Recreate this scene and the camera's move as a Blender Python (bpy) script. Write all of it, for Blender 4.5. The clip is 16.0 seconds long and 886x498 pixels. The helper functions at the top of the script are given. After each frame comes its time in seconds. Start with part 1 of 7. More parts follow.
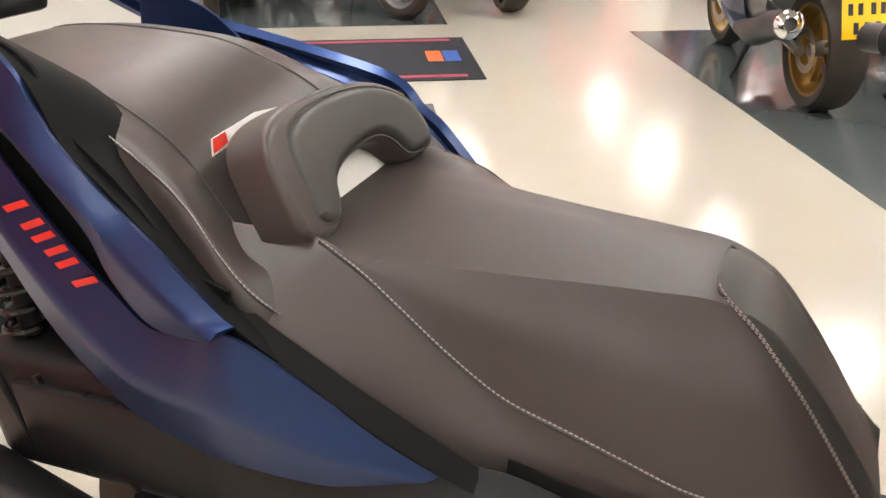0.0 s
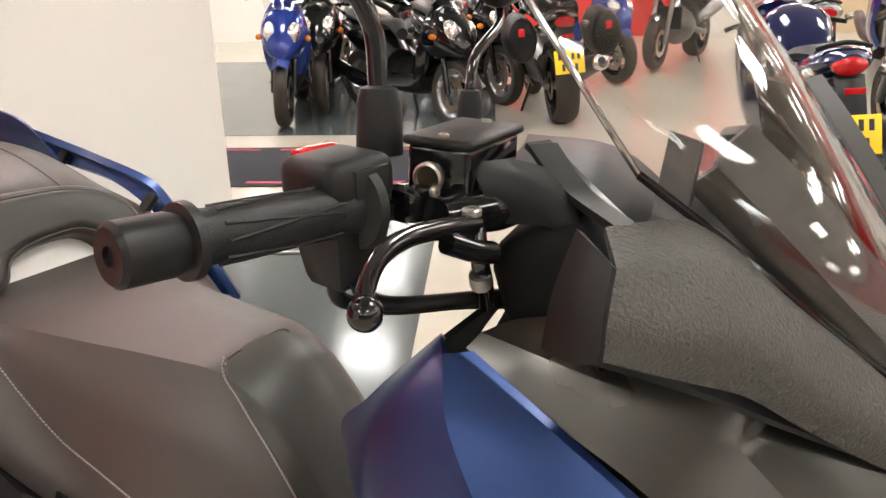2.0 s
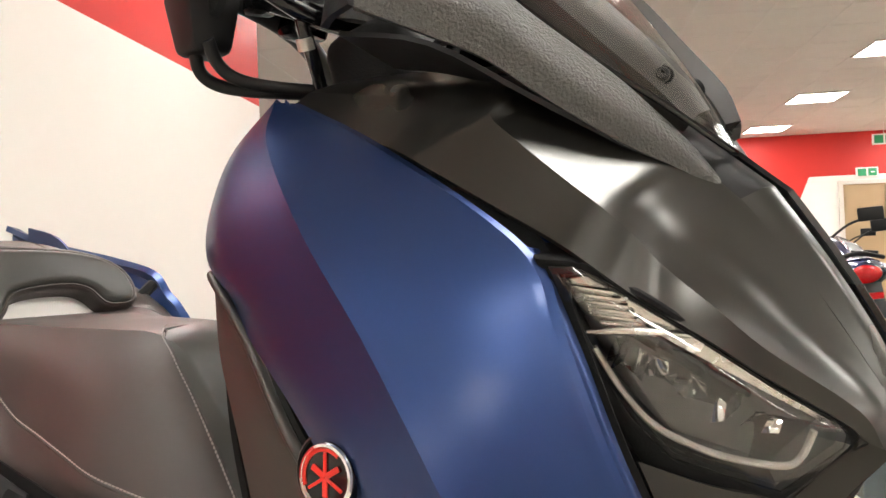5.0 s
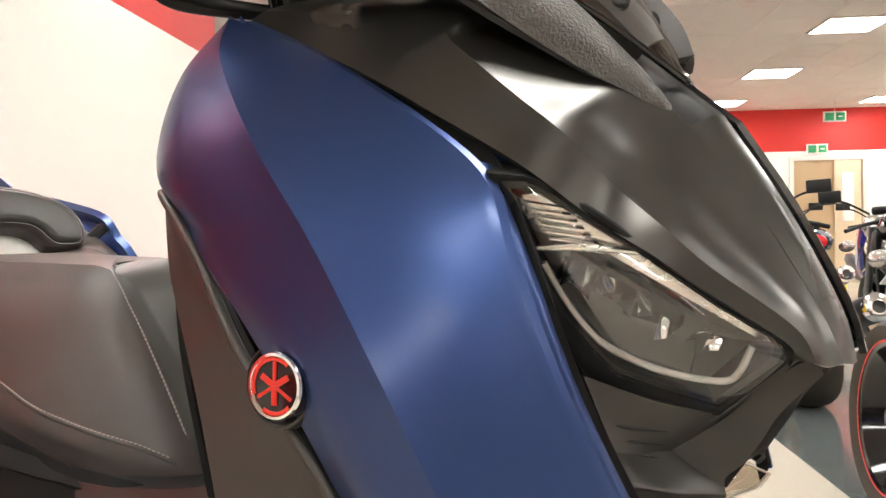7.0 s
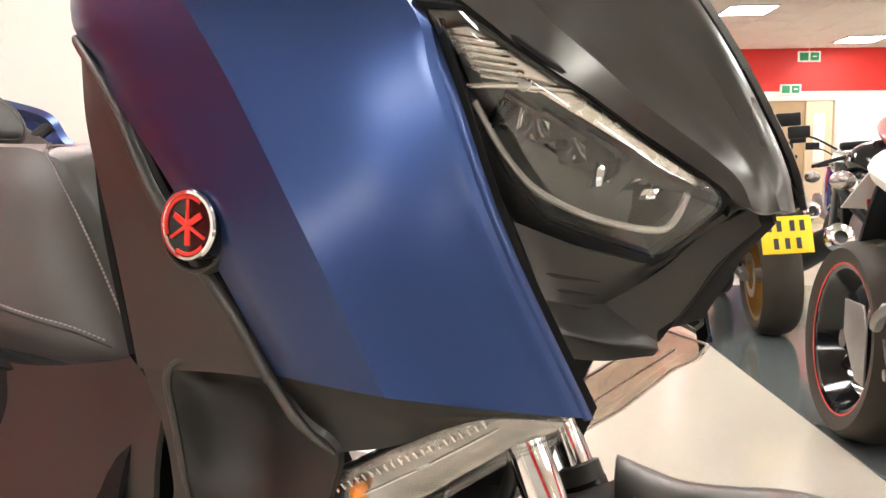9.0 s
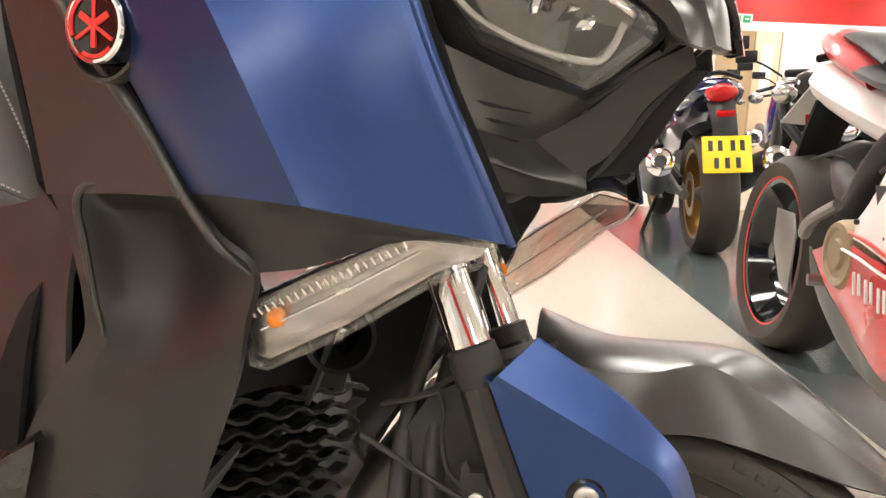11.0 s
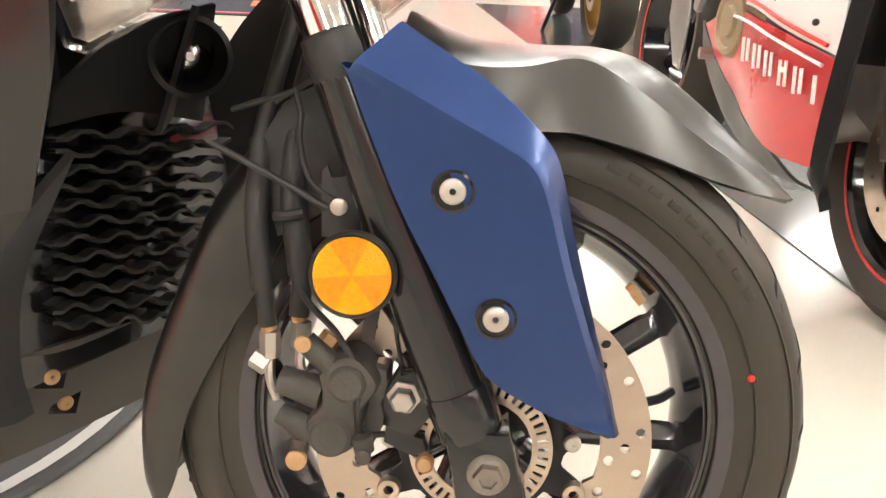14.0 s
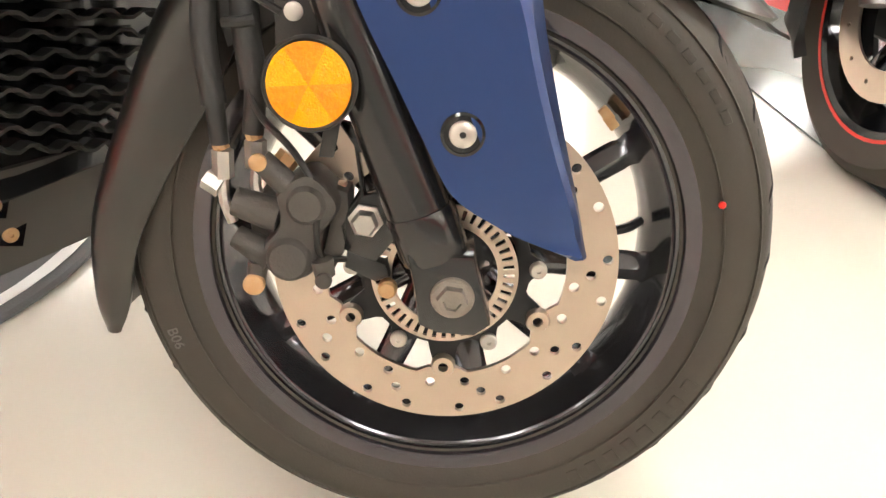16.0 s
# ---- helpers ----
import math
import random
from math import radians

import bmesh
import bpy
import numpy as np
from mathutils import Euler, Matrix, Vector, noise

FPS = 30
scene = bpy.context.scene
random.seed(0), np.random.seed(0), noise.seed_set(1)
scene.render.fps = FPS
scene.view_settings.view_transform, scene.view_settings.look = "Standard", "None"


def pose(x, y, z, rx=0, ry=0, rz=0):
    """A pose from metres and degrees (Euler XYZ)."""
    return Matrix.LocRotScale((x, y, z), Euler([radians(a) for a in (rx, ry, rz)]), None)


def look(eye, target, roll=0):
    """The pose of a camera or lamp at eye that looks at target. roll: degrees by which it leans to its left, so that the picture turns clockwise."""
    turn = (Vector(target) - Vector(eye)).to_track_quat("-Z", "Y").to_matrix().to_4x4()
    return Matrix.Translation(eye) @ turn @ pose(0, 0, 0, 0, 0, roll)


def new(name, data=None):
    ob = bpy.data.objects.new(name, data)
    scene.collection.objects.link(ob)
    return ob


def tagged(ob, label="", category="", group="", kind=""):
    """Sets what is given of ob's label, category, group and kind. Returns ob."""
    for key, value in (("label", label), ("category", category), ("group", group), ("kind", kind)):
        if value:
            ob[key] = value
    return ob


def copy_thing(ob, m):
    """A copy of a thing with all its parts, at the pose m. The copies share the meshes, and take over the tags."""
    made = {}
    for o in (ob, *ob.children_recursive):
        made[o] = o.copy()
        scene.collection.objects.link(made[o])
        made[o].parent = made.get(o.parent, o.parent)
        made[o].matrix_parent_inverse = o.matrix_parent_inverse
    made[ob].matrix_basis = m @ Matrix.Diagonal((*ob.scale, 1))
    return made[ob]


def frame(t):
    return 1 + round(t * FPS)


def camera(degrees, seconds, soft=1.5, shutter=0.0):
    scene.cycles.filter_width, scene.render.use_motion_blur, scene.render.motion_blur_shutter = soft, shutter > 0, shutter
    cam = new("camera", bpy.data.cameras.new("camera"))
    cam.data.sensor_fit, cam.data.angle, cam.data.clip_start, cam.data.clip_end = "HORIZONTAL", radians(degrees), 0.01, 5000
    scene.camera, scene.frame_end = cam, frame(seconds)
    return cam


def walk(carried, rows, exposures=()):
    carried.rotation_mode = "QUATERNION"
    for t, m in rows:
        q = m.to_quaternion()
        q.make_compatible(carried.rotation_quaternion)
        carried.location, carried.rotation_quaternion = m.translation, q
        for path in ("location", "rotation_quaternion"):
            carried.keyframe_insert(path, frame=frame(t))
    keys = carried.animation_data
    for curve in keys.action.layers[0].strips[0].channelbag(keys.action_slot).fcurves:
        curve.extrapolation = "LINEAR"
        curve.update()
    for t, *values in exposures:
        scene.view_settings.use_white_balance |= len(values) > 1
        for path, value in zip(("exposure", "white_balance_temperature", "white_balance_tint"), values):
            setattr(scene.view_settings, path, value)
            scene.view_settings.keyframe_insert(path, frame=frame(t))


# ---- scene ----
EXPOSURES = [(0.0, 1.7), (0.5, 1.55), (1.0, 1.36), (1.5, 1.45), (2.0, 1.7), (3.0, 1.8), (4.0, 1.76), (6.5, 1.9), (8.0, 1.95), (10.5, 2.05), (13.0, 2.35), (16.0, 2.5)]
cam = camera(57.5, 16.0)
PATH = [
    (0, (-0.903, -0.774, 1.294), (-1.601, 0.856, 0.369), 0.3),
    (0.5, (-0.673, -0.753, 1.305), (-1.477, 0.854, 0.427), -2.1),
    (1, (-0.475, -0.699, 1.337), (-1.332, 0.925, 0.544), -2.2),
    (1.5, (-0.307, -0.618, 1.338), (-1.266, 0.973, 0.598), -1.9),
    (2, (-0.178, -0.588, 1.348), (-1.219, 0.973, 0.656), -1.2),
    (2.5, (-0.067, -0.626, 1.295), (-1.16, 0.936, 0.689), 0.7),
    (3, (-0.011, -0.615, 1.263), (-1.182, 0.921, 0.745), 0.2),
    (3.5, (0.027, -0.606, 1.131), (-1.218, 0.948, 0.938), -2.8),
    (4, (0.069, -0.617, 1.016), (-1.184, 0.941, 1.066), -2.4),
    (6.5, (0.086, -0.637, 0.906), (-1.078, 0.99, 0.904), -1.2),
    (7, (0.086, -0.634, 0.894), (-1.06, 1.005, 0.858), -1.0),
    (7.5, (0.081, -0.629, 0.869), (-1.042, 1.025, 0.812), -1.0),
    (8, (0.089, -0.613, 0.85), (-1.033, 1.04, 0.744), -0.8),
    (10.5, (0.105, -0.589, 0.777), (-0.893, 1.117, 0.47), 1.7),
    (11, (0.109, -0.582, 0.756), (-0.85, 1.133, 0.383), 2.3),
    (11.5, (0.113, -0.572, 0.74), (-0.804, 1.15, 0.299), 2.6),
    (12, (0.116, -0.566, 0.724), (-0.755, 1.16, 0.213), 2.7),
    (12.5, (0.123, -0.556, 0.702), (-0.693, 1.172, 0.113), 2.6),
    (13, (0.127, -0.547, 0.684), (-0.629, 1.18, 0.017), 2.8),
    (13.5, (0.127, -0.545, 0.672), (-0.586, 1.174, -0.059), 3.2),
    (14, (0.128, -0.543, 0.657), (-0.546, 1.167, -0.131), 3.5),
    (14.5, (0.132, -0.545, 0.644), (-0.51, 1.152, -0.199), 3.6),
    (15, (0.13, -0.54, 0.634), (-0.468, 1.127, -0.295), 4.2),
    (15.5, (0.128, -0.533, 0.623), (-0.424, 1.096, -0.398), 5.0),
    (16, (0.126, -0.532, 0.614), (-0.389, 1.075, -0.458), 5.7),
]
walk(cam, [(r[0], look(*r[1:])) for r in PATH], EXPOSURES)

# ---- light ----
world = bpy.data.worlds.new("showroom_air")
scene.world = world
world.use_nodes = True
world.node_tree.nodes["Background"].inputs[0].default_value = (1.0, 0.95, 0.9, 1)
world.node_tree.nodes["Background"].inputs[1].default_value = 0.02
PANEL_GLOW = 9.5

# ---- room frame: the showroom is turned 30 degrees against the scooter ----
ROOM = Matrix.Rotation(radians(30), 4, "Z")
FLOOR_Z = -0.007
CEIL_Z = 2.87


def room(u, v, z=0.0):
    return ROOM @ Vector((u, v, z))


# ---- materials ----
def material(name, colour, rough=0.5, metal=0.0, colour2=None, scale=20.0, mix=0.5, bump=0.0, bump_scale=200.0,
             coat=0.0, rough_var=0.08, stretch=(1, 1, 1), spec=0.5, depth=0.002, coat_rough=0.03):
    """Principled surface with grain at two scales."""
    m = bpy.data.materials.new(name)
    m.use_nodes = True
    nt = m.node_tree
    bsdf = nt.nodes["Principled BSDF"]
    coord = nt.nodes.new("ShaderNodeTexCoord")
    mapping = nt.nodes.new("ShaderNodeMapping")
    mapping.inputs["Scale"].default_value = stretch
    nt.links.new(coord.outputs["Object"], mapping.inputs[0])
    big = nt.nodes.new("ShaderNodeTexNoise")
    big.inputs["Scale"].default_value = scale
    big.inputs["Detail"].default_value = 5
    fine = nt.nodes.new("ShaderNodeTexNoise")
    fine.inputs["Scale"].default_value = bump_scale
    fine.inputs["Detail"].default_value = 3
    for n in (big, fine):
        nt.links.new(mapping.outputs[0], n.inputs["Vector"])
    if colour2 is None:
        colour2 = tuple(c * 0.8 for c in colour)
    ramp = nt.nodes.new("ShaderNodeMix")
    ramp.data_type = "RGBA"
    fac = nt.nodes.new("ShaderNodeMath")
    fac.operation = "MULTIPLY"
    fac.inputs[1].default_value = mix
    nt.links.new(big.outputs[0], fac.inputs[0])
    nt.links.new(fac.outputs[0], ramp.inputs[0])
    ramp.inputs[6].default_value = (*colour, 1)
    ramp.inputs[7].default_value = (*colour2, 1)
    nt.links.new(ramp.outputs[2], bsdf.inputs["Base Color"])
    rv = nt.nodes.new("ShaderNodeMapRange")
    rv.inputs[3].default_value = max(0.02, rough - rough_var)
    rv.inputs[4].default_value = min(1, rough + rough_var)
    nt.links.new(big.outputs[0], rv.inputs[0])
    nt.links.new(rv.outputs[0], bsdf.inputs["Roughness"])
    bsdf.inputs["Metallic"].default_value = metal
    bsdf.inputs["Specular IOR Level"].default_value = spec
    bsdf.inputs["Coat Weight"].default_value = coat
    bsdf.inputs["Coat Roughness"].default_value = coat_rough
    if bump:
        b = nt.nodes.new("ShaderNodeBump")
        b.inputs["Strength"].default_value = bump
        b.inputs["Distance"].default_value = depth
        nt.links.new(fine.outputs[0], b.inputs["Height"])
        nt.links.new(b.outputs[0], bsdf.inputs["Normal"])
    return m


def glass(name, tint=(1, 1, 1), rough=0.0, weight=1.0):
    m = bpy.data.materials.new(name)
    m.use_nodes = True
    b = m.node_tree.nodes["Principled BSDF"]
    b.inputs["Base Color"].default_value = (*tint, 1)
    b.inputs["Roughness"].default_value = rough
    b.inputs["Transmission Weight"].default_value = weight
    b.inputs["IOR"].default_value = 1.45
    return m


def clear(name, tint, gloss=0.12):
    """Thin clear sheet: straight see-through with a mirror skin."""
    m = bpy.data.materials.new(name)
    m.use_nodes = True
    nt = m.node_tree
    nt.nodes.clear()
    out = nt.nodes.new("ShaderNodeOutputMaterial")
    tr = nt.nodes.new("ShaderNodeBsdfTransparent")
    tr.inputs[0].default_value = (*tint, 1)
    gl = nt.nodes.new("ShaderNodeBsdfGlossy")
    gl.inputs["Roughness"].default_value = 0.03
    lw = nt.nodes.new("ShaderNodeLayerWeight")
    lw.inputs[0].default_value = 0.5
    pw = nt.nodes.new("ShaderNodeMath")
    pw.operation = "POWER"
    pw.inputs[1].default_value = 4.0
    nt.links.new(lw.outputs["Facing"], pw.inputs[0])
    ma = nt.nodes.new("ShaderNodeMath")
    ma.operation = "MULTIPLY_ADD"
    ma.inputs[1].default_value = 0.75
    ma.inputs[2].default_value = gloss * 0.35
    nt.links.new(pw.outputs[0], ma.inputs[0])
    mx = nt.nodes.new("ShaderNodeMixShader")
    nt.links.new(ma.outputs[0], mx.inputs[0])
    nt.links.new(tr.outputs[0], mx.inputs[1])
    nt.links.new(gl.outputs[0], mx.inputs[2])
    nt.links.new(mx.outputs[0], out.inputs[0])
    return m


def glow(name, colour, strength):
    m = bpy.data.materials.new(name)
    m.use_nodes = True
    b = m.node_tree.nodes["Principled BSDF"]
    b.inputs["Base Color"].default_value = (*colour, 1)
    b.inputs["Emission Color"].default_value = (*colour, 1)
    b.inputs["Emission Strength"].default_value = strength
    return m


BLUE = material("matt_blue_paint", (0.021, 0.050, 0.165), 0.37, 0.85, (0.018, 0.043, 0.14), 6, 0.5, 0.02, 900, 0.45, 0.04, coat_rough=0.22)
DARK = material("matt_grey_paint", (0.056, 0.054, 0.049), 0.28, 0.85, (0.046, 0.044, 0.040), 6, 0.6, 0.03, 900, 0.30, 0.04, coat_rough=0.22)
BLACK = material("black_plastic", (0.009, 0.009, 0.0095), 0.42, 0.0, (0.016, 0.015, 0.015), 14, 0.6, 0.08, 700, spec=0.26)
# Deeper black for dull plastic; also puts the shade of gaps into the colour.
MATTB = material("matt_black_plastic_and_shade", (0.006, 0.006, 0.0062), 0.7, 0.0, (0.010, 0.010, 0.010), 14, 0.6, 0.2, 500, spec=0.14)
NETP = material("grille_plastic", (0.019, 0.018, 0.0155), 0.5, 0.0, (0.034, 0.031, 0.026), 30, 0.6, 0.1, 600, spec=0.4)
GRAIN = material("grained_plastic", (0.050, 0.048, 0.042), 0.36, 0.0, (0.066, 0.063, 0.055), 60, 0.7, 0.75, 400, spec=0.5, depth=0.003)
GLOSSB = material("gloss_black", (0.005, 0.005, 0.0055), 0.12, 0.0, (0.008, 0.008, 0.009), 10, 0.5, 0.0, 300, 0.35, spec=0.4)
RUBBER = material("tyre_rubber", (0.026, 0.0222, 0.0178), 0.60, 0.0, (0.056, 0.045, 0.032), 9, 0.9, 0.15, 500, spec=0.35)
GRIPR = material("grip_rubber", (0.010, 0.010, 0.010), 0.4, 0.0, (0.02, 0.02, 0.02), 30, 0.6, 0.2, 800, spec=0.35)
VINYL = material("seat_vinyl", (0.056, 0.045, 0.041), 0.37, 0.0, (0.044, 0.035, 0.032), 8, 0.6, 0.14, 1500, spec=0.5)
VINYL2 = material("seat_vinyl_smooth", (0.043, 0.042, 0.037), 0.40, 0.0, (0.035, 0.034, 0.030), 8, 0.6, 0.05, 1200, spec=0.5)
THREAD = material("seat_thread", (0.36, 0.32, 0.30), 0.7, 0.0, None, 60, 0.5)
CHROME = material("chrome", (0.86, 0.86, 0.86), 0.06, 1.0, (0.78, 0.78, 0.8), 15, 0.5, 0, 300, 0, 0.03)
STEEL = material("brushed_steel", (0.50, 0.42, 0.34), 0.32, 1.0, (0.44, 0.35, 0.28), 40, 0.8, 0.06, 400)
WORN = material("worn_dark_steel", (0.16, 0.14, 0.12), 0.45, 0.7, (0.30, 0.26, 0.22), 90, 0.9, 0.3, 500)
ZINC = material("zinc_bolt", (0.50, 0.48, 0.44), 0.36, 0.9, (0.42, 0.38, 0.33), 90, 0.8, 0.1, 600)
CASTAL = material("dusty_cast_metal", (0.034, 0.031, 0.028), 0.6, 0.1, (0.085, 0.073, 0.060), 28, 0.9, 0.3, 400, spec=0.4)
RIMP = material("rim_paint", (0.056, 0.051, 0.060), 0.22, 0.75, (0.090, 0.076, 0.080), 7, 0.8, 0.02, 600, 0.5)
RUST = material("rusty_bolt", (0.36, 0.17, 0.06), 0.6, 0.4, (0.5, 0.36, 0.2), 120, 0.9, 0.2, 700)
WHITEP = material("white_paint", (0.82, 0.81, 0.78), 0.35, 0.0, (0.78, 0.77, 0.74), 4, 0.5)
REDP = material("red_paint", (0.55, 0.012, 0.014), 0.3, 0.0, (0.48, 0.01, 0.012), 5, 0.5, 0, 300, 0.3)
REDL = material("red_lens", (0.6, 0.01, 0.012), 0.12, 0.0, (0.42, 0.005, 0.008), 60, 0.6, 0, 300, 0.6)
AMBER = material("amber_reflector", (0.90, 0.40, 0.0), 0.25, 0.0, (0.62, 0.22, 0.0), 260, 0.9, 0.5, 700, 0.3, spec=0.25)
YELLOW = material("plate_yellow", (0.90, 0.58, 0.0), 0.35, 0.0, (0.85, 0.53, 0.0), 30, 0.4)
GOLD = material("gold_wheel", (0.30, 0.17, 0.04), 0.35, 0.7, (0.22, 0.12, 0.03), 10, 0.6)
NAVY = material("navy_gloss", (0.008, 0.014, 0.075), 0.12, 0.2, (0.006, 0.010, 0.055), 8, 0.5, 0, 300, 0.8)
CLEARL = clear("clear_lens", (0.95, 0.95, 0.94), 0.30)
SCREEN = clear("smoked_screen", (0.93, 0.92, 0.91), 0.11)
STAYM = material("satin_grey_plastic", (0.050, 0.048, 0.046), 0.36, 0.0, (0.040, 0.039, 0.037), 14, 0.6, 0.06, 700, spec=0.5)
REDDEC = material("red_decal", (0.70, 0.03, 0.02), 0.35, 0.0, (0.6, 0.03, 0.02), 40, 0.4)


# ---- mesh helpers ----
def shade(me, angle=38):
    me.shade_smooth()
    me.set_sharp_from_angle(angle=radians(angle))


def part(name, bm, mat, parent=None, label="", angle=38):
    """Links a bmesh as one mesh object under a thing or under a part."""
    me = bpy.data.meshes.new(name)
    bmesh.ops.remove_doubles(bm, verts=bm.verts, dist=1e-6)
    bmesh.ops.recalc_face_normals(bm, faces=bm.faces)
    bm.to_mesh(me)
    bm.free()
    for k in (mat if isinstance(mat, (list, tuple)) else [mat]):
        me.materials.append(k)
    shade(me, angle)
    ob = new(name, me)
    if parent is not None:
        ob.parent = parent
        chain = parent
        m = chain.matrix_basis.copy()
        while chain.parent is not None:
            chain = chain.parent
            m = chain.matrix_basis @ m
        ob["world_built"] = 1
        if "base_inv" in parent:
            base = parent["base_inv"]
            ob.matrix_parent_inverse = Matrix.Translation((-base[0], -base[1], -base[2]))
    if label:
        ob["label"] = label
    return ob


def thing(name, base, label, category, group=""):
    """A top-level Empty at the thing's base; its parts are built in world places."""
    ob = new(name)
    ob.empty_display_size = 0.1
    ob.location = base
    ob["base_inv"] = tuple(base)
    return tagged(ob, label, category, group)


def cr(p0, p1, p2, p3, t):
    return 0.5 * ((2 * p1) + (p2 - p0) * t + (2 * p0 - 5 * p1 + 4 * p2 - p3) * t * t + (3 * p1 - p0 - 3 * p2 + p3) * t ** 3)


def spline(points, n, sharp=()):
    """Smooth curve through the points, n steps a span; corners at the indices in sharp."""
    pts = [np.array(p, float) for p in points]
    out = []
    for i in range(len(pts) - 1):
        a = pts[i - 1] if i > 0 and i not in sharp else 2 * pts[i] - pts[i + 1]
        d = pts[i + 2] if i + 2 < len(pts) and i + 1 not in sharp else 2 * pts[i + 1] - pts[i]
        for k in range(n):
            out.append(cr(a, pts[i], pts[i + 1], d, k / n))
    out.append(pts[-1])
    return out


def sheet(rows, n=6, thick=0.003, sharp_cols=(), sharp_rows=(), flip=False):
    """A smooth panel through a grid of places, with thickness behind it."""
    mid = [spline(r, n, sharp_cols) for r in rows]
    cols = [spline([m[j] for m in mid], n, sharp_rows) for j in range(len(mid[0]))]
    g = np.array(cols).transpose(1, 0, 2)
    du = np.gradient(g, axis=1)
    dv = np.gradient(g, axis=0)
    nrm = np.cross(du, dv)
    nrm /= np.linalg.norm(nrm, axis=2, keepdims=True) + 1e-9
    if flip:
        nrm = -nrm
    back = g - nrm * thick
    bm = bmesh.new()
    R, C = g.shape[:2]
    fr = [[bm.verts.new(g[i, j]) for j in range(C)] for i in range(R)]
    if thick:
        bk = [[bm.verts.new(back[i, j]) for j in range(C)] for i in range(R)]
    for i in range(R - 1):
        for j in range(C - 1):
            bm.faces.new((fr[i][j], fr[i][j + 1], fr[i + 1][j + 1], fr[i + 1][j]))
            if thick:
                bm.faces.new((bk[i][j], bk[i + 1][j], bk[i + 1][j + 1], bk[i][j + 1]))
    if thick:
        ring = [(0, j) for j in range(C)] + [(i, C - 1) for i in range(1, R)] + [(R - 1, j) for j in range(C - 2, -1, -1)] + [(i, 0) for i in range(R - 2, 0, -1)]
        for a, b in zip(ring, ring[1:] + ring[:1]):
            bm.faces.new((fr[a[0]][a[1]], bk[a[0]][a[1]], bk[b[0]][b[1]], fr[b[0]][b[1]]))
    return bm


def tube(points, radius, sides=10, n=6, sharp=(), bm=None, closed=False, caps=True):
    """A round bar along a smooth line; radius may be one number or one for each point."""
    bm = bm or bmesh.new()
    path = spline(points, n, sharp)
    m = len(path)
    rad = [radius] * m if not isinstance(radius, (list, tuple)) else list(np.interp(np.linspace(0, len(points) - 1, m), range(len(points)), radius))
    up = Vector((0.13, 0.21, 1)).normalized()
    rings = []
    for i, p in enumerate(path):
        d = Vector(path[min(i + 1, m - 1)] - path[max(i - 1, 0)]).normalized()
        side = d.cross(up)
        if side.length < 1e-3:
            side = d.cross(Vector((1, 0, 0)))
        side.normalize()
        up = side.cross(d).normalized()
        rings.append([bm.verts.new(Vector(p) + (side * math.cos(a) + up * math.sin(a)) * rad[i]) for a in np.linspace(0, 2 * math.pi, sides, endpoint=False)])
    for a, b in zip(rings, rings[1:]):
        for k in range(sides):
            bm.faces.new((a[k], a[(k + 1) % sides], b[(k + 1) % sides], b[k]))
    if caps:
        bm.faces.new(rings[0][::-1])
        bm.faces.new(rings[-1])
    return bm


def frame_from(origin, z_axis, x_hint=(1, 0, 0)):
    """A local frame at origin whose z runs along z_axis and x near x_hint."""
    z = Vector(z_axis).normalized()
    x = Vector(x_hint) - z * Vector(x_hint).dot(z)
    x.normalize()
    y = z.cross(x)
    return Matrix.Translation(origin) @ Matrix((x, y, z)).transposed().to_4x4()


def lathe(profile, m=Matrix(), segs=48, bm=None, closed=False, arc=2 * math.pi, start=0.0):
    """Turns (radius, height) pairs round the frame's z."""
    bm = bm or bmesh.new()
    full = abs(arc - 2 * math.pi) < 1e-6
    k = segs if full else segs + 1
    rings = []
    for s in range(k):
        a = start + arc * s / segs
        rings.append([bm.verts.new(m @ Vector((r * math.cos(a), r * math.sin(a), h))) for r, h in profile])
    for s in range(segs):
        p, q = rings[s], rings[(s + 1) % k]
        for i in range(len(profile) - 1 + (1 if closed else 0)):
            j = (i + 1) % len(profile)
            try:
                bm.faces.new((p[i], q[i], q[j], p[j]))
            except ValueError:
                pass
    return bm


def block(size, m=Matrix(), bevel=0.0, bm=None, segs=2):
    own = bmesh.new()
    bmesh.ops.create_cube(own, size=1.0)
    bmesh.ops.scale(own, vec=size, verts=own.verts)
    if bevel:
        bmesh.ops.bevel(own, geom=own.edges[:], offset=bevel, segments=segs, affect="EDGES", profile=0.5)
    own.transform(m)
    if bm is None:
        return own
    join(bm, own)
    return bm


def join(bm, other):
    tmp = bpy.data.meshes.new("tmp")
    other.to_mesh(tmp)
    other.free()
    bm.from_mesh(tmp)
    bpy.data.meshes.remove(tmp)
    return bm


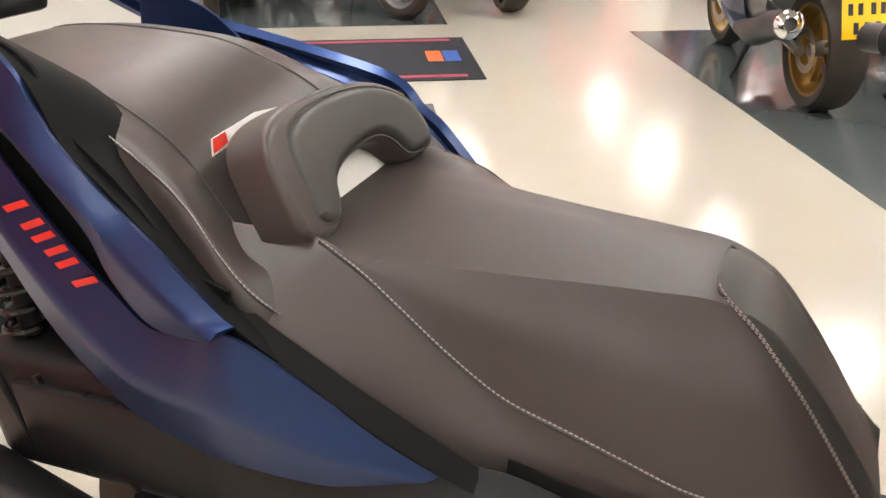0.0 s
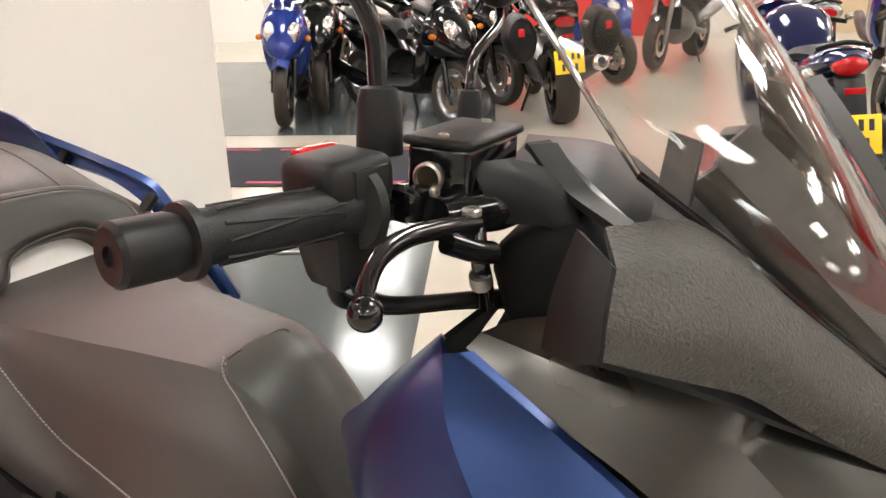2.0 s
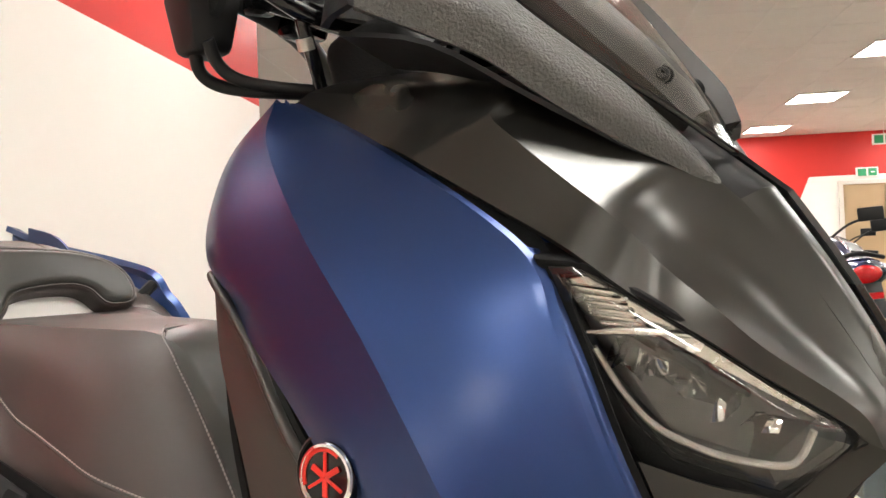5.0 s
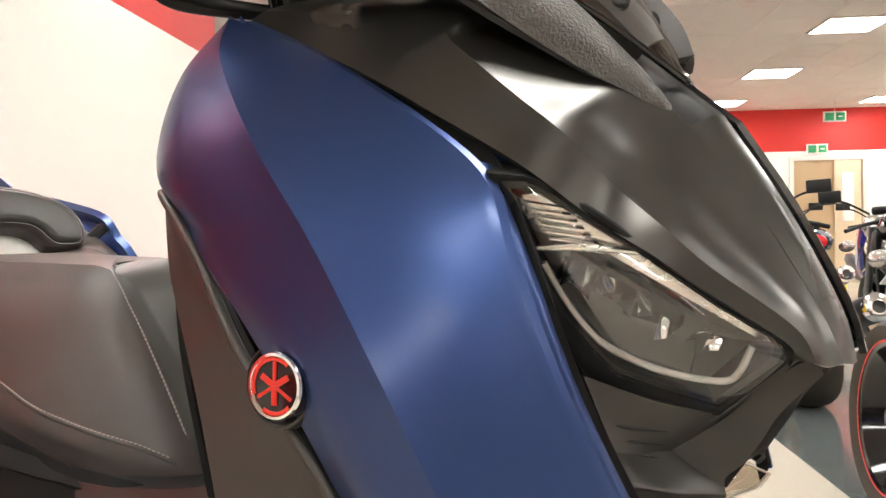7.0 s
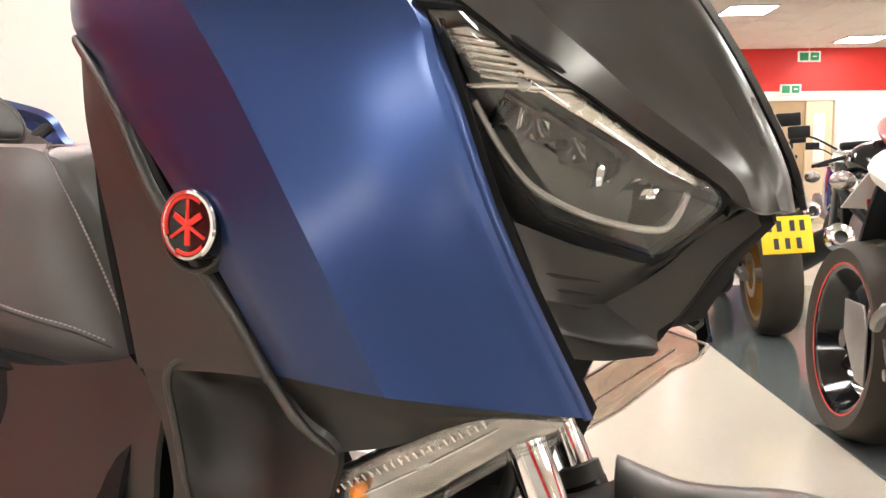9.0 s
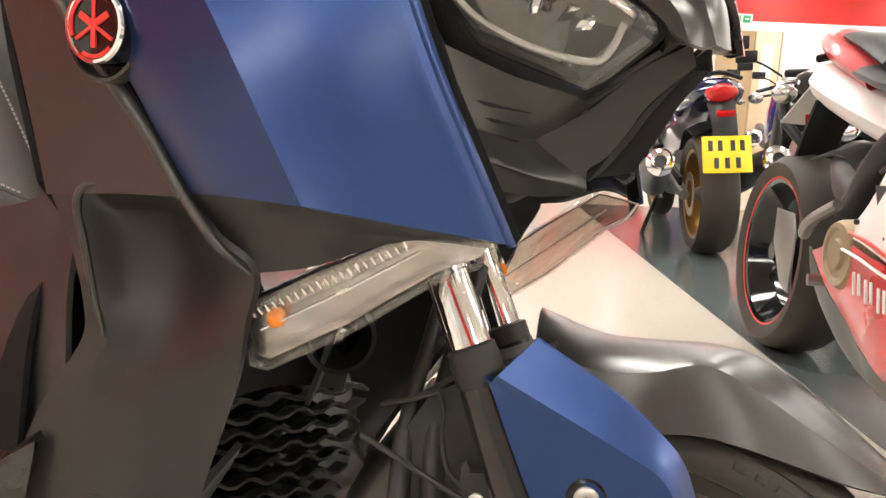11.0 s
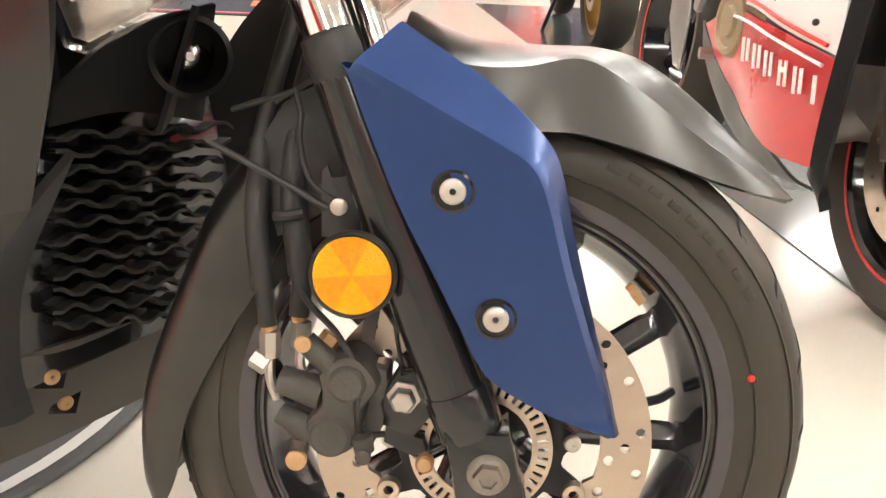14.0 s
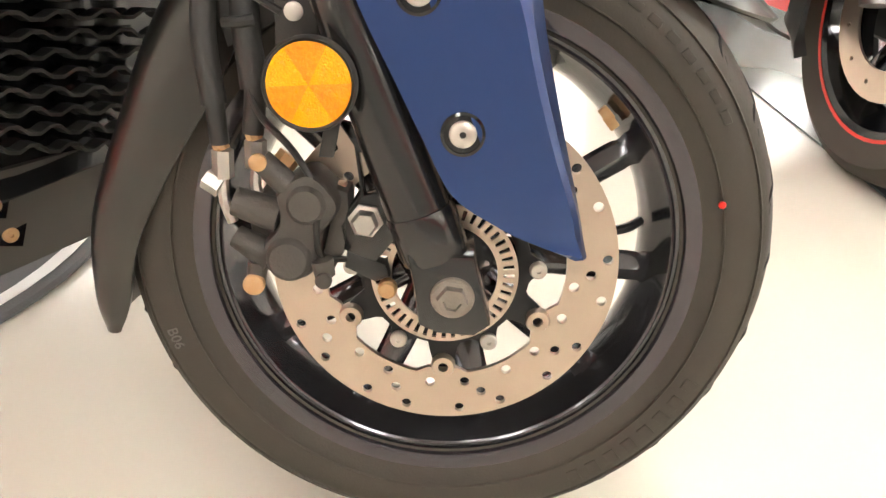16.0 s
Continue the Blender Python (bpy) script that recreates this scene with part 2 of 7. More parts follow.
def plate(outline, depth, m=Matrix(), bevel=0.0, holes=(), bm=None):
    """A flat piece of this outline (x, y), depth thick along -z, with holes through it."""
    own = bmesh.new()
    loops = [outline, *holes]
    edges = []
    for lp in loops:
        vs = [own.verts.new((x, y, 0)) for x, y in lp]
        edges += [own.edges.new((a, b)) for a, b in zip(vs, vs[1:] + vs[:1])]
    if holes:
        bmesh.ops.triangle_fill(own, edges=edges, use_beauty=True)
    else:
        own.faces.new(own.verts)
    res = bmesh.ops.extrude_face_region(own, geom=own.faces[:])
    bmesh.ops.translate(own, vec=(0, 0, -depth), verts=[v for v in res["geom"] if isinstance(v, bmesh.types.BMVert)])
    bmesh.ops.recalc_face_normals(own, faces=own.faces)
    if bevel:
        es = [e for e in own.edges if len(e.link_faces) == 2 and abs(e.link_faces[0].normal.dot(e.link_faces[1].normal)) < 0.2 and abs(e.verts[0].co.z - e.verts[1].co.z) < 1e-6]
        bmesh.ops.bevel(own, geom=es, offset=bevel, segments=2, affect="EDGES", profile=0.5)
    own.transform(m)
    if bm is None:
        return own
    return join(bm, own)


def circle(r, n=24, cx=0.0, cy=0.0, start=0.0):
    return [(cx + r * math.cos(start + 2 * math.pi * k / n), cy + r * math.sin(start + 2 * math.pi * k / n)) for k in range(n)]


def ball(centre, r, bm=None, scale=(1, 1, 1), segs=20):
    own = bmesh.new()
    bmesh.ops.create_uvsphere(own, u_segments=segs, v_segments=segs // 2, radius=r)
    own.transform(Matrix.Translation(centre) @ Matrix.Diagonal((*scale, 1)))
    return own if bm is None else join(bm, own)


def hexbolt(m, r, h, mat, parent, name="bolt", label="", socket=True):
    """A button bolt along the frame's z with a hex socket."""
    bm = lathe([(0.0, h * 0.55), (r * 0.28, h * 0.55), (r * 0.30, h), (r * 0.8, h), (r, h * 0.75), (r, 0)] if socket else [(0.0, h), (r * 0.75, h), (r, h * 0.8), (r, 0)], m, 18)
    return part(name, bm, mat, parent, label)

# ---- room ----
FLOORM = material("polished_vinyl_floor", (0.565, 0.53, 0.455), 0.18, 0.0, (0.495, 0.458, 0.385), 2.2, 0.8, 0.05, 14, 0.0, 0.06)
FLOORD = material("dark_vinyl_floor", (0.075, 0.090, 0.092), 0.14, 0.0, (0.10, 0.115, 0.115), 3, 0.8, 0.05, 14, 0.0, 0.06)
WALLW = material("white_wall", (0.84, 0.82, 0.78), 0.6, 0.0, (0.80, 0.78, 0.74), 1.2, 0.6, 0.05, 120)
WALLG = material("grey_wall", (0.50, 0.49, 0.47), 0.55, 0.0, (0.46, 0.45, 0.43), 1.2, 0.6, 0.05, 120)
WALLR = material("red_wall", (0.60, 0.022, 0.016), 0.55, 0.0, (0.52, 0.02, 0.014), 1.2, 0.6, 0.05, 120)
CEILM = material("ceiling_tile", (0.66, 0.62, 0.57), 0.85, 0.0, (0.60, 0.56, 0.51), 6, 0.6, 0.3, 180)
TRIMW = material("ceiling_rail", (0.66, 0.62, 0.575), 0.7, 0.0, (0.62, 0.58, 0.535), 6, 0.5)
MATM = material("mat_navy", (0.012, 0.013, 0.022), 0.8, 0.0, (0.02, 0.02, 0.03), 60, 0.6, 0.4, 500)
PINK = material("mat_pink_line", (0.42, 0.06, 0.10), 0.7, 0.0, None, 40, 0.5)
ORANGE = material("mat_orange_patch", (0.8, 0.16, 0.04), 0.7, 0.0, None, 40, 0.5)
SKYB = material("mat_blue_patch", (0.05, 0.12, 0.45), 0.7, 0.0, None, 40, 0.5)
LAMPM = glow("lamp_diffuser", (1.0, 0.98, 0.93), PANEL_GLOW)
GREEN = material("exit_green", (0.02, 0.30, 0.12), 0.4, 0.0, None, 20, 0.4)
WOODD = material("door_beige", (0.42, 0.30, 0.17), 0.5, 0.0, (0.36, 0.25, 0.14), 4, 0.7)

U0, U1, V0, V1 = -8.0, 9.0, -6.6, 13.3


def slab(name, u0, u1, v0, v1, z0, z1, mat, label="", category="", kind="structure"):
    bm = block((u1 - u0, v1 - v0, z1 - z0), Matrix.Translation(((u0 + u1) / 2, (v0 + v1) / 2, (z0 + z1) / 2)))
    ob = part(name, bm, mat)
    ob.matrix_basis = ROOM.copy()
    return tagged(ob, label, category, "", kind)


slab("floor", U0, U1, V0, V1, FLOOR_Z - 0.1, FLOOR_Z, FLOORM, "polished cream vinyl showroom floor", "floor")
slab("floor_dark_strip", 0.863, 4.6, -1.2, 5.476, FLOOR_Z - 0.02, FLOOR_Z + 0.004, FLOORD, "dark grey-green polished floor strip under parked motorcycles", "floor")
slab("floor_dark_square", -1.92, -0.734, 1.3, 3.91, FLOOR_Z - 0.02, FLOOR_Z + 0.004, FLOORD, "dark grey polished floor area beside the scooter", "floor")
slab("floor_dark_bay", -7.9, -0.42, 5.85, 10.5, FLOOR_Z - 0.02, FLOOR_Z + 0.004, FLOORD, "dark grey polished floor bay under parked scooters", "floor")
slab("ceiling", U0, U1, V0, V1, CEIL_Z, CEIL_Z + 0.12, CEILM, "pale suspended ceiling with square tiles", "ceiling")
# wall_behind is unseen; its pale grey is chosen to add fill light.
for name, a in (("wall_far", (U0, U1, V1, V1 + 0.15)), ("wall_behind", (U0, U1, V0 - 0.15, V0)), ("wall_left", (U0 - 0.15, U0, 4.0, V1)), ("wall_right", (U1, U1 + 0.15, V0, V1))):
    slab(name, *a, FLOOR_Z, 2.17, WALLG if name == "wall_behind" else WALLW, "pale grey painted showroom wall" if name == "wall_behind" else "white painted showroom wall", "wall")
    slab(name + "_band", *a, 2.17, CEIL_Z, WALLR, "red painted band along the top of the wall", "wall")
slab("wall_partition", -2.12, -1.99, 0.95, 4.10, FLOOR_Z, 1.95, WALLW, "white partition wall", "wall")
slab("wall_partition_band", -2.12, -1.99, 0.95, 4.10, 1.95, CEIL_Z, WALLR, "red upper part of the partition wall", "wall")
# Unseen closing walls; the red stretch is placed to tint reflections maroon.
slab("wall_left_near", -4.45, -4.30, V0, -1.4, FLOOR_Z, CEIL_Z, WALLW, "white painted showroom wall", "wall")
slab("wall_left_red", -4.45, -4.30, -1.4, 4.0, FLOOR_Z, CEIL_Z, WALLR, "unseen red wall added to tint reflections", "wall")
slab("wall_left_return", U0, -4.30, 4.0, 4.15, FLOOR_Z, CEIL_Z, WALLW, "white painted wall return", "wall")
ob = part("wall_far_red", plate([(-.25, FLOOR_Z), (2.95, FLOOR_Z), (3.90, 2.17), (-.25, 2.17)], .02, Matrix.Rotation(radians(90), 4, "X")), WALLR)
ob.matrix_basis = ROOM @ Matrix.Translation((0, V1 - .02, 0))
tagged(ob, "red painted part of the showroom wall with a slanted edge", "wall", "", "structure")
slab("wall_poster", -3.3, -2.65, V1 - 0.02, V1 + 0.02, 0.9, 2.0, material("poster_pink", (0.62, 0.30, 0.24), 0.5), "plain pinkish wall poster", "poster")

# ceiling rails and lamps
bm = bmesh.new()
for k in range(-14, 15):
    u = .3 + 0.6125 * k
    if U0 < u < U1:
        block((0.020, V1 - V0, 0.006), Matrix.Translation((u, (V0 + V1) / 2, CEIL_Z)), 0, bm)
for k in range(-11, 22):
    v = .1 + 0.6 * k
    if V0 < v < V1:
        block((U1 - U0, 0.020, 0.006), Matrix.Translation(((U0 + U1) / 2, v, CEIL_Z + .001)), 0, bm)
ob = part("ceiling_grid", bm, TRIMW)
ob.matrix_basis = ROOM.copy()
tagged(ob, "thin pale ceiling rails in a square grid", "ceiling grid", "", "structure")

lamp = None
for u in (-6.75, -4.3, -1.85, .6, 3.05, 5.5, 7.95):
    # The unseen v = -4.4 row is added for more fill light.
    for v in (-4.4, -2.0, .4, 2.8, 5.2, 7.6, 10.0, 12.4):
        m = ROOM @ Matrix.Translation((u, v, CEIL_Z))
        if lamp is None:
            lamp = thing("ceiling_light", (0, 0, 0), "square recessed ceiling light panel, lit warm white", "ceiling light", "ceiling lights")
            part("frame", plate([(-.31, -.31), (.31, -.31), (.31, .31), (-.31, .31)], 0.022, Matrix.Translation((0, 0, 0.004)), 0, [[(-.285, -.285), (.285, -.285), (.285, .285), (-.285, .285)]]), TRIMW, lamp)
            part("diffuser", block((0.57, 0.57, 0.01), Matrix.Translation((0, 0, -0.008))), LAMPM, lamp, "glowing diffuser panel")
            lamp.matrix_basis = m
        else:
            copy_thing(lamp, m)

# ---- the scooter ----
scooter = thing("scooter", (-0.75, 0.0, FLOOR_Z), "matt blue and grey maxi scooter on its stand, steering turned aside", "scooter")


def ymid(z):
    return 0.04 + 0.06 * (z - 0.6)


def mirror(rows):
    return [[(x, 2 * ymid(z) - y, z) for x, y, z in r] for r in rows]


def panel(name, rows, mat, label="", n=6, thick=0.004, sharp_cols=(), sharp_rows=(), both=True, flip=True, parent=None, angle=38):
    p = part(name, sheet(rows, n, thick, sharp_cols, sharp_rows, flip), mat, parent or scooter, label, angle)
    if both:
        part(name, sheet(mirror(rows), max(3, n - 2), thick, sharp_cols, sharp_rows, not flip), mat, parent or scooter, label, angle)
    return p


# blue front side panel with a folded lip along its upper edge
cowl = [
    [(-.476, -.146, 1.086), (-.470, -.156, 1.088), (-.462, -.166, 1.082), (-.452, -.166, 1.079), (-.446, -.150, 1.081)],
    [(-.538, -.158, 1.020), (-.500, -.190, 1.030), (-.436, -.198, 1.040), (-.375, -.190, 1.034), (-.340, -.160, 1.029)],
    [(-.588, -.138, .955), (-.497, -.212, .950), (-.365, -.230, .965), (-.275, -.192, .958), (-.218, -.150, .944)],
    [(-.480, -.204, .905), (-.405, -.228, .890), (-.295, -.240, .885), (-.230, -.202, .884), (-.184, -.160, .880)],
    [(-.365, -.227, .812), (-.315, -.237, .805), (-.238, -.238, .795), (-.190, -.200, .785), (-.150, -.152, .785)],
    [(-.291, -.207, .687), (-.250, -.218, .690), (-.188, -.220, .690), (-.140, -.170, .672), (-.107, -.112, .663)],
]


def faced(rows, bow=.004, lip=.007, drop=.0035):
    """Evens the front face behind its crease and folds a narrow bevel along the outer edge."""
    out = []
    for k, r in enumerate(rows):
        a, b = Vector(r[2]), Vector(r[4])
        d = b - a
        n = Vector((d.y, -d.x, 0)).normalized()
        n = n if n.y < 0 else -n
        q = max(0.0, 1 - lip / max(d.length, 1e-6)) if d.length > .03 else .55
        big = min(1.0, d.length / .09)
        out.append([r[0], r[1], r[2], tuple(a.lerp(b, .5) + n * bow * big), tuple(a.lerp(b, q) + n * (drop if k < 3 else drop * .45) * big), r[4]])
    return out


panel("side_cowl", faced(cowl), BLUE, "matt blue front side panel", 8, 0.005, (2, 4), angle=18)
rim_edge = [[(x, y, z), (x + .0035, y + .0025, z - .001), (x + .0045, y + .009, z - .002)] for x, y, z in ((-.219, -.1505, .945), (-.1845, -.1605, .880), (-.1505, -.1525, .785), (-.1075, -.1125, .6625))]
panel("cowl_front_edge", rim_edge, BLUE, "rounded blue front edge", 6, 0.005)

seam = [[(x + a, y + b, z + c) for a, b, c in ((-.004, .010, -.016), (.004, .014, .004))] for x, y, z in ((-.446, -.150, 1.081), (-.340, -.160, 1.029), (-.275, -.155, .988), (-.218, -.150, .944), (-.184, -.160, .880), (-.150, -.152, .785), (-.107, -.112, .663))]
panel("cowl_seam", seam, MATTB, "dark seam behind the blue panel edge", 5, .004)

# matt grey upper cowl and its centre strip
upper = [
    [(-.452, -.150, 1.082), (-.445, -.140, 1.092), (-.425, -.122, 1.100), (-.385, -.100, 1.104)],
    [(-.395, -.155, 1.053), (-.370, -.135, 1.078), (-.352, -.115, 1.090), (-.335, -.088, 1.100)],
    [(-.334, -.155, 1.026), (-.282, -.118, 1.057), (-.266, -.098, 1.073), (-.268, -.066, 1.086)],
    [(-.306, -.155, 1.011), (-.262, -.118, 1.041), (-.252, -.088, 1.053), (-.248, -.054, 1.076)],
    [(-.252, -.150, .979), (-.233, -.117, 1.016), (-.223, -.079, 1.031), (-.210, -.036, 1.054)],
    [(-.218, -.143, .958), (-.202, -.113, .989), (-.193, -.071, 1.006), (-.180, -.020, 1.034)],
    [(-.191, -.140, .941), (-.180, -.111, .971), (-.173, -.067, .990), (-.156, -.010, 1.014)],
    [(-.167, -.131, .921), (-.162, -.104, .952), (-.161, -.060, .972), (-.140, -.004, .998)],
    [(-.146, -.108, .899), (-.143, -.090, .926), (-.142, -.042, .950), (-.119, .004, .977)],
    [(-.115, -.090, .876), (-.110, -.080, .895), (-.107, -.026, .914), (-.093, .006, .942)],
    [(-.090, -.072, .854), (-.084, -.066, .868), (-.081, -.019, .883), (-.068, .008, .905)],
    [(-.046, -.030, .816), (-.038, -.023, .824), (-.032, -.005, .829), (-.025, .005, .832)],
    [(-.036, -.020, .803), (-.025, -.013, .797), (-.017, -.006, .795), (-.010, .000, .797)],
]
panel("upper_cowl", upper, DARK, "matt grey upper front cowl", 6, 0.005, (1,), angle=13)
centre = [
    [(-.119, .004, .977), (-.106, .020, .985), (-.102, .036, .987)],
    [(-.068, .008, .905), (-.058, .022, .912), (-.055, .034, .913)],
    [(-.025, .005, .832), (-.018, .018, .836), (-.016, .031, .836)],
    [(-.010, .000, .797), (-.006, .014, .795), (-.005, .028, .795)],
]
panel("nose_strip", centre, DARK, "matt grey nose strip", 5, 0.005)
topdeck = [
    [(-.385, -.100, 1.104), (-.40, -.03, 1.11), (-.41, .04, 1.11)],
    [(-.298, -.078, 1.095), (-.29, -.02, 1.11), (-.29, .04, 1.115)],
    [(-.228, -.045, 1.065), (-.22, .0, 1.08), (-.22, .04, 1.085)],
    [(-.119, .004, .977), (-.106, .020, .985), (-.102, .036, .987)],
]
panel("cowl_deck", topdeck, BLACK, "black plastic under the windscreen", 4, 0.004)

# grained dashboard side panel
dash = [
    [(-.329, -.201, 1.128), (-.329, -.197, 1.153), (-.332, -.180, 1.177), (-.352, -.150, 1.190)],
    [(-.291, -.162, 1.107), (-.289, -.162, 1.139), (-.303, -.143, 1.176), (-.322, -.116, 1.190)],
    [(-.263, -.131, 1.090), (-.260, -.130, 1.127), (-.279, -.112, 1.165), (-.300, -.091, 1.180)],
    [(-.232, -.101, 1.061), (-.230, -.101, 1.092), (-.241, -.081, 1.125), (-.262, -.062, 1.138)],
    [(-.187, -.058, 1.023), (-.184, -.057, 1.048), (-.193, -.040, 1.075), (-.212, -.022, 1.088)],
    [(-.154, -.023, 1.001), (-.152, -.021, 1.015), (-.155, -.012, 1.026), (-.165, .000, 1.036)],
    [(-.129, .001, .981), (-.128, .002, .983), (-.128, .004, .986), (-.130, .008, .990)],
]
panel("dash_side", dash, GRAIN, "grained dark plastic dashboard side", 6, 0.006, (2,))
dashend = [
    [(-.368, -.190, 1.122), (-.348, -.200, 1.124), (-.329, -.201, 1.128)],
    [(-.366, -.182, 1.152), (-.348, -.194, 1.153), (-.329, -.197, 1.153)],
    [(-.362, -.160, 1.188), (-.346, -.172, 1.183), (-.332, -.180, 1.177)],
]
panel("dash_end", dashend, BLACK, "smooth black end face", 5, 0.006)
# Black sheet stands in for the shadow gap below the dashboard side.
dashshadow = [
    [(-.36, -.185, 1.120), (-.36, -.12, 1.105)],
    [(-.291, -.160, 1.103), (-.30, -.10, 1.090)],
    [(-.232, -.099, 1.058), (-.24, -.05, 1.06)],
    [(-.140, .000, .988), (-.15, .01, 1.0)],
]
panel("dash_underside", dashshadow, BLACK, "", 4, 0.004)

# windscreen, its stays and screws
screen = [
    [(-.345, -.118, 1.216), (-.285, -.090, 1.165), (-.215, -.045, 1.095), (-.172, -.015, 1.058), (-.128, .025, 1.016)],
    [(-.372, -.150, 1.275), (-.315, -.120, 1.225), (-.245, -.070, 1.150), (-.195, -.025, 1.110), (-.158, .025, 1.075)],
    [(-.420, -.155, 1.345), (-.365, -.130, 1.300), (-.300, -.085, 1.235), (-.250, -.035, 1.190), (-.215, .028, 1.155)],
    [(-.465, -.130, 1.410), (-.420, -.115, 1.370), (-.370, -.080, 1.320), (-.325, -.035, 1.285), (-.290, .030, 1.255)],
    [(-.500, -.085, 1.450), (-.475, -.080, 1.430), (-.440, -.060, 1.400), (-.405, -.030, 1.375), (-.380, .033, 1.355)],
]
full = [r + [(x, 2 * .036 - y, z) for x, y, z in r[-2::-1]] for r in screen]
windscreen = part("windscreen", sheet(full, 5, 0.0035), SCREEN, scooter, "smoked clear windscreen")
windscreen.visible_shadow = False
edge_line = [r[0] for r in screen[::-1]] + screen[0][1:] + [(x, 2 * .036 - y, z) for x, y, z in screen[0][-2::-1]] + [(r[0][0], 2 * .036 - r[0][1], r[0][2]) for r in screen[1:]]
# Grey metal colour stands in for glints on the clear edge.
EDGEM = material("screen_edge", (0.42, 0.41, 0.40), 0.12, 0.9, (0.25, 0.24, 0.24), 40, 0.7)
part("screen_edge", tube(edge_line[:5], 0.0022, 8, 4), EDGEM, windscreen, "metallic tube standing in for the glint along the windscreen edge")
part("screen_edge", tube(edge_line[4:13], 0.0030, 8, 4), GLOSSB, windscreen, "black seal along the foot of the windscreen")
part("screen_edge", tube(edge_line[12:], 0.0022, 8, 4), EDGEM, windscreen)
stay = [
    [(-.330, -.064, 1.196), (-.308, -.078, 1.216), (-.305, -.066, 1.229), (-.297, -.046, 1.239), (-.318, -.030, 1.232)],
    [(-.296, -.050, 1.160), (-.274, -.062, 1.180), (-.270, -.050, 1.193), (-.262, -.030, 1.203), (-.282, -.014, 1.196)],
    [(-.240, -.024, 1.100), (-.219, -.036, 1.118), (-.215, -.024, 1.131), (-.208, -.004, 1.140), (-.226, .008, 1.134)],
    [(-.196, -.002, 1.052), (-.176, -.012, 1.070), (-.172, -.002, 1.082), (-.166, .014, 1.090), (-.182, .024, 1.086)],
    [(-.172, .014, 1.030), (-.156, .006, 1.042), (-.152, .014, 1.050), (-.148, .028, 1.054), (-.160, .034, 1.052)],
]
panel("screen_stay", stay, STAYM, "satin grey windscreen stay", 4, 0.008, (1, 2, 3), (), angle=20)
for s in (1, -1):
    c = (-.176, -.002 if s > 0 else .074, 1.082)
    hexbolt(frame_from(c, (.5, -.8 * s, .35)), 0.0065, 0.005, BLACK, scooter, "screw")
    part("screw_collar", lathe([(0.0075, 0.0), (0.0075, 0.002), (0.0095, 0.002), (0.0095, -0.004)], frame_from(c, (.5, -.8 * s, .35)), 20), MATTB, scooter)
panel("screen_bracket", [[(-.322, -.085, 1.175), (-.322, -.060, 1.226)], [(-.345, -.085, 1.18), (-.345, -.056, 1.230)]], STAYM, "", 3, 0.006)
part("gauge_hood", sheet([[(-.37, -.05, 1.135), (-.37, .036, 1.155), (-.37, .12, 1.135)], [(-.32, -.05, 1.150), (-.31, .036, 1.172), (-.32, .12, 1.150)], [(-.24, -.03, 1.075), (-.22, .036, 1.09), (-.24, .10, 1.075)]], 5, 0.006), BLACK, scooter, "black instrument hood")
part("instrument_panel", block((0.08, 0.15, 0.02), frame_from((-.372, .036, 1.125), (-.6, 0, .8)), 0.006), GLOSSB, scooter, "dark glossy instrument panel")

# chin below the headlamp
CHINM = material("matt_grey_chin", (0.046, 0.044, 0.039), 0.36, 0.55, (0.038, 0.036, 0.032), 6, 0.6, 0.03, 900, 0.0, 0.04)
chin = [
    [(-.167, -.098, .790), (-.129, -.067, .771), (-.105, -.047, .763), (-.087, -.031, .760), (-.060, -.007, .780), (-.034, .012, .801)],
    [(-.155, -.095, .760), (-.132, -.068, .748), (-.116, -.042, .742), (-.098, -.025, .749), (-.067, -.004, .776), (-.036, .014, .801)],
    [(-.145, -.093, .736), (-.136, -.072, .731), (-.124, -.036, .727), (-.106, -.023, .739), (-.072, -.004, .769), (-.038, .016, .799)],
]
panel("chin", chin, CHINM, "matt grey chin below the headlamp", 8, 0.004, angle=20)
chin_side = [
    [(-.124, -.036, .727), (-.106, -.0235, .739), (-.089, -.0145, .752), (-.072, -.0045, .769), (-.059, .002, .782), (-.030, .020, .799)],
    [(-.107, -.026, .712), (-.098, -.0195, .722), (-.083, -.011, .735), (-.069, -.003, .752), (-.056, .004, .770), (-.029, .021, .791)],
    [(-.090, -.016, .699), (-.089, -.0155, .707), (-.078, -.008, .717), (-.066, -.0015, .735), (-.053, .006, .757), (-.027, .022, .784)],
]
panel("chin_side", chin_side, CHINM, "", 6, 0.004, angle=20)
chin_low = [
    [(-.145, -.093, .736), (-.136, -.072, .731), (-.124, -.036, .727), (-.107, -.026, .712), (-.090, -.016, .699)],
    [(-.139, -.099, .726), (-.131, -.082, .722), (-.118, -.048, .715), (-.103, -.032, .705), (-.0895, -.016, .696)],
    [(-.133, -.104, .717), (-.126, -.089, .713), (-.111, -.059, .704), (-.100, -.037, .699), (-.089, -.016, .693)],
    [(-.134, -.105, .714), (-.127, -.089, .710), (-.112, -.058, .701), (-.101, -.036, .696), (-.090, -.015, .691)],
    [(-.140, -.098, .698), (-.132, -.082, .694), (-.117, -.052, .688), (-.106, -.030, .687), (-.094, -.012, .687)],
]
panel("chin_lip", chin_low, CHINM, "", 6, 0.004, (), (3,), angle=20)
cheek = [
    [(-.044, -.021, .808), (-.030, -.010, .797), (-.010, .004, .797)],
    [(-.042, -.008, .798), (-.032, .002, .797), (-.016, .012, .797)],
    [(-.048, .004, .790), (-.036, .013, .801), (-.020, .022, .798)],
]
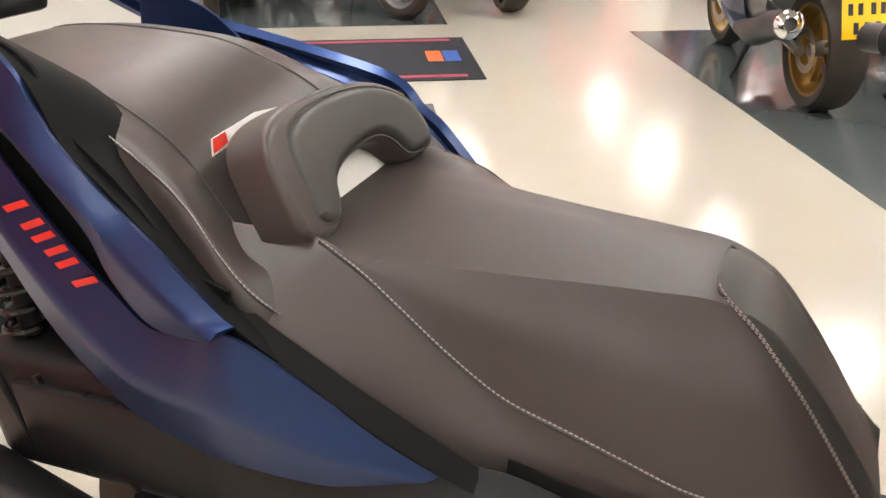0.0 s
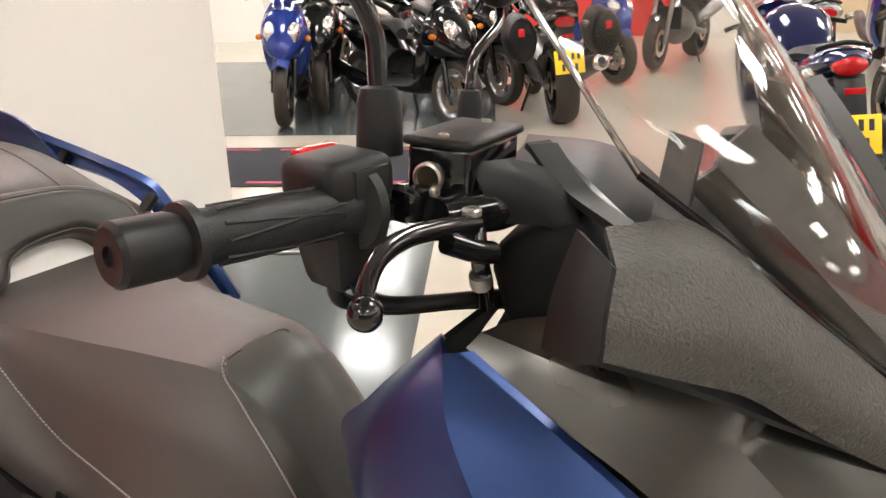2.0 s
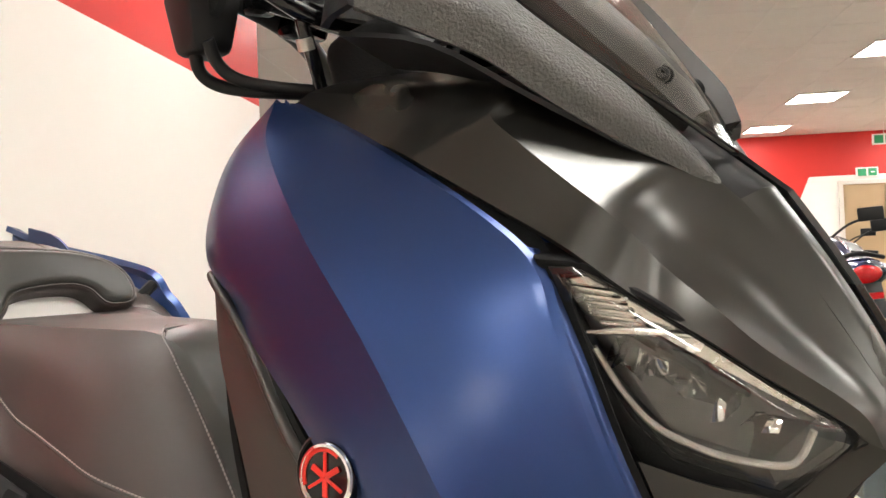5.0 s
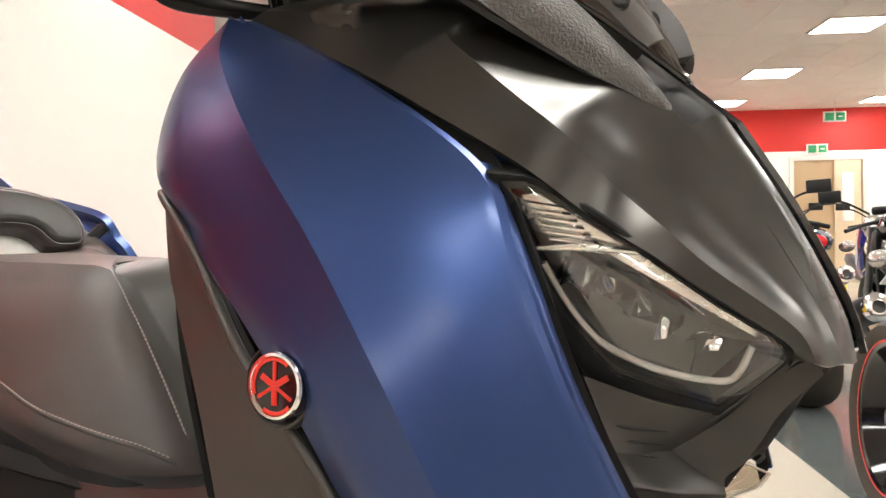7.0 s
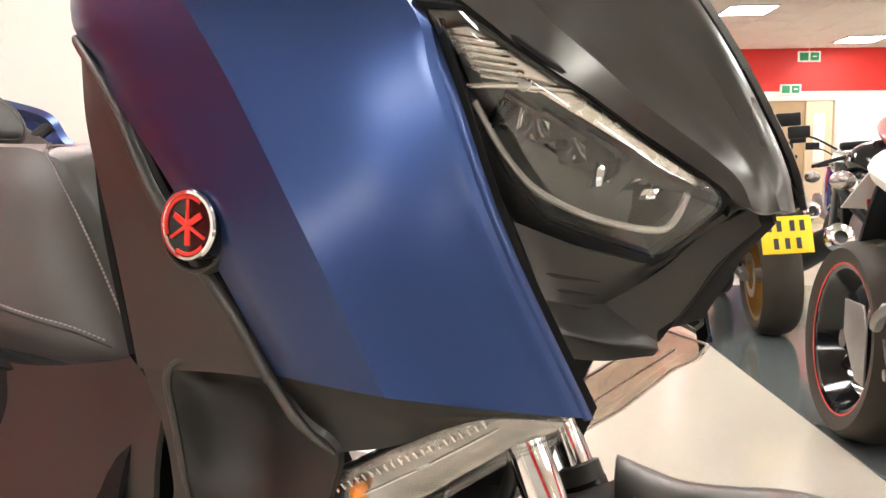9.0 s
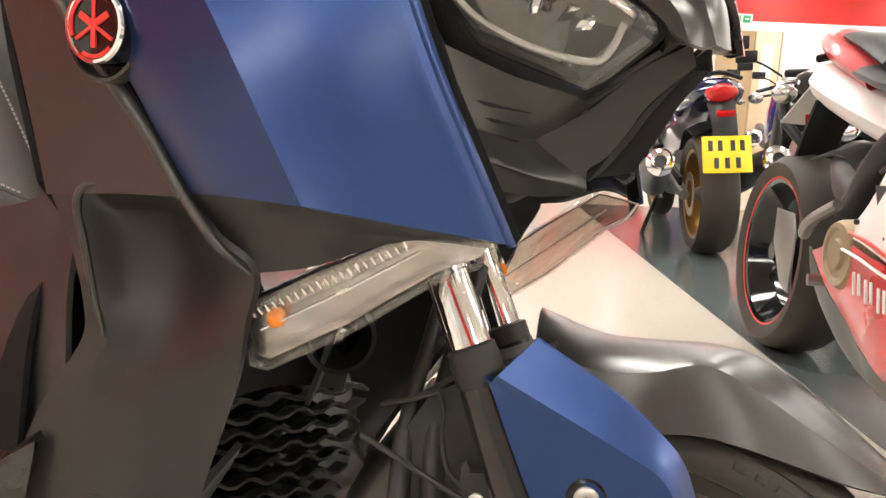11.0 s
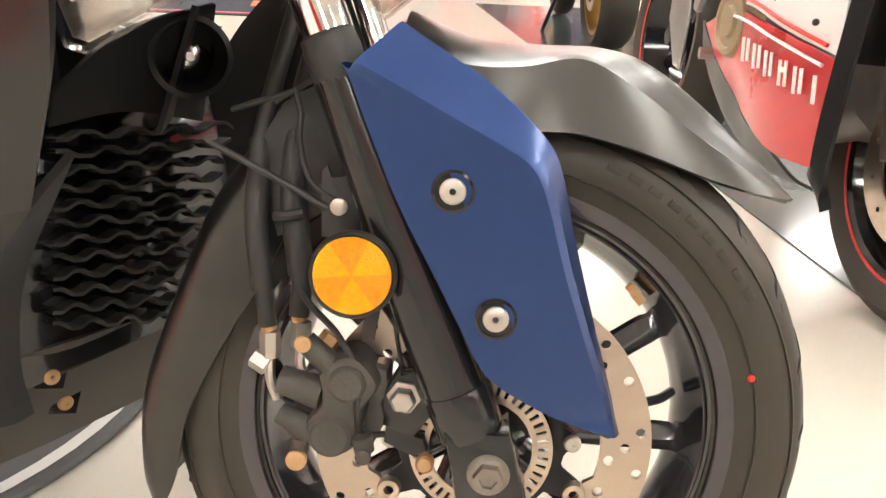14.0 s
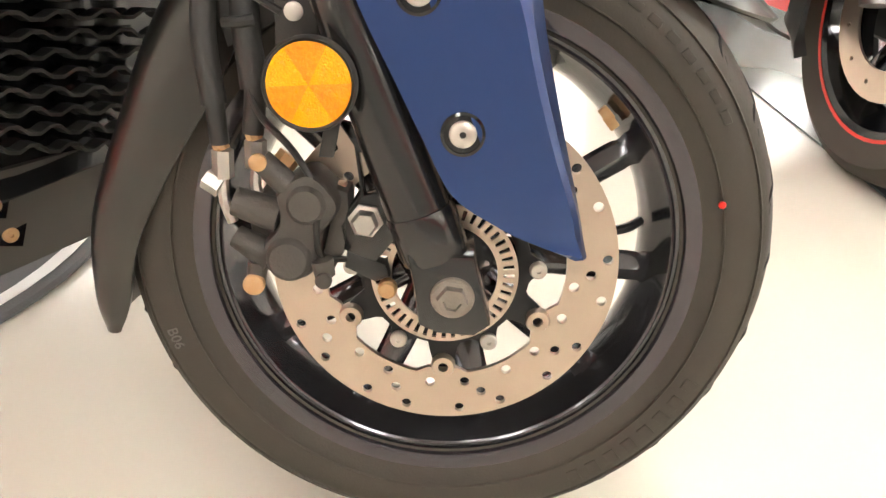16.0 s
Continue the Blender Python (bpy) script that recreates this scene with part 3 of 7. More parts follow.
panel("nose_cheek", cheek, CHINM, "matt grey nose below the headlamp", 4, .004)
part("nose_filler", sheet([[(-.120, -.020, .760), (-.070, .012, .772), (-.034, .036, .786)], [(-.110, -.015, .820), (-.066, .016, .830), (-.036, .036, .826)], [(-.140, -.010, .900), (-.110, .020, .900), (-.080, .036, .895)]], 3, .003), MATTB, scooter, "black backing inside the nose")
for k in range(3):
    z = .755 - .010 * k
    part("vent_slat", tube([(-.163 + .004 * k, -.099, z + .003), (-.140, -.078, z - .004), (-.119 - .004 * k, -.056, z - .009)], [.0016, .0016, .0005], 6, 4), BLACK, scooter)
inner_chin = [
    [(-.30, -.06, .78), (-.19, -.030, .77), (-.13, .020, .75), (-.11, .035, .74)],
    [(-.30, -.06, .71), (-.18, -.035, .71), (-.14, .010, .705), (-.12, .035, .70)],
    [(-.32, -.05, .65), (-.22, -.02, .665), (-.18, .01, .67), (-.17, .035, .67)],
]
panel("inner_chin", inner_chin, BLACK, "black plastic under the nose", 4, 0.005)
fang = [
    [(-.0895, -.013, .698), (-.078, -.006, .716), (-.066, .0005, .734), (-.053, .008, .756), (-.028, .024, .783)],
    [(-.106, .034, .695), (-.100, .045, .700), (-.085, .055, .722), (-.066, .055, .750), (-.040, .048, .782)],
    [(-.150, .060, .690), (-.140, .070, .695), (-.120, .075, .720), (-.100, .070, .750), (-.070, .060, .782)],
]
panel("nose_duct", fang, MATTB, "black hollow under the nose", 4, 0.004)

# headlamps
LAMP_C, LAMP_N = Vector((-.121, -.083, .843)), Vector((.473, -.841, -.261))
LENS = [(-.0912, .1043), (-.0683, .0992), (-.0356, .0684), (-.0001, .0355), (.0493, -.0134), (.0839, -.0432), (.0887, -.0535), (.0851, -.0627), (.0401, -.0903), (.0082, -.0742), (-.0309, -.0527), (-.0525, -.0184), (-.066, .014), (-.080, .0563)]
BEZEL = [(-.0987, .1119), (-.0724, .1049), (-.0322, .0755), (.0187, .0272), (.0732, -.0211), (.0962, -.0436), (.0966, -.0574), (.0899, -.0648), (.0396, -.0985), (.0071, -.092), (-.0471, -.066), (-.082, .0156), (-.0958, .0685)]
CHROMED = material("lamp_reflector", (0.86, 0.84, 0.80), 0.26, 1.0, (0.62, 0.60, 0.57), 60, 0.8, 0.0, 300, 0, 0.08)
ORANGEL = material("bulb_amber_far", (.9, .25, .02), .2, 0, None, 40, .5)
LAMPGREY = material("lamp_inner", (0.15, 0.147, 0.135), 0.45, 0.3, (0.06, 0.058, 0.054), 9, 0.6)
GUIDED = material("light_guide_dim", (0.50, 0.47, 0.43), 0.2, 0.3, (0.34, 0.32, 0.30), 160, 0.9, 0.25, 400)


def dome(outline, m, rise, steps=5):
    """A shallow cushion over this outline."""
    bm = bmesh.new()
    cx, cy = np.mean(outline, axis=0)
    rings = []
    ol = [tuple(p[:2]) for p in spline([(*p, 0) for p in outline + outline[:1]], 3)][:-1]
    for s in range(steps):
        k = 1 - s / steps
        h = rise * math.sin(math.acos(k)) if s else 0
        rings.append([bm.verts.new(m @ Vector((cx + (x - cx) * k, cy + (y - cy) * k, h))) for x, y in ol])
    for a, b in zip(rings, rings[1:]):
        for i in range(len(ol)):
            j = (i + 1) % len(ol)
            bm.faces.new((a[i], a[j], b[j], b[i]))
    bm.faces.new(rings[-1])
    return bm


def headlamp(c, nrm, sign):
    m = frame_from(c, nrm, (1, 0, 0)) @ Matrix.Diagonal((1, 1, 1, 1))
    flipm = m if sign > 0 else m @ Matrix.Diagonal((1, 1, 1, 1))
    lp = part("headlamp", plate(BEZEL, 0.05, flipm @ Matrix.Translation((0, 0, -0.004)), 0.004, [[(x * .985, y * .985) for x, y in LENS]]), MATTB, scooter, "headlamp with a clear lens in a gloss black surround")
    part("lamp_bowl", plate(LENS, 0.004, flipm @ Matrix.Translation((0, 0, -0.045))), LAMPGREY, lp)
    part("lamp_wall", plate([(x * .99, y * .99) for x, y in LENS], 0.04, flipm @ Matrix.Translation((0, 0, -0.006)), 0, [[(x * .93, y * .93) for x, y in LENS]]), BLACK, lp)
    lens = part("lens", dome([(x * .99, y * .99) for x, y in LENS], flipm @ Matrix.Translation((0, 0, -0.001)), 0.014), CLEARL, lp, "clear headlamp lens")
    lens.visible_shadow = False
    up = lambda pts, h: [flipm @ Vector((x, y, h)) for x, y in pts]
    part("light_guide", tube(up([(-.070, .0388), (-.057, .0044), (-.0403, -.0244), (-.017, -.0448), (.0096, -.060), (.0443, -.0716), (.0574, -.0656), (.0676, -.0476)], -.008), .0028, 8, 5), GUIDED, lp, "frosted light guide")
    part("chrome_strip", tube(up([(-.0732, .049), (-.039, .0441), (.0043, .0329)], -.012), [.002, .003, .002], 8, 5), CHROMED, lp)
    part("upper_trim", plate([(-.082, .088), (-.066, .088), (.082, -.042), (.078, -.050), (-.03, .04), (-.073, .06)], .006, flipm @ Matrix.Translation((0, 0, -.02)), .001), CHROMED, lp)
    for (x, y, a, w, h) in ((-.045, .018, -.75, .030, .022), (-.018, .0, -.75, .034, .020), (.012, -.02, -.75, .034, .020)):
        mm = flipm @ Matrix.Translation((x, y, -.03)) @ Matrix.Rotation(a, 4, "Z")
        bm = bmesh.new()
        g = [[bm.verts.new(mm @ Vector((w * (i / 5 - .5), h * (j / 5 - .5), -.022 * (1 - ((i / 5 - .5) * 2) ** 2 * .6 - ((j / 5 - .5) * 2) ** 2 * .6)))) for i in range(6)] for j in range(6)]
        for j in range(5):
            for i in range(5):
                bm.faces.new((g[j][i], g[j][i + 1], g[j + 1][i + 1], g[j + 1][i]))
        part("reflector", bm, CHROMED, lp, "chromed lamp reflector")
        part("reflector_box", block((w * 1.05, .004, .024), mm @ Matrix.Translation((0, h * .55, -.008)), .001), GLOSSB, lp)
    rnd = random.Random(5)
    for k in range(9):
        x, y = -.050 + .013 * k * .9, .022 - .0105 * k * .9 + rnd.uniform(-.006, .008)
        w, h = rnd.uniform(.006, .012), rnd.uniform(.005, .011)
        mm = flipm @ Matrix.Translation((x, y, -.024)) @ Matrix.Rotation(rnd.uniform(-.9, .9), 4, "Y") @ Matrix.Rotation(rnd.uniform(-.9, .9), 4, "X")
        part("reflector_facet", plate([(-w, -h), (w * .7, -h * .8), (w, h * .5), (-w * .3, h)], .002, mm, .0004), CHROME if k % 3 else GLOSSB, lp, "small angular reflector facet")
    for k in range(7):
        y0 = .084 - .006 * k
        part("chrome_facet", tube(up([(-.078 + .003 * k, y0), (-.050 + .004 * k, y0 - .010)], -.016), [.0012, .0022], 6, 2), CHROMED, lp)
    part("lamp_divider", plate([(-.0544, .0324), (-.0491, .0059), (-.0276, -.0056), (-.0148, -.0048), (-.0168, -.021), (.0218, -.0407), (.0261, -.022), (-.0031, .0095)], .003, flipm @ Matrix.Translation((0, 0, -.040)), .0006), BLACK, lp)
    return lp


headlamp(LAMP_C, LAMP_N, 1)


# indicator lamps
IND_C, IND_N, IND_X = Vector((-.198, -.158, .620)), Vector((.425, -.831, -.358)), (.122, .034, .066)
IND = [(-.0769, .0212), (-.0134, .0225), (.0642, .0205), (.1043, -.0095), (.0883, -.0161), (.0584, -.0137), (-.0167, -.0239), (-.0856, -.0256), (-.0927, -.0177)]
# Stretched pale and dark bands put the lens's light streaks into the colour.
INDBACK = material("indicator_back_light_streaks", (0.74, 0.70, 0.66), 0.2, 0.8, (0.10, 0.095, 0.09), 60, 1.0, 0.3, 160, stretch=(.10, 1, 1.4))


# Pale colour stands in for light shining through the far lens.
LENSB = material("indicator_prism", (0.88, 0.82, 0.75), 0.35, 0.0, (0.66, 0.58, 0.52), 50, 0.9, 0.3, 260, stretch=(.12, 1, 1.4))


def indicator(c, nrm, xh, flip):
    m = frame_from(c, nrm, xh) @ Matrix.Diagonal((1, flip, 1, 1))
    il = part("indicator", plate(IND, .012, m @ Matrix.Translation((0, 0, -.012)), .002), INDBACK, scooter, "slim clear front indicator")
    cov = part("indicator_lens", dome(IND, m @ Matrix.Translation((0, 0, -.010)), .012, 4), CLEARL, il, "clear ribbed lens")
    cov.visible_shadow = False
    for k in range(22):
        x = -.072 + k * .006
        part("lens_rib", block((.0016, .006, .0022), m @ Matrix.Translation((x, .0185, -.002)), .0004), CHROMED, il)
    part("amber_bulb", ball((0, 0, 0), .007, scale=(1, 1, 1.2)), material("bulb_amber", (.9, .25, .02), .2, 0, None, 40, .5), il, "amber bulb").matrix_basis = m @ Matrix.Translation((-.057, .006, -.008))
    part("lens_line", tube([m @ Vector((-.07, .004, -.004)), m @ Vector((.0, .007, -.002)), m @ Vector((.06, .010, -.004))], .0012, 6, 5), CHROMED, il)
    part("indicator_rim", tube([m @ Vector((x, y, -.004)) for x, y in IND + IND[:1]], .0028, 6, 3, sharp=(1, 2, 3, 4, 5, 6, 7, 8)), CLEARL, il)
    return il


indicator(IND_C, IND_N, IND_X, 1)
# its twin on the far side, placed and stretched to fit the camera's view
FAR_IN, FAR_OUT = Vector((-.097, .186, .663)), Vector((-.256, .204, .563))
LM_ = frame_from((FAR_IN + FAR_OUT) / 2 - Vector((.005, 0, .003)), (.425, .831, -.358), FAR_IN - FAR_OUT) @ Matrix.Diagonal((.97, -1.15, 1, 1))
PRISM = clear("indicator_prism", (.88, .84, .79), .35)
il = part("indicator", plate(IND, .008, LM_ @ Matrix.Translation((0, 0, -.006)), .001), PRISM, scooter, "slim clear front indicator")
part("indicator_lens", dome(IND, LM_ @ Matrix.Translation((0, 0, -.016)) @ Matrix.Diagonal((1, 1, -1, 1)), .008, 4), PRISM, il, "clear ribbed lens").visible_shadow = False
part("amber_bulb", ball((0, 0, 0), .007), ORANGEL, il, "amber bulb").matrix_basis = LM_ @ Matrix.Translation((-.078, .0, -.020))
part("lens_line", tube([LM_ @ Vector((x, y, -.012)) for x, y in IND + IND[:1]], .0013, 6, 3, sharp=(1, 2, 3, 4, 5, 6, 7, 8)), LENSB, il)
part("lens_line", tube([LM_ @ Vector((-.074, -.010, -.0215)), LM_ @ Vector((.0, -.008, -.023)), LM_ @ Vector((.074, -.004, -.0215))], .0010, 6, 5), LENSB, il)

# dark side panel behind the blue one
side_up = [
    [(-.520, -.192, .925), (-.516, -.196, .928), (-.510, -.198, .931)],
    [(-.505, -.200, .868), (-.475, -.208, .876), (-.450, -.208, .880)],
    [(-.486, -.204, .821), (-.430, -.214, .818), (-.392, -.219, .817)],
    [(-.469, -.205, .771), (-.395, -.212, .767), (-.355, -.217, .769)],
    [(-.454, -.205, .716), (-.376, -.207, .716), (-.322, -.210, .725)],
    [(-.443, -.205, .672), (-.364, -.206, .680), (-.294, -.206, .684)],
]
SIDEM = material("side_panel_paint", (0.060, 0.057, 0.052), 0.42, 0.55, (0.050, 0.047, 0.043), 5, 0.6, 0.04, 900, 0.0, 0.03)
# Darker copy of the side panel paint puts the lower panels' shade into colour.
LOWM = material("shaded_lower_panel_paint", (0.022, 0.0205, 0.0185), 0.40, 0.2, (0.016, 0.015, 0.014), 5, 0.6, 0.04, 900, 0.0, 0.03)
panel("side_panel", side_up, SIDEM, "matt grey side panel with a badge recess", 6, 0.005)
side_lo = [
    [(-.445, -.205, .686), (-.408, -.205, .684), (-.392, -.205, .684), (-.350, -.203, .684), (-.297, -.205, .684)],
    [(-.436, -.204, .668), (-.405, -.205, .667), (-.389, -.182, .662), (-.345, -.178, .668), (-.285, -.206, .672)],
    [(-.421, -.202, .633), (-.400, -.204, .640), (-.384, -.172, .640), (-.340, -.166, .648), (-.268, -.206, .658)],
    [(-.412, -.201, .595), (-.393, -.203, .602), (-.376, -.174, .605), (-.330, -.168, .612), (-.246, -.197, .638)],
    [(-.417, -.200, .563), (-.388, -.200, .567), (-.368, -.184, .570), (-.325, -.178, .578), (-.262, -.188, .598)],
    [(-.466, -.200, .506), (-.420, -.199, .516), (-.390, -.197, .520), (-.337, -.192, .530), (-.280, -.180, .545)],
    [(-.515, -.201, .430), (-.460, -.199, .430), (-.420, -.196, .432), (-.369, -.190, .436), (-.330, -.165, .445)],
]
panel("lower_side_panel", side_lo, LOWM, "matt grey lower side panel with a scooped pocket, colour darkened for shade", 8, 0.005, (1,), (1,))
under_blue = [
    [(-.297, -.204, .686), (-.24, -.210, .690), (-.185, -.205, .688), (-.120, -.125, .668)],
    [(-.270, -.200, .660), (-.22, -.195, .665), (-.17, -.180, .672), (-.118, -.122, .664)],
    [(-.246, -.194, .638), (-.21, -.180, .645), (-.160, -.155, .664), (-.115, -.118, .660)],
]
part("panel_edge", tube([(-.522, -.194, .934), (-.508, -.201, .929), (-.450, -.213, .880), (-.396, -.224, .817), (-.356, -.222, .769), (-.322, -.214, .725), (-.294, -.210, .684)], [.002, .0045, .005, .005, .0045, .0045, .004], 10, 5), SIDEM, scooter, "rounded front edge of the side panel")
part("panel_edge", tube([(-.294, -.209, .684), (-.268, -.209, .658), (-.246, -.200, .638)], [.004, .004, .0012], 10, 5), SIDEM, scooter, "rounded front edge of the side panel")
part("pocket_edge", tube([(-.372, -.203, .686), (-.398, -.205, .682), (-.407, -.206, .668), (-.402, -.205, .640), (-.395, -.204, .602), (-.390, -.201, .570)], [.001, .003, .0035, .0032, .003, .0012], 8, 5), SIDEM, scooter)
panel("under_panel", under_blue, LOWM, "", 5, 0.004)
lower_front = [
    [(-.330, -.165, .445), (-.322, -.152, .462), (-.312, -.138, .480)],
    [(-.400, -.165, .36), (-.390, -.150, .365), (-.382, -.136, .370)],
    [(-.440, -.150, .27), (-.430, -.136, .27), (-.422, -.122, .273)],
    [(-.455, -.135, .20), (-.445, -.120, .20), (-.437, -.106, .205)],
]
panel("grille_surround", lower_front, BLACK, "black plastic grille surround", 6, 0.006)
lower_side = [
    [(-.515, -.201, .432), (-.443, -.198, .432), (-.369, -.190, .438), (-.330, -.165, .445)],
    [(-.56, -.200, .35), (-.50, -.200, .35), (-.44, -.190, .355), (-.400, -.165, .36)],
    [(-.59, -.190, .25), (-.54, -.190, .25), (-.48, -.175, .26), (-.440, -.150, .27)],
    [(-.62, -.170, .17), (-.57, -.170, .17), (-.50, -.155, .18), (-.455, -.135, .20)],
]
panel("lower_fairing", lower_side, LOWM, "matt grey lower fairing, colour darkened for shade", 5, 0.005)

footwell = [
    [(-.43, -.165, .70), (-.60, -.120, .64), (-.85, -.105, .61), (-1.10, -.12, .66)],
    [(-.45, -.180, .60), (-.60, -.150, .56), (-.85, -.130, .54), (-1.10, -.15, .58)],
    [(-.46, -.185, .48), (-.60, -.175, .46), (-.85, -.165, .45), (-1.10, -.17, .48)],
    [(-.50, -.195, .34), (-.62, -.190, .33), (-.85, -.185, .32), (-1.10, -.18, .36)],
]
panel("footwell", footwell, SIDEM, "dark footwell panel", 5, .005, both=False)

# emblem disc in its recess
BADGE = Vector((-.334, -.238, .790))
BM_ = frame_from(BADGE, (.10, -.99, .05), (1, 0, 0)) @ Matrix.Scale(.84, 4)
badge = part("badge", lathe([(0, 0.004), (.0235, .004), (.0265, .005), (.0285, .003), (.0285, -.016)], BM_, 40), GLOSSB, scooter, "round black badge with a red plain emblem and chrome ring")
part("badge_ring", lathe([(.0240, .0045), (.0252, .0065), (.0275, .0062), (.0285, .004)], BM_, 40), CHROME, badge)
for k in range(3):
    a = k * 2 * math.pi / 3
    part("emblem_bar", block((.0028, .020, .0022), BM_ @ Matrix.Rotation(a, 4, "Z") @ Matrix.Translation((0, .0105, .005)), .0006), REDDEC, badge)
    part("emblem_bar", block((.0052, .0145, .0020), BM_ @ Matrix.Rotation(a + math.pi / 3, 4, "Z") @ Matrix.Translation((0, .0090, .005)), .0006), REDDEC, badge)
part("emblem_arc", lathe([(.0212, .0045), (.0212, .006), (.0238, .006), (.0238, .0045)], BM_, 26, arc=2.6, start=.9), REDDEC, badge)
part("emblem_arc", lathe([(.0212, .0045), (.0212, .006), (.0238, .006), (.0238, .0045)], BM_, 26, arc=1.3, start=4.2), REDDEC, badge)
RM_ = frame_from(BADGE + Vector((-.012, .013, -.003)), (.10, -.99, .05), (1, 0, 0))
part("badge_recess", lathe([(0, -.004), (.0265, -.004), (.0285, .001)], RM_, 40), MATTB, badge)
part("recess_lip", lathe([(.0280, -.001), (.0292, .003), (.0310, .002), (.033, -.006)], RM_, 40), SIDEM, badge)

# grille with wavy fins, fog lamp, radiator, lower bracket
gc = [Vector((-.427, -.048, .462)), Vector((-.372, .128, .444)), Vector((-.412, -.095, .288)), Vector((-.371, .030, .250))]


def on_grille(u, v):
    return gc[0].lerp(gc[1], u).lerp(gc[2].lerp(gc[3], u), v)


gn = Vector((.93, -.30, .2)).normalized()
radiator = part("radiator_grille", block((.26, .24, .02), frame_from(Vector((-.40, .005, .36)) - gn * .04, gn, (0, 1, 0)), .004), GLOSSB, scooter, "black honeycomb grille before the radiator")
GR_ROWS, GR_CELLS = 12, 4
for r in range(GR_ROWS):
    pts = []
    for k in range(GR_CELLS * 4 + 1):
        u = k / (GR_CELLS * 4)
        up_ = (1, 1, -1, -1)[(k + (2 if r % 2 else 0)) % 4]
        pts.append(on_grille(u, (r + .5 + .19 * up_) / GR_ROWS))
    bm = bmesh.new()
    th = (gc[2] - gc[0]).normalized() * .0016
    rows_ = [[bm.verts.new(q + o) for q in pts] for o in (-th, th, th - gn * .022, -th - gn * .022)]
    for a, b in ((0, 1), (1, 2), (3, 0)):
        for k in range(len(pts) - 1):
            bm.faces.new((rows_[a][k], rows_[a][k + 1], rows_[b][k + 1], rows_[b][k]))
    part("fin", bm, NETP, radiator, angle=20)
FOG = frame_from((-.343, .028, .522), (.74, -.66, .10))
fog = part("fog_lamp", lathe([(.034, .0), (.036, .004), (.031, .006), (.029, .0), (.024, -.03)], FOG, 32), BLACK, scooter, "small round fog lamp in a black bezel")
part("fog_glass", lathe([(0, -.008), (.014, -.010), (.024, -.02)], FOG, 28), GLOSSB, fog, "dark glass")
part("fog_bulb", lathe([(0, .0), (.004, .0), (.005, -.006), (.009, -.008)], FOG, 20), CHROMED, fog)
panel("fog_housing", [[(-.40, -.07, .50), (-.37, -.02, .545), (-.33, .05, .565)], [(-.41, -.07, .47), (-.385, -.01, .475), (-.36, .06, .455)]], BLACK, "", 4, .005)
BRACKM = material("dusty_bracket", (0.036, 0.033, 0.028), 0.5, 0.0, (0.060, 0.053, 0.044), 16, 0.8, 0.1, 600, spec=0.4)
bracket = part("lower_bracket", sheet([[(-.455, -.115, .262), (-.43, -.055, .262), (-.40, .06, .255)], [(-.475, -.12, .20), (-.45, -.06, .20), (-.42, .06, .20)], [(-.51, -.12, .125), (-.49, -.06, .125), (-.46, .06, .125)]], 4, .004), BRACKM, scooter, "dark plastic bracket with two rusty bolts")
for p in ((-.437, -.083, .232), (-.452, -.060, .185)):
    hexbolt(frame_from(p, (.9, -.35, .1)), .0075, .005, RUST, bracket, "bolt", "rusty bolt")
    part("bolt_recess", plate([(-.014, -.010), (.012, -.013), (.015, .010), (-.010, .014)], .002, frame_from(Vector(p) + Vector((.001, -.0005, 0)), (.9, -.35, .1))), GLOSSB, bracket)

# ---- front wheel and fork, in the wheel's own frame: x forward, y up, z out to the near side ----
AXIS = Vector((0.309, -0.93, 0.2)).normalized()
HUB = Vector((-0.037, -0.0146, 0.2643)) - AXIS * 0.05
WHEEL = frame_from(HUB, AXIS, (1, 0, 0))
R_TYRE = 0.268


def wp(x, y, d):
    return WHEEL @ Vector((x, y, d))


def wd(d):
    return WHEEL @ Matrix.Translation((0, 0, d))


# Dusty blacks, lightened further in place of fill light near the floor.
DUSTB = material("lifted_dusty_black_plastic", (0.018, 0.0172, 0.0160), 0.5, 0.0, (0.034, 0.031, 0.027), 18, 0.8, 0.1, 600, spec=0.35)
DUSTG = material("lifted_dusty_black_paint", (0.009, 0.0088, 0.0086), 0.20, 0.0, (0.018, 0.0165, 0.015), 14, 0.7, 0.02, 500, 0.2, spec=0.45)

prof = [(0.186, -0.046), (0.202, -0.052), (0.222, -0.0605), (0.240, -0.059), (0.253, -0.050), (0.262, -0.034), (R_TYRE - .001, -0.016), (R_TYRE, 0.0),
        (R_TYRE - .001, 0.016), (0.262, 0.034), (0.253, 0.050), (0.240, 0.059), (0.222, 0.0605), (0.202, 0.052), (0.186, 0.046)]
front = part("front_wheel", lathe(prof, WHEEL, 120), RUBBER, scooter, "front wheel with a worn black road tyre")
# black tubes half sunk in the tread put the grooves' shade into colour
GROOVE = material("tread_groove", (0.006, 0.006, 0.006), 0.9, 0, None, 40, .5)
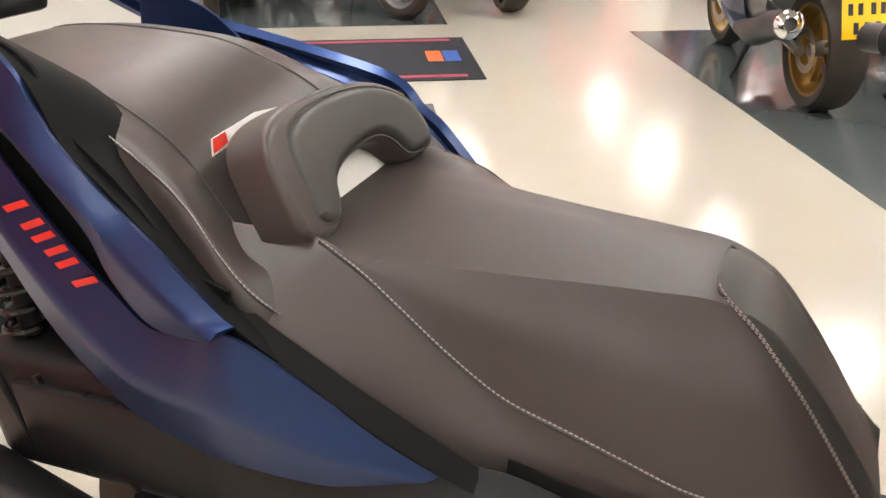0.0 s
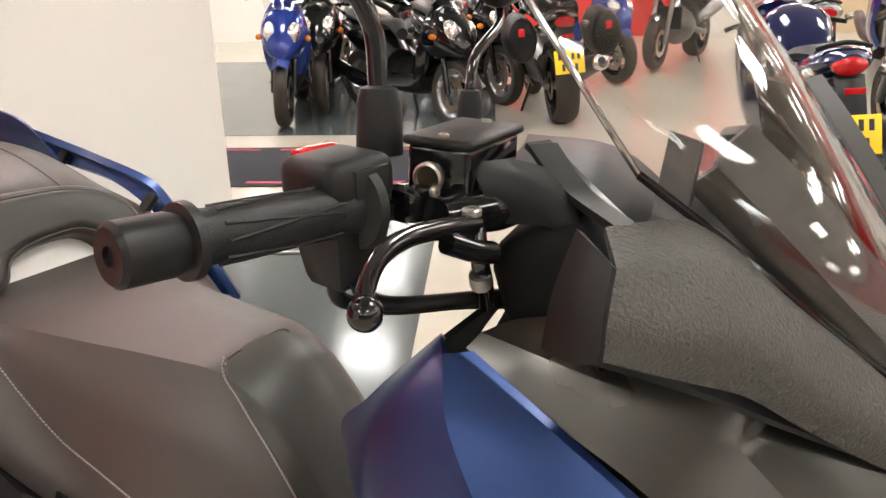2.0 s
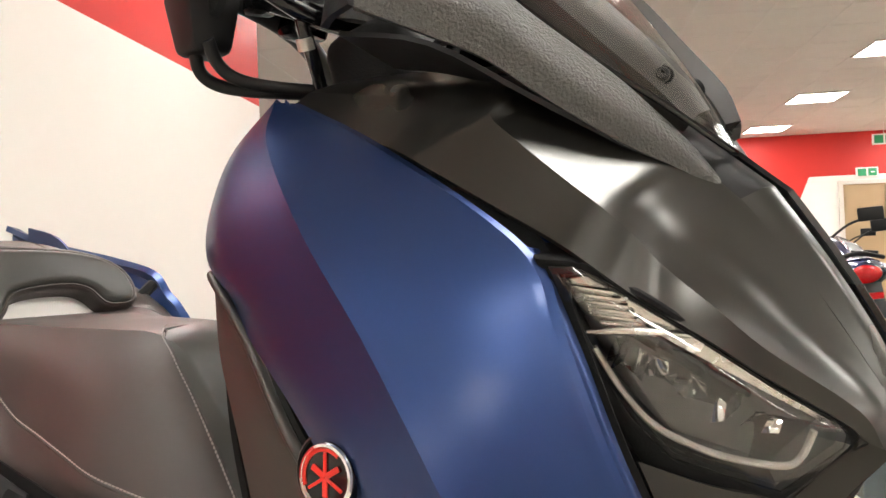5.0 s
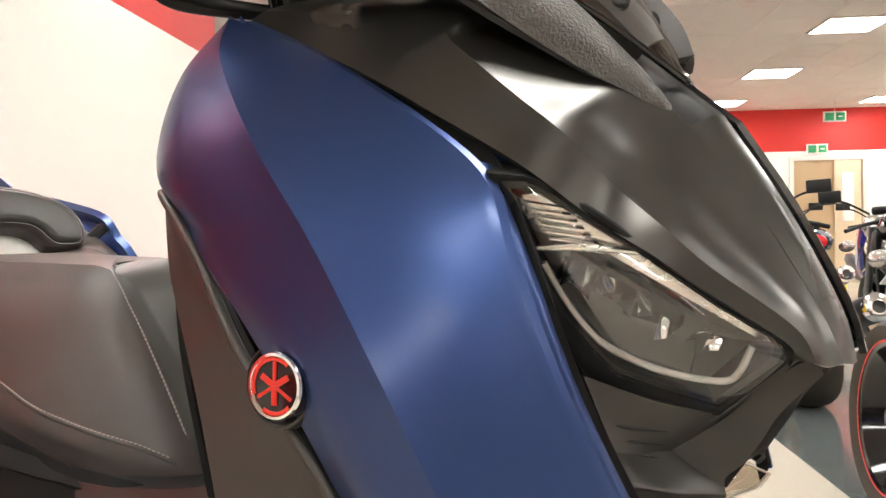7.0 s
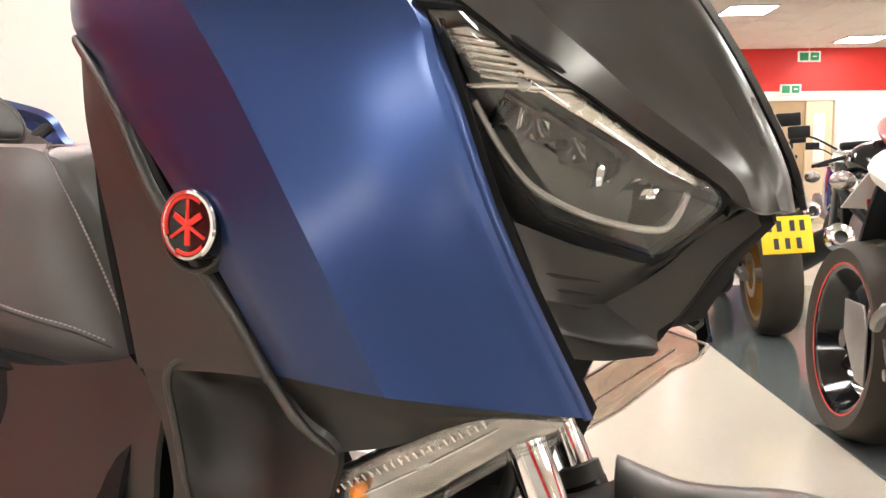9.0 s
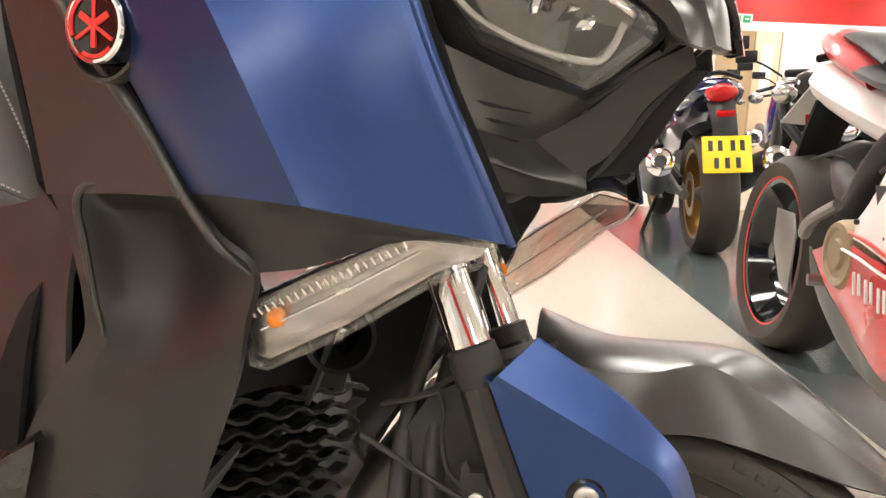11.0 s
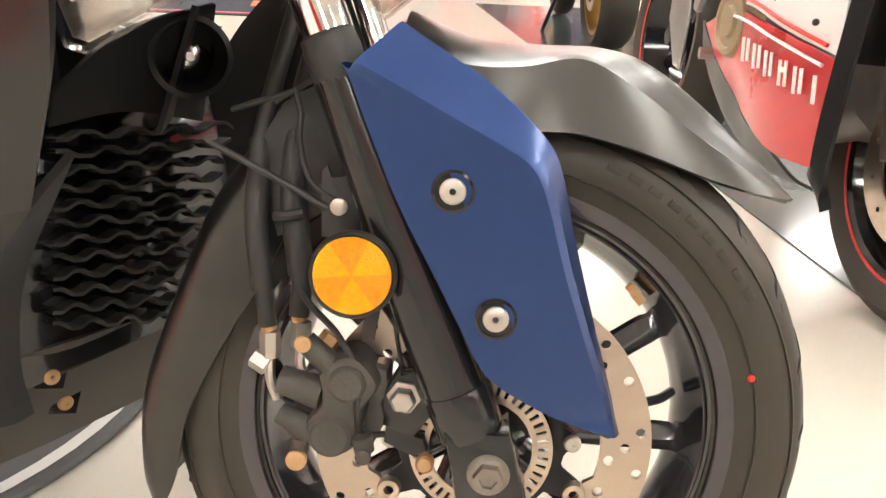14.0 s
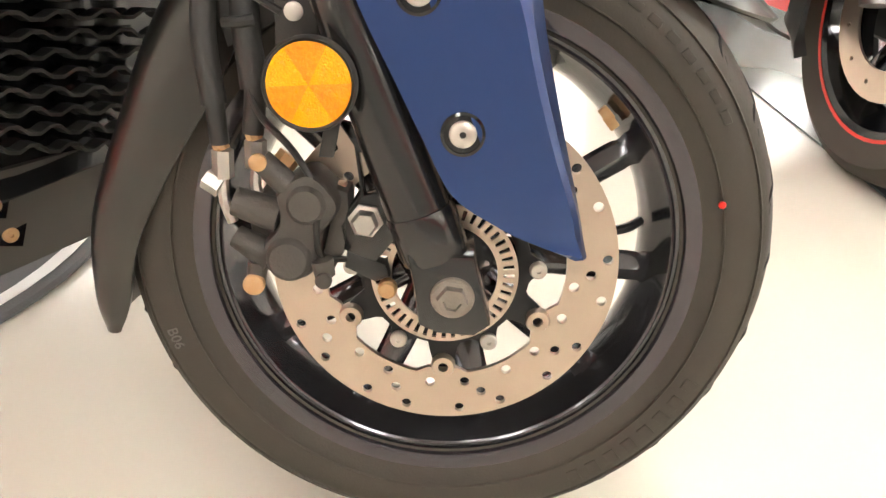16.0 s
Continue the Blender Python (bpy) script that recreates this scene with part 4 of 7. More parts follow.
for k in range(26):
    a0 = 2 * math.pi * k / 26
    for s in (1, -1):
        pts = []
        for q in range(6):
            f = q / 5
            d = s * (0.010 + 0.044 * f)
            r = np.interp(abs(d), [0, .016, .034, .050, .059], [R_TYRE, R_TYRE - .001, .262, .253, .240]) - .0011
            turn = a0 + s * .05 - .30 * f - .05 * math.sin(f * 5.5) + (.02 if k % 2 else 0)
            pts.append(wp(r * math.cos(turn), r * math.sin(turn), d))
        part("tread_groove", tube(pts, [.0006, .0020, .0026, .0026, .0020, .0006], 5, 2), GROOVE, front)
        short = [wp((.2575 - .0020 * q) * math.cos(a0 + .10 - .02 * q), (.2575 - .0020 * q) * math.sin(a0 + .10 - .02 * q), s * (.040 + .0030 * q)) for q in range(5)]
        part("tread_groove", tube(short, [.0005, .0016, .0018, .0014, .0005], 5, 2), GROOVE, front)
for k, (rr, dd) in enumerate(((.2165, .0597), (.246, .0563))):
    part("sidewall_ring", lathe([(rr - .0012, dd - .0006), (rr, dd + .0011), (rr + .0012, dd - .0006)], WHEEL, 96), RUBBER, front)
for k in range(9):
    a = math.radians(38 + k * 4.4)
    part("sidewall_mark", block((.006, .011, .0014), WHEEL @ Matrix.Rotation(a, 4, "Z") @ Matrix.Translation((.2345, 0, .0606)), .0004), RUBBER, front)
MARK = material("sidewall_print", (.12, .11, .10), .7, 0, None, 60, .5)
lettering = bpy.data.curves.new("sidewall_print", "FONT")
lettering.body, lettering.size, lettering.extrude, lettering.align_x, lettering.align_y = "B06", .0125, .0004, "CENTER", "CENTER"
bm = bmesh.new()
bm.from_mesh(bpy.data.meshes.new_from_object(bpy.data.objects.new("sidewall_print", lettering)))
bm.transform(WHEEL @ Matrix.Rotation(math.radians(207), 4, "Z") @ Matrix.Translation((.234, 0, .0607)) @ Matrix.Rotation(math.radians(90), 4, "Z"))
part("sidewall_print", bm, MARK, front, "printed mark B06")
for k in range(8):
    a = math.radians(-52 + k * 4.6)
    part("sidewall_mark", block((.012, .010, .0012), WHEEL @ Matrix.Rotation(a, 4, "Z") @ Matrix.Translation((.231, 0, .0606)), .0004), RUBBER, front)
part("red_dot", ball(wp(.2005, .079, .0607), .003), REDDEC, front, "small red paint dot")

rimprof = [(.190, .0500), (.1965, .0515), (.2023, .0520), (.2030, .0495), (.2030, -.0495), (.2023, -.0520), (.190, -.050), (.188, -.0465), (.188, .0465)]
rim = part("rim", lathe(rimprof, WHEEL, 120, closed=True), RIMP, front, "dark grey cast rim with a bright machined lip")
RIMB = material("rim_black", (0.075, 0.074, 0.080), 0.20, 0.85, (0.060, 0.058, 0.062), 12, .6, coat=.6)
barrel = [(.1885, .0470), (.1865, .0430), (.1835, .0425), (.1815, .0450), (.1795, .0440), (.1745, .0330), (.1690, .0240), (.1640, .0100), (.1625, .0), (.1640, -.0100), (.1690, -.0240), (.1745, -.0330), (.1815, -.0450), (.1885, -.0470)]
part("rim_barrel", lathe(barrel, WHEEL, 120, closed=True), RIMB, rim, "gloss black rim barrel")
part("rim_edge", lathe([(.1800, .0448), (.1812, .0458), (.1824, .0448)], WHEEL, 120), RIMP, rim)
for k in range(10):
    a = math.radians(2 + 36 * k)
    m = WHEEL @ Matrix.Rotation(a, 4, "Z")
    sp = [[(.040, -.007, .020), (.040, 0, .025), (.040, .007, .020)], [(.10, -.0036, .022), (.10, 0, .026), (.10, .0036, .022)], [(.148, -.0032, .016), (.148, 0, .020), (.148, .0032, .016)], [(.160, -.0055, .013), (.160, 0, .016), (.160, .0055, .013)], [(.1665, -.013, .010), (.1665, 0, .012), (.1665, .013, .010)]]
    part("spoke", sheet([[m @ Vector(p) for p in r] for r in sp], 3, 0.012, flip=False), RIMB, front)
part("hub", lathe([(0, .055), (.030, .055), (.036, .045), (.042, .030), (.046, .0), (.042, -.03), (.036, -.05), (0, -.05)], WHEEL, 40), RIMB, front)
part("valve", tube([wp(.160 * math.cos(.28), .160 * math.sin(.28), .02), wp(.148 * math.cos(.28), .148 * math.sin(.28), .032), wp(.135 * math.cos(.28), .135 * math.sin(.28), .036)], .004, 8, 3), BLACK, front)
for a, r in ((48, .176), (50.5, .177)):
    part("balance_weight", block((.008, .012, .006), WHEEL @ Matrix.Rotation(radians(a), 4, "Z") @ Matrix.Translation((r - .012, 0, .028)), .001), RUST, front)

# brake disc
D_D = .077
holes = []
for k in range(20):
    for q, r in enumerate((.1010, .1125, .1245)):
        a = 2 * math.pi * (k + q * .34 + .12 * (k % 2)) / 20
        if q == 1 and k % 2:
            continue
        holes.append(circle(.0041, 12, r * math.cos(a), r * math.sin(a)))
inner = []
for k in range(72):
    a = 2 * math.pi * k / 72
    lug = (math.degrees(a) + 52) % 60
    inner.append(((.0935 - (.006 if abs(lug - 30) < 9 else 0)) * math.cos(a), (.0935 - (.006 if abs(lug - 30) < 9 else 0)) * math.sin(a)))
disc = part("brake_disc", plate(circle(.1325, 96), .0045, wd(D_D), .0, [inner] + holes), STEEL, front, "drilled steel brake disc with light rust")
spider_out = []
for k in range(120):
    a = 2 * math.pi * k / 120
    lug = (math.degrees(a) + 52) % 60
    g = max(0, 1 - abs(lug - 30) / 11)
    g2 = max(0, 1 - abs(lug) / 9, 1 - abs(60 - lug) / 9)
    r = .0665 + .022 * min(1, g * 1.6) + .010 * min(1, g2 * 1.5)
    spider_out.append((r * math.cos(a), r * math.sin(a)))
part("disc_carrier", plate(spider_out, .005, wd(D_D - .002), .001, [circle(.056, 40)]), BLACK, disc, "black disc carrier")
for k in range(6):
    a = math.radians(-52 + 30 + 60 * k)
    part("disc_bobbin", lathe([(.004, .002), (.004, .005), (.0085, .005), (.0095, .003), (.0095, -.004)], wd(D_D) @ Matrix.Translation((.0845 * math.cos(a), .0845 * math.sin(a), 0)), 20), STEEL, disc, "steel bobbin")
    b = a + math.radians(30)
    hexbolt(wd(D_D) @ Matrix.Translation((.0715 * math.cos(b), .0715 * math.sin(b), -.001)), .0068, .005, ZINC, disc)
slots = []
for k in range(44):
    a = 2 * math.pi * k / 44
    c, s = math.cos(a), math.sin(a)
    q = [(-.0042, -.0014), (.0042, -.0017), (.0042, .0017), (-.0042, .0014)]
    slots.append([((.0485 + x) * c - y * s, (.0485 + x) * s + y * c) for x, y in q])
part("sensor_ring", plate(circle(.0555, 72), .0025, wd(.092), 0, [circle(.040, 40)] + slots), STEEL, front, "slotted steel sensor ring")

# fork, in the wheel frame as well
FA = Vector((-.4537, .891, 0))
fork = part("fork_leg", tube([wp(-.012, .030, .118), wp(-.055, .1100, .118), wp(-.100, .1990, .118), wp(-.138, .274, .118)], [.0235, .0225, .0210, .0190], 28, 4), DUSTG, scooter, "gloss black fork leg with dust on it")
part("fork_collar", lathe([(.0236, -.030), (.0248, -.026), (.0250, .003), (.0243, .006), (.0225, .0065)], frame_from(wp(-.0235, .052, .118), wp(FA.x, FA.y, 0) - HUB), 24), DUSTG, fork)
part("fork_cap", lathe([(.0192, -.02), (.0200, .002), (.0190, .008), (.0190, .012), (.0165, .014)], frame_from(wp(-.1405, .279, .118), wp(FA.x, FA.y, 0) - HUB), 28), DUSTB, fork, "rubber dust cap")
part("fork_tube", tube([wp(-.140, .278, .118), wp(-.21, .4155, .118)], .0165, 24, 2), CHROME, fork, "chromed fork tube")
foot = [(-.030, .030), (.016, .036), (.028, .006), (.036, -.014), (.026, -.024), (.0, -.026), (-.014, -.022), (-.022, .006)]
part("axle_clamp", plate(foot, .046, wd(.140), .004), DUSTG, fork)
part("axle_bolt", lathe([(0, .007), (.006, .007), (.0065, .010), (.0105, .010), (.0112, .004), (.0145, .003), (.0145, .0)], wd(.140) @ Matrix.Translation((.006, .004, 0)), 6), WORN, fork, "worn hexagon axle nut")
part("axle_washer", lathe([(0, .002), (.0148, .002), (.0155, 0)], wd(.140) @ Matrix.Translation((.006, .004, 0)), 28), WORN, fork)
left = part("fork_leg", tube([wp(-.012, .030, -.118), wp(-.138, .274, -.118)], .0235, 16, 3), DUSTG, scooter)
part("fork_tube", tube([wp(-.138, .274, -.118), wp(-.21, .4155, -.118)], .0165, 20, 2), CHROME, left, "chromed fork tube")
part("fork_cap", lathe([(.0225, -.02), (.0225, .012), (.0165, .014)], frame_from(wp(-.1405, .279, -.118), wp(FA.x, FA.y, 0) - HUB), 24), DUSTB, left)
part("axle_clamp", plate(foot, .046, wd(-.094), .004), DUSTG, left)
part("axle", tube([wp(.004, .002, -.12), wp(.004, .002, .12)], .010, 14, 2), STEEL, scooter)
part("steering_yoke", block((.06, .26, .035), frame_from(wp(-.215, .43, 0), wp(FA.x, FA.y, 0) - HUB, (1, 0, 0)), .008), DUSTB, scooter)

# blue fork cover with a folded crease and two bolts
cov_left = [(-.1277, .2747), (-.119, .257), (-.1112, .2411), (-.100, .220), (-.088, .198), (-.0735, .1746), (-.0519, .1431), (-.030, .1106), (-.0056, .0772), (.0267, .0613), (.0562, .0510), (.0850, .0432)]
cov_fold = [(-.1214, .2740), (-.0879, .2612), (-.0540, .2480), (-.0200, .2344), (.0032, .2223), (.0176, .1974), (.0310, .1642), (.0444, .1343), (.0589, .1041), (.0732, .0755), (.0800, .0580), (.0858, .0428)]
cov_out = [(-.0986, .3023), (-.0635, .2851), (-.0344, .2705), (-.0087, .2530), (.0115, .2351), (.0223, .2149), (.0329, .1844), (.0462, .1498), (.0605, .1146), (.0787, .0708), (.0850, .0540), (.0907, .0400)]
cover = [[wp(*a, .136), wp(*b, .1405 if k < 10 else .134), wp(*c, .120)] for k, (a, b, c) in enumerate(zip(cov_left, cov_fold, cov_out))]
fc = part("fork_cover", sheet([[tuple(p) for p in r] for r in cover], 6, .005, (1,), flip=False), BLUE, scooter, "matt blue fork cover with a folded edge", 14)
part("cover_side", sheet([[tuple(r[2]), tuple(r[2] - AXIS * .03 - Vector((.006, 0, .006)))] for r in cover], 6, .004), BLUE, fc)
for x, y in ((-.0468, .2011), (-.0059, .1192)):
    part("bolt_recess", lathe([(.0125, .0035), (.0145, .003), (.0150, -.002)], wd(.1410) @ Matrix.Translation((x, y, 0)), 28), GLOSSB, fc)
    part("recess_floor", lathe([(0, .002), (.0128, .002)], wd(.1410) @ Matrix.Translation((x, y, 0)), 28), GLOSSB, fc)
    part("bolt", lathe([(.0022, .0030), (.0024, .0052), (.0070, .0052), (.0086, .0040), (.0090, .0018)], wd(.1412) @ Matrix.Translation((x, y, 0)), 28), ZINC, fc, "zinc button bolt")
    part("bolt_socket", lathe([(0, .0032), (.0026, .0032)], wd(.1412) @ Matrix.Translation((x, y, 0)), 6), DUSTB, fc)

# grey front mudguard and its black rear part
fend = [
    [(-.085, .245, .088), (-.100, .288, .080), (-.103, .305, .050), (-.105, .318, 0)],
    [(-.020, .245, .085), (-.048, .282, .080), (-.049, .294, .050), (-.050, .304, 0)],
    [(.003, .244, .080), (-.009, .287, .075), (-.006, .297, .045), (-.002, .305, 0)],
    [(.036, .246, .075), (.030, .2975, .064), (.038, .304, .036), (.050, .309, 0)],
    [(.085, .238, .065), (.071, .283, .055), (.080, .292, .030), (.092, .300, 0)],
    [(.1485, .2227, .045), (.132, .251, .040), (.140, .258, .022), (.152, .264, 0)],
    [(.2142, .2123, .012), (.214, .2136, .009), (.217, .214, .005), (.222, .2130, 0)],
]
full_f = [r + [(x, y, -d) for x, y, d in r[-2::-1]] for r in fend]
mud = part("mudguard", sheet([[tuple(wp(*p)) for p in r] for r in full_f], 6, .004, (1, 5)), DARK, scooter, "matt grey front mudguard with a pointed tip", 14)
rear_f = [
    [(-.150, .215, .066), (-.175, .228, .062), (-.185, .236, .045), (-.19, .24, 0), (-.185, .236, -.045), (-.175, .228, -.062), (-.150, .215, -.066)],
    [(-.181, .115, .066), (-.215, .145, .064), (-.232, .152, .050), (-.238, .155, 0), (-.232, .152, -.050), (-.215, .145, -.064), (-.181, .115, -.066)],
    [(-.211, .050, .066), (-.240, .068, .066), (-.256, .075, .052), (-.262, .078, 0), (-.256, .075, -.052), (-.240, .068, -.066), (-.211, .050, -.066)],
    [(-.238, -.020, .064), (-.262, -.016, .064), (-.278, -.014, .050), (-.283, -.013, 0), (-.278, -.014, -.050), (-.262, -.016, -.064), (-.238, -.020, -.064)],
    [(-.246, -.080, .060), (-.262, -.082, .060), (-.276, -.083, .046), (-.281, -.083, 0), (-.276, -.083, -.046), (-.262, -.082, -.060), (-.246, -.080, -.060)],
    [(-.258, -.110, .050), (-.263, -.113, .050), (-.268, -.115, .04), (-.272, -.117, 0), (-.268, -.115, -.04), (-.263, -.113, -.050), (-.258, -.110, -.050)],
]
part("mudguard_rear", sheet([[tuple(wp(*p)) for p in r] for r in rear_f], 5, .004, flip=True), DARK, mud, "dark rear part of the mudguard")
mid_f = [[(-.19, .24, d), (-.16, .262, d), (-.13, .275, d), (-.085, .30, d)] for d in (.075, .05, 0, -.05, -.075)]
part("mudguard_mid", sheet([[tuple(wp(*p)) for p in r] for r in mid_f], 4, .004), DUSTB, mud)
for s in (1, -1):
    part("mudguard_cheek", plate([(-.20, .20), (-.18, .24), (-.13, .275), (-.085, .29), (-.06, .245), (-.10, .20), (-.14, .165), (-.175, .14)], .004, wd(.082 * s), .001), DUSTB, mud)

# reflector, tab and hose guide
rm = wd(.148) @ Matrix.Translation((-.1056, .1361, 0))
refl = part("side_reflector", lathe([(0.0268, .002), (.0285, .004), (.0300, .002), (.0300, -.006), (0, -.006)], rm, 44), DUSTB, scooter, "round amber reflector in a black ring")
# Darker amber copy puts the alternate sectors' shading into the colour.
AMBER_SHADED = material("amber_prism_shaded", (0.78, 0.29, 0.0), 0.3, 0.0, (0.46, 0.13, 0.0), 200, 0.9, 0.5, 500, spec=0.25)
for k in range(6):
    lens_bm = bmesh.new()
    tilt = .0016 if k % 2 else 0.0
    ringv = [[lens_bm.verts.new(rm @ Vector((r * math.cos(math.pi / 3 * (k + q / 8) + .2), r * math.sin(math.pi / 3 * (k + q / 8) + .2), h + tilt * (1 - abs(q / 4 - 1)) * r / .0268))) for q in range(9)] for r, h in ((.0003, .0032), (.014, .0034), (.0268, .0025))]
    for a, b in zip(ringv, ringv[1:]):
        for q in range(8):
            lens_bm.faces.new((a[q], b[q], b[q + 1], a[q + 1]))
    part("prism_sector", lens_bm, AMBER_SHADED if k % 2 else AMBER, refl, "amber prism lens", 8)
tab = part("reflector_tab", plate([(-.137, .150), (-.108, .156), (-.118, .200), (-.122, .205), (-.124, .196), (-.134, .194), (-.138, .203), (-.142, .198)], .004, wd(.108), .0008), DUSTB, scooter, "black bracket with a bolt")
hexbolt(wd(.108) @ Matrix.Translation((-.1266, .174, 0)), .0062, .0035, ZINC, tab, "bolt", "", False)
part("bracket_leg", plate([(-.098, .085), (-.088, .086), (-.086, .112), (-.096, .115)], .003, wd(.128), .0008), DUSTB, refl)

# caliper and its carrier
cal_out = [(-.1263, .0505), (-.1186, .0621), (-.1032, .0696), (-.0856, .0564), (-.0819, .045), (-.0916, .0288), (-.0945, .0202), (-.0937, -.0003), (-.1043, -.0103), (-.1237, -.0089), (-.1315, .001), (-.1308, .0149), (-.122, .0298)]
cal = part("brake_caliper", plate([tuple(q[:2]) for q in spline([(*q, 0) for q in cal_out + cal_out[:1]], 3)][:-1], .044, wd(.122), .006), CASTAL, scooter, "dusty dark cast brake caliper")
part("caliper_body", plate([(-.140, .046), (-.118, .056), (-.100, .046), (-.090, .026), (-.094, -.004), (-.108, -.014), (-.126, -.014), (-.142, -.004), (-.146, .020)], .040, wd(.104), .006), CASTAL, cal)
part("caliper_boss", lathe([(0, .005), (.013, .005), (.0155, .003), (.0175, -.004)], wd(.122) @ Matrix.Translation((-.1120, .006, 0)), 28), CASTAL, cal)
part("caliper_boss", lathe([(0, .004), (.011, .004), (.0135, .002), (.0150, -.004)], wd(.122) @ Matrix.Translation((-.104, .048, 0)), 28), CASTAL, cal)
part("caliper_bridge", plate([(-.100, .060), (-.078, .056), (-.072, .020), (-.082, -.006), (-.092, .000), (-.088, .030), (-.100, .046)], .03, wd(.104), .003), CASTAL, cal)
part("caliper_pad", plate([(-.088, .058), (-.082, .060), (-.072, .030), (-.078, .004), (-.084, .006), (-.080, .030)], .01, wd(.094), .001), STEEL, cal)
for (a, b, r0, r1) in (((-.1398, .0723, .112), (-.1180, .0560, .112), .0085, .0095), ((-.1561, .0381, .108), (-.1230, .0330, .110), .0105, .0130), ((-.1541, .0110, .106), (-.1260, .0010, .110), .0085, .0120)):
    part("caliper_port", tube([wp(*a), wp(*b)], [r0, r1], 16, 2), CASTAL, cal)
part("caliper_lug", tube([wp(-.1355, -.003, .112), wp(-.1358, -.0186, .112)], [.0075, .0070], 12, 2), CASTAL, cal)
part("caliper_lug", tube([wp(-.0895, .0080, .118), wp(-.0855, -.0041, .118)], [.0085, .0075], 12, 2), CASTAL, cal)
carrier = part("caliper_carrier", plate([(-.092, .106), (-.066, .104), (-.052, .060), (-.038, .030), (-.052, .006), (-.076, .012), (-.082, .030), (-.070, .060), (-.078, .090)], .012, wd(.104), .002, [[(-.074, .086), (-.066, .086), (-.058, .060), (-.066, .056)]]), DUSTG, scooter, "black caliper carrier plate")
part("carrier_bolt", lathe([(0, .010), (.008, .010), (.0098, .008), (.0098, .002), (.0128, .001), (.0128, -.002)], wd(.106) @ Matrix.Translation((-.0629, .0378, 0)), 6), ZINC, carrier, "zinc hexagon bolt")
for (x, y, d, r, h, mt) in ((-.1358, -.0190, .116, .0078, .006, RUST), (-.0855, -.0045, .124, .0060, .005, CASTAL), (-.1398, .0723, .118, .0062, .004, RUST)):
    hexbolt(wd(d) @ Matrix.Translation((x, y, 0)), r, h, mt, cal, "bolt", "", False)
part("port_nut", tube([wp(-.126, .068, .100), wp(-.122, .075, .098)], .0085, 6, 2), RUST, cal, "rusty union nut")
part("bleed_nipple", tube([wp(-.168, .044, .101), wp(-.180, .049, .099)], .008, 6, 2), ZINC, cal)
# wheel sensor
sensor = part("wheel_sensor", plate([(-.074, .012), (-.044, .006), (-.040, -.004), (-.050, -.010), (-.074, -.002)], .014, wd(.104), .003), DUSTB, scooter, "black wheel sensor with a rusty bolt")
hexbolt(wd(.100) @ Matrix.Translation((-.0405, -.013, 0)), .0072, .008, RUST, sensor, "bolt", "rusty bolt", False)
part("sensor_cable", tube([wp(-.072, .004, .100), wp(-.090, .008, .112), (wp(-.095, .03, .122)), wp(-.098, .058, .120), wp(-.118, .082, .112), wp(-.150, .108, .100), wp(-.165, .16, .085), wp(-.17, .24, .07)], .0026, 8, 6), DUSTB, scooter, "thin black sensor cable")
# brake hoses
for (pts, r, nm) in (([(-.172, .075, .098), (-.178, .105, .098), (-.190, .150, .090), (-.196, .21, .075), (-.19, .28, .055), (-.185, .34, .03)], .0068, 1), ([(-.150, .085, .095), (-.152, .12, .092), (-.165, .17, .085), (-.172, .23, .070), (-.165, .30, .05), (-.16, .35, .03)], .0078, 2)):
    hose = part("brake_hose", tube([wp(*p) for p in pts], r, 12, 6), DUSTB, scooter, "black rubber brake hose with corroded unions")
    p0, p1 = pts[0], pts[1]
    part("hose_union", tube([wp(p0[0] + .004, p0[1] - .024, p0[2]), wp(p0[0] + .002, p0[1] - .004, p0[2])], .0078, 6, 2), ZINC, hose, "corroded union")
    part("hose_union", tube([wp(p0[0] + .002, p0[1] - .004, p0[2]), wp(*p0), wp(p0[0] - .001, p0[1] + .006, p0[2])], .0062, 8, 2), RUST, hose, "rusty collar")
    part("brake_pipe", tube([wp(p0[0] + .004, p0[1] - .024, p0[2]), wp(p0[0] + .007, p0[1] - .040, p0[2] + .004), wp(p0[0] + .004 + .01 * nm, p0[1] - .055, p0[2] + .004)], .0042, 8, 4), ZINC, hose)
    part("hose_sleeve", tube([wp(*[a + (b - a) * .9 for a, b in zip(p0, p1)]), wp(*pts[2]), wp(*pts[3])], r + .0022, 12, 6), DUSTB, hose)
part("hose_clip", tube([wp(-.175, .158, .095), wp(-.165, .160, .099), wp(-.155, .163, .096)], .004, 8, 3), DUSTB, scooter)
part("wire_guide", tube([wp(-.215, .23, .09), wp(-.190, .240, .10), wp(-.168, .250, .10), wp(-.162, .235, .10), wp(-.160, .215, .104), wp(-.150, .19, .106), wp(-.130, .178, .107)], .0022, 8, 4, sharp=(2, 3)), DUSTB, scooter, "bent black wire hose guide")
part("wire_guide", tube([wp(-.225, .205, .10), wp(-.18, .190, .108), wp(-.135, .172, .108)], .0026, 8, 3), DUSTB, scooter, "bent black wire hose guide")

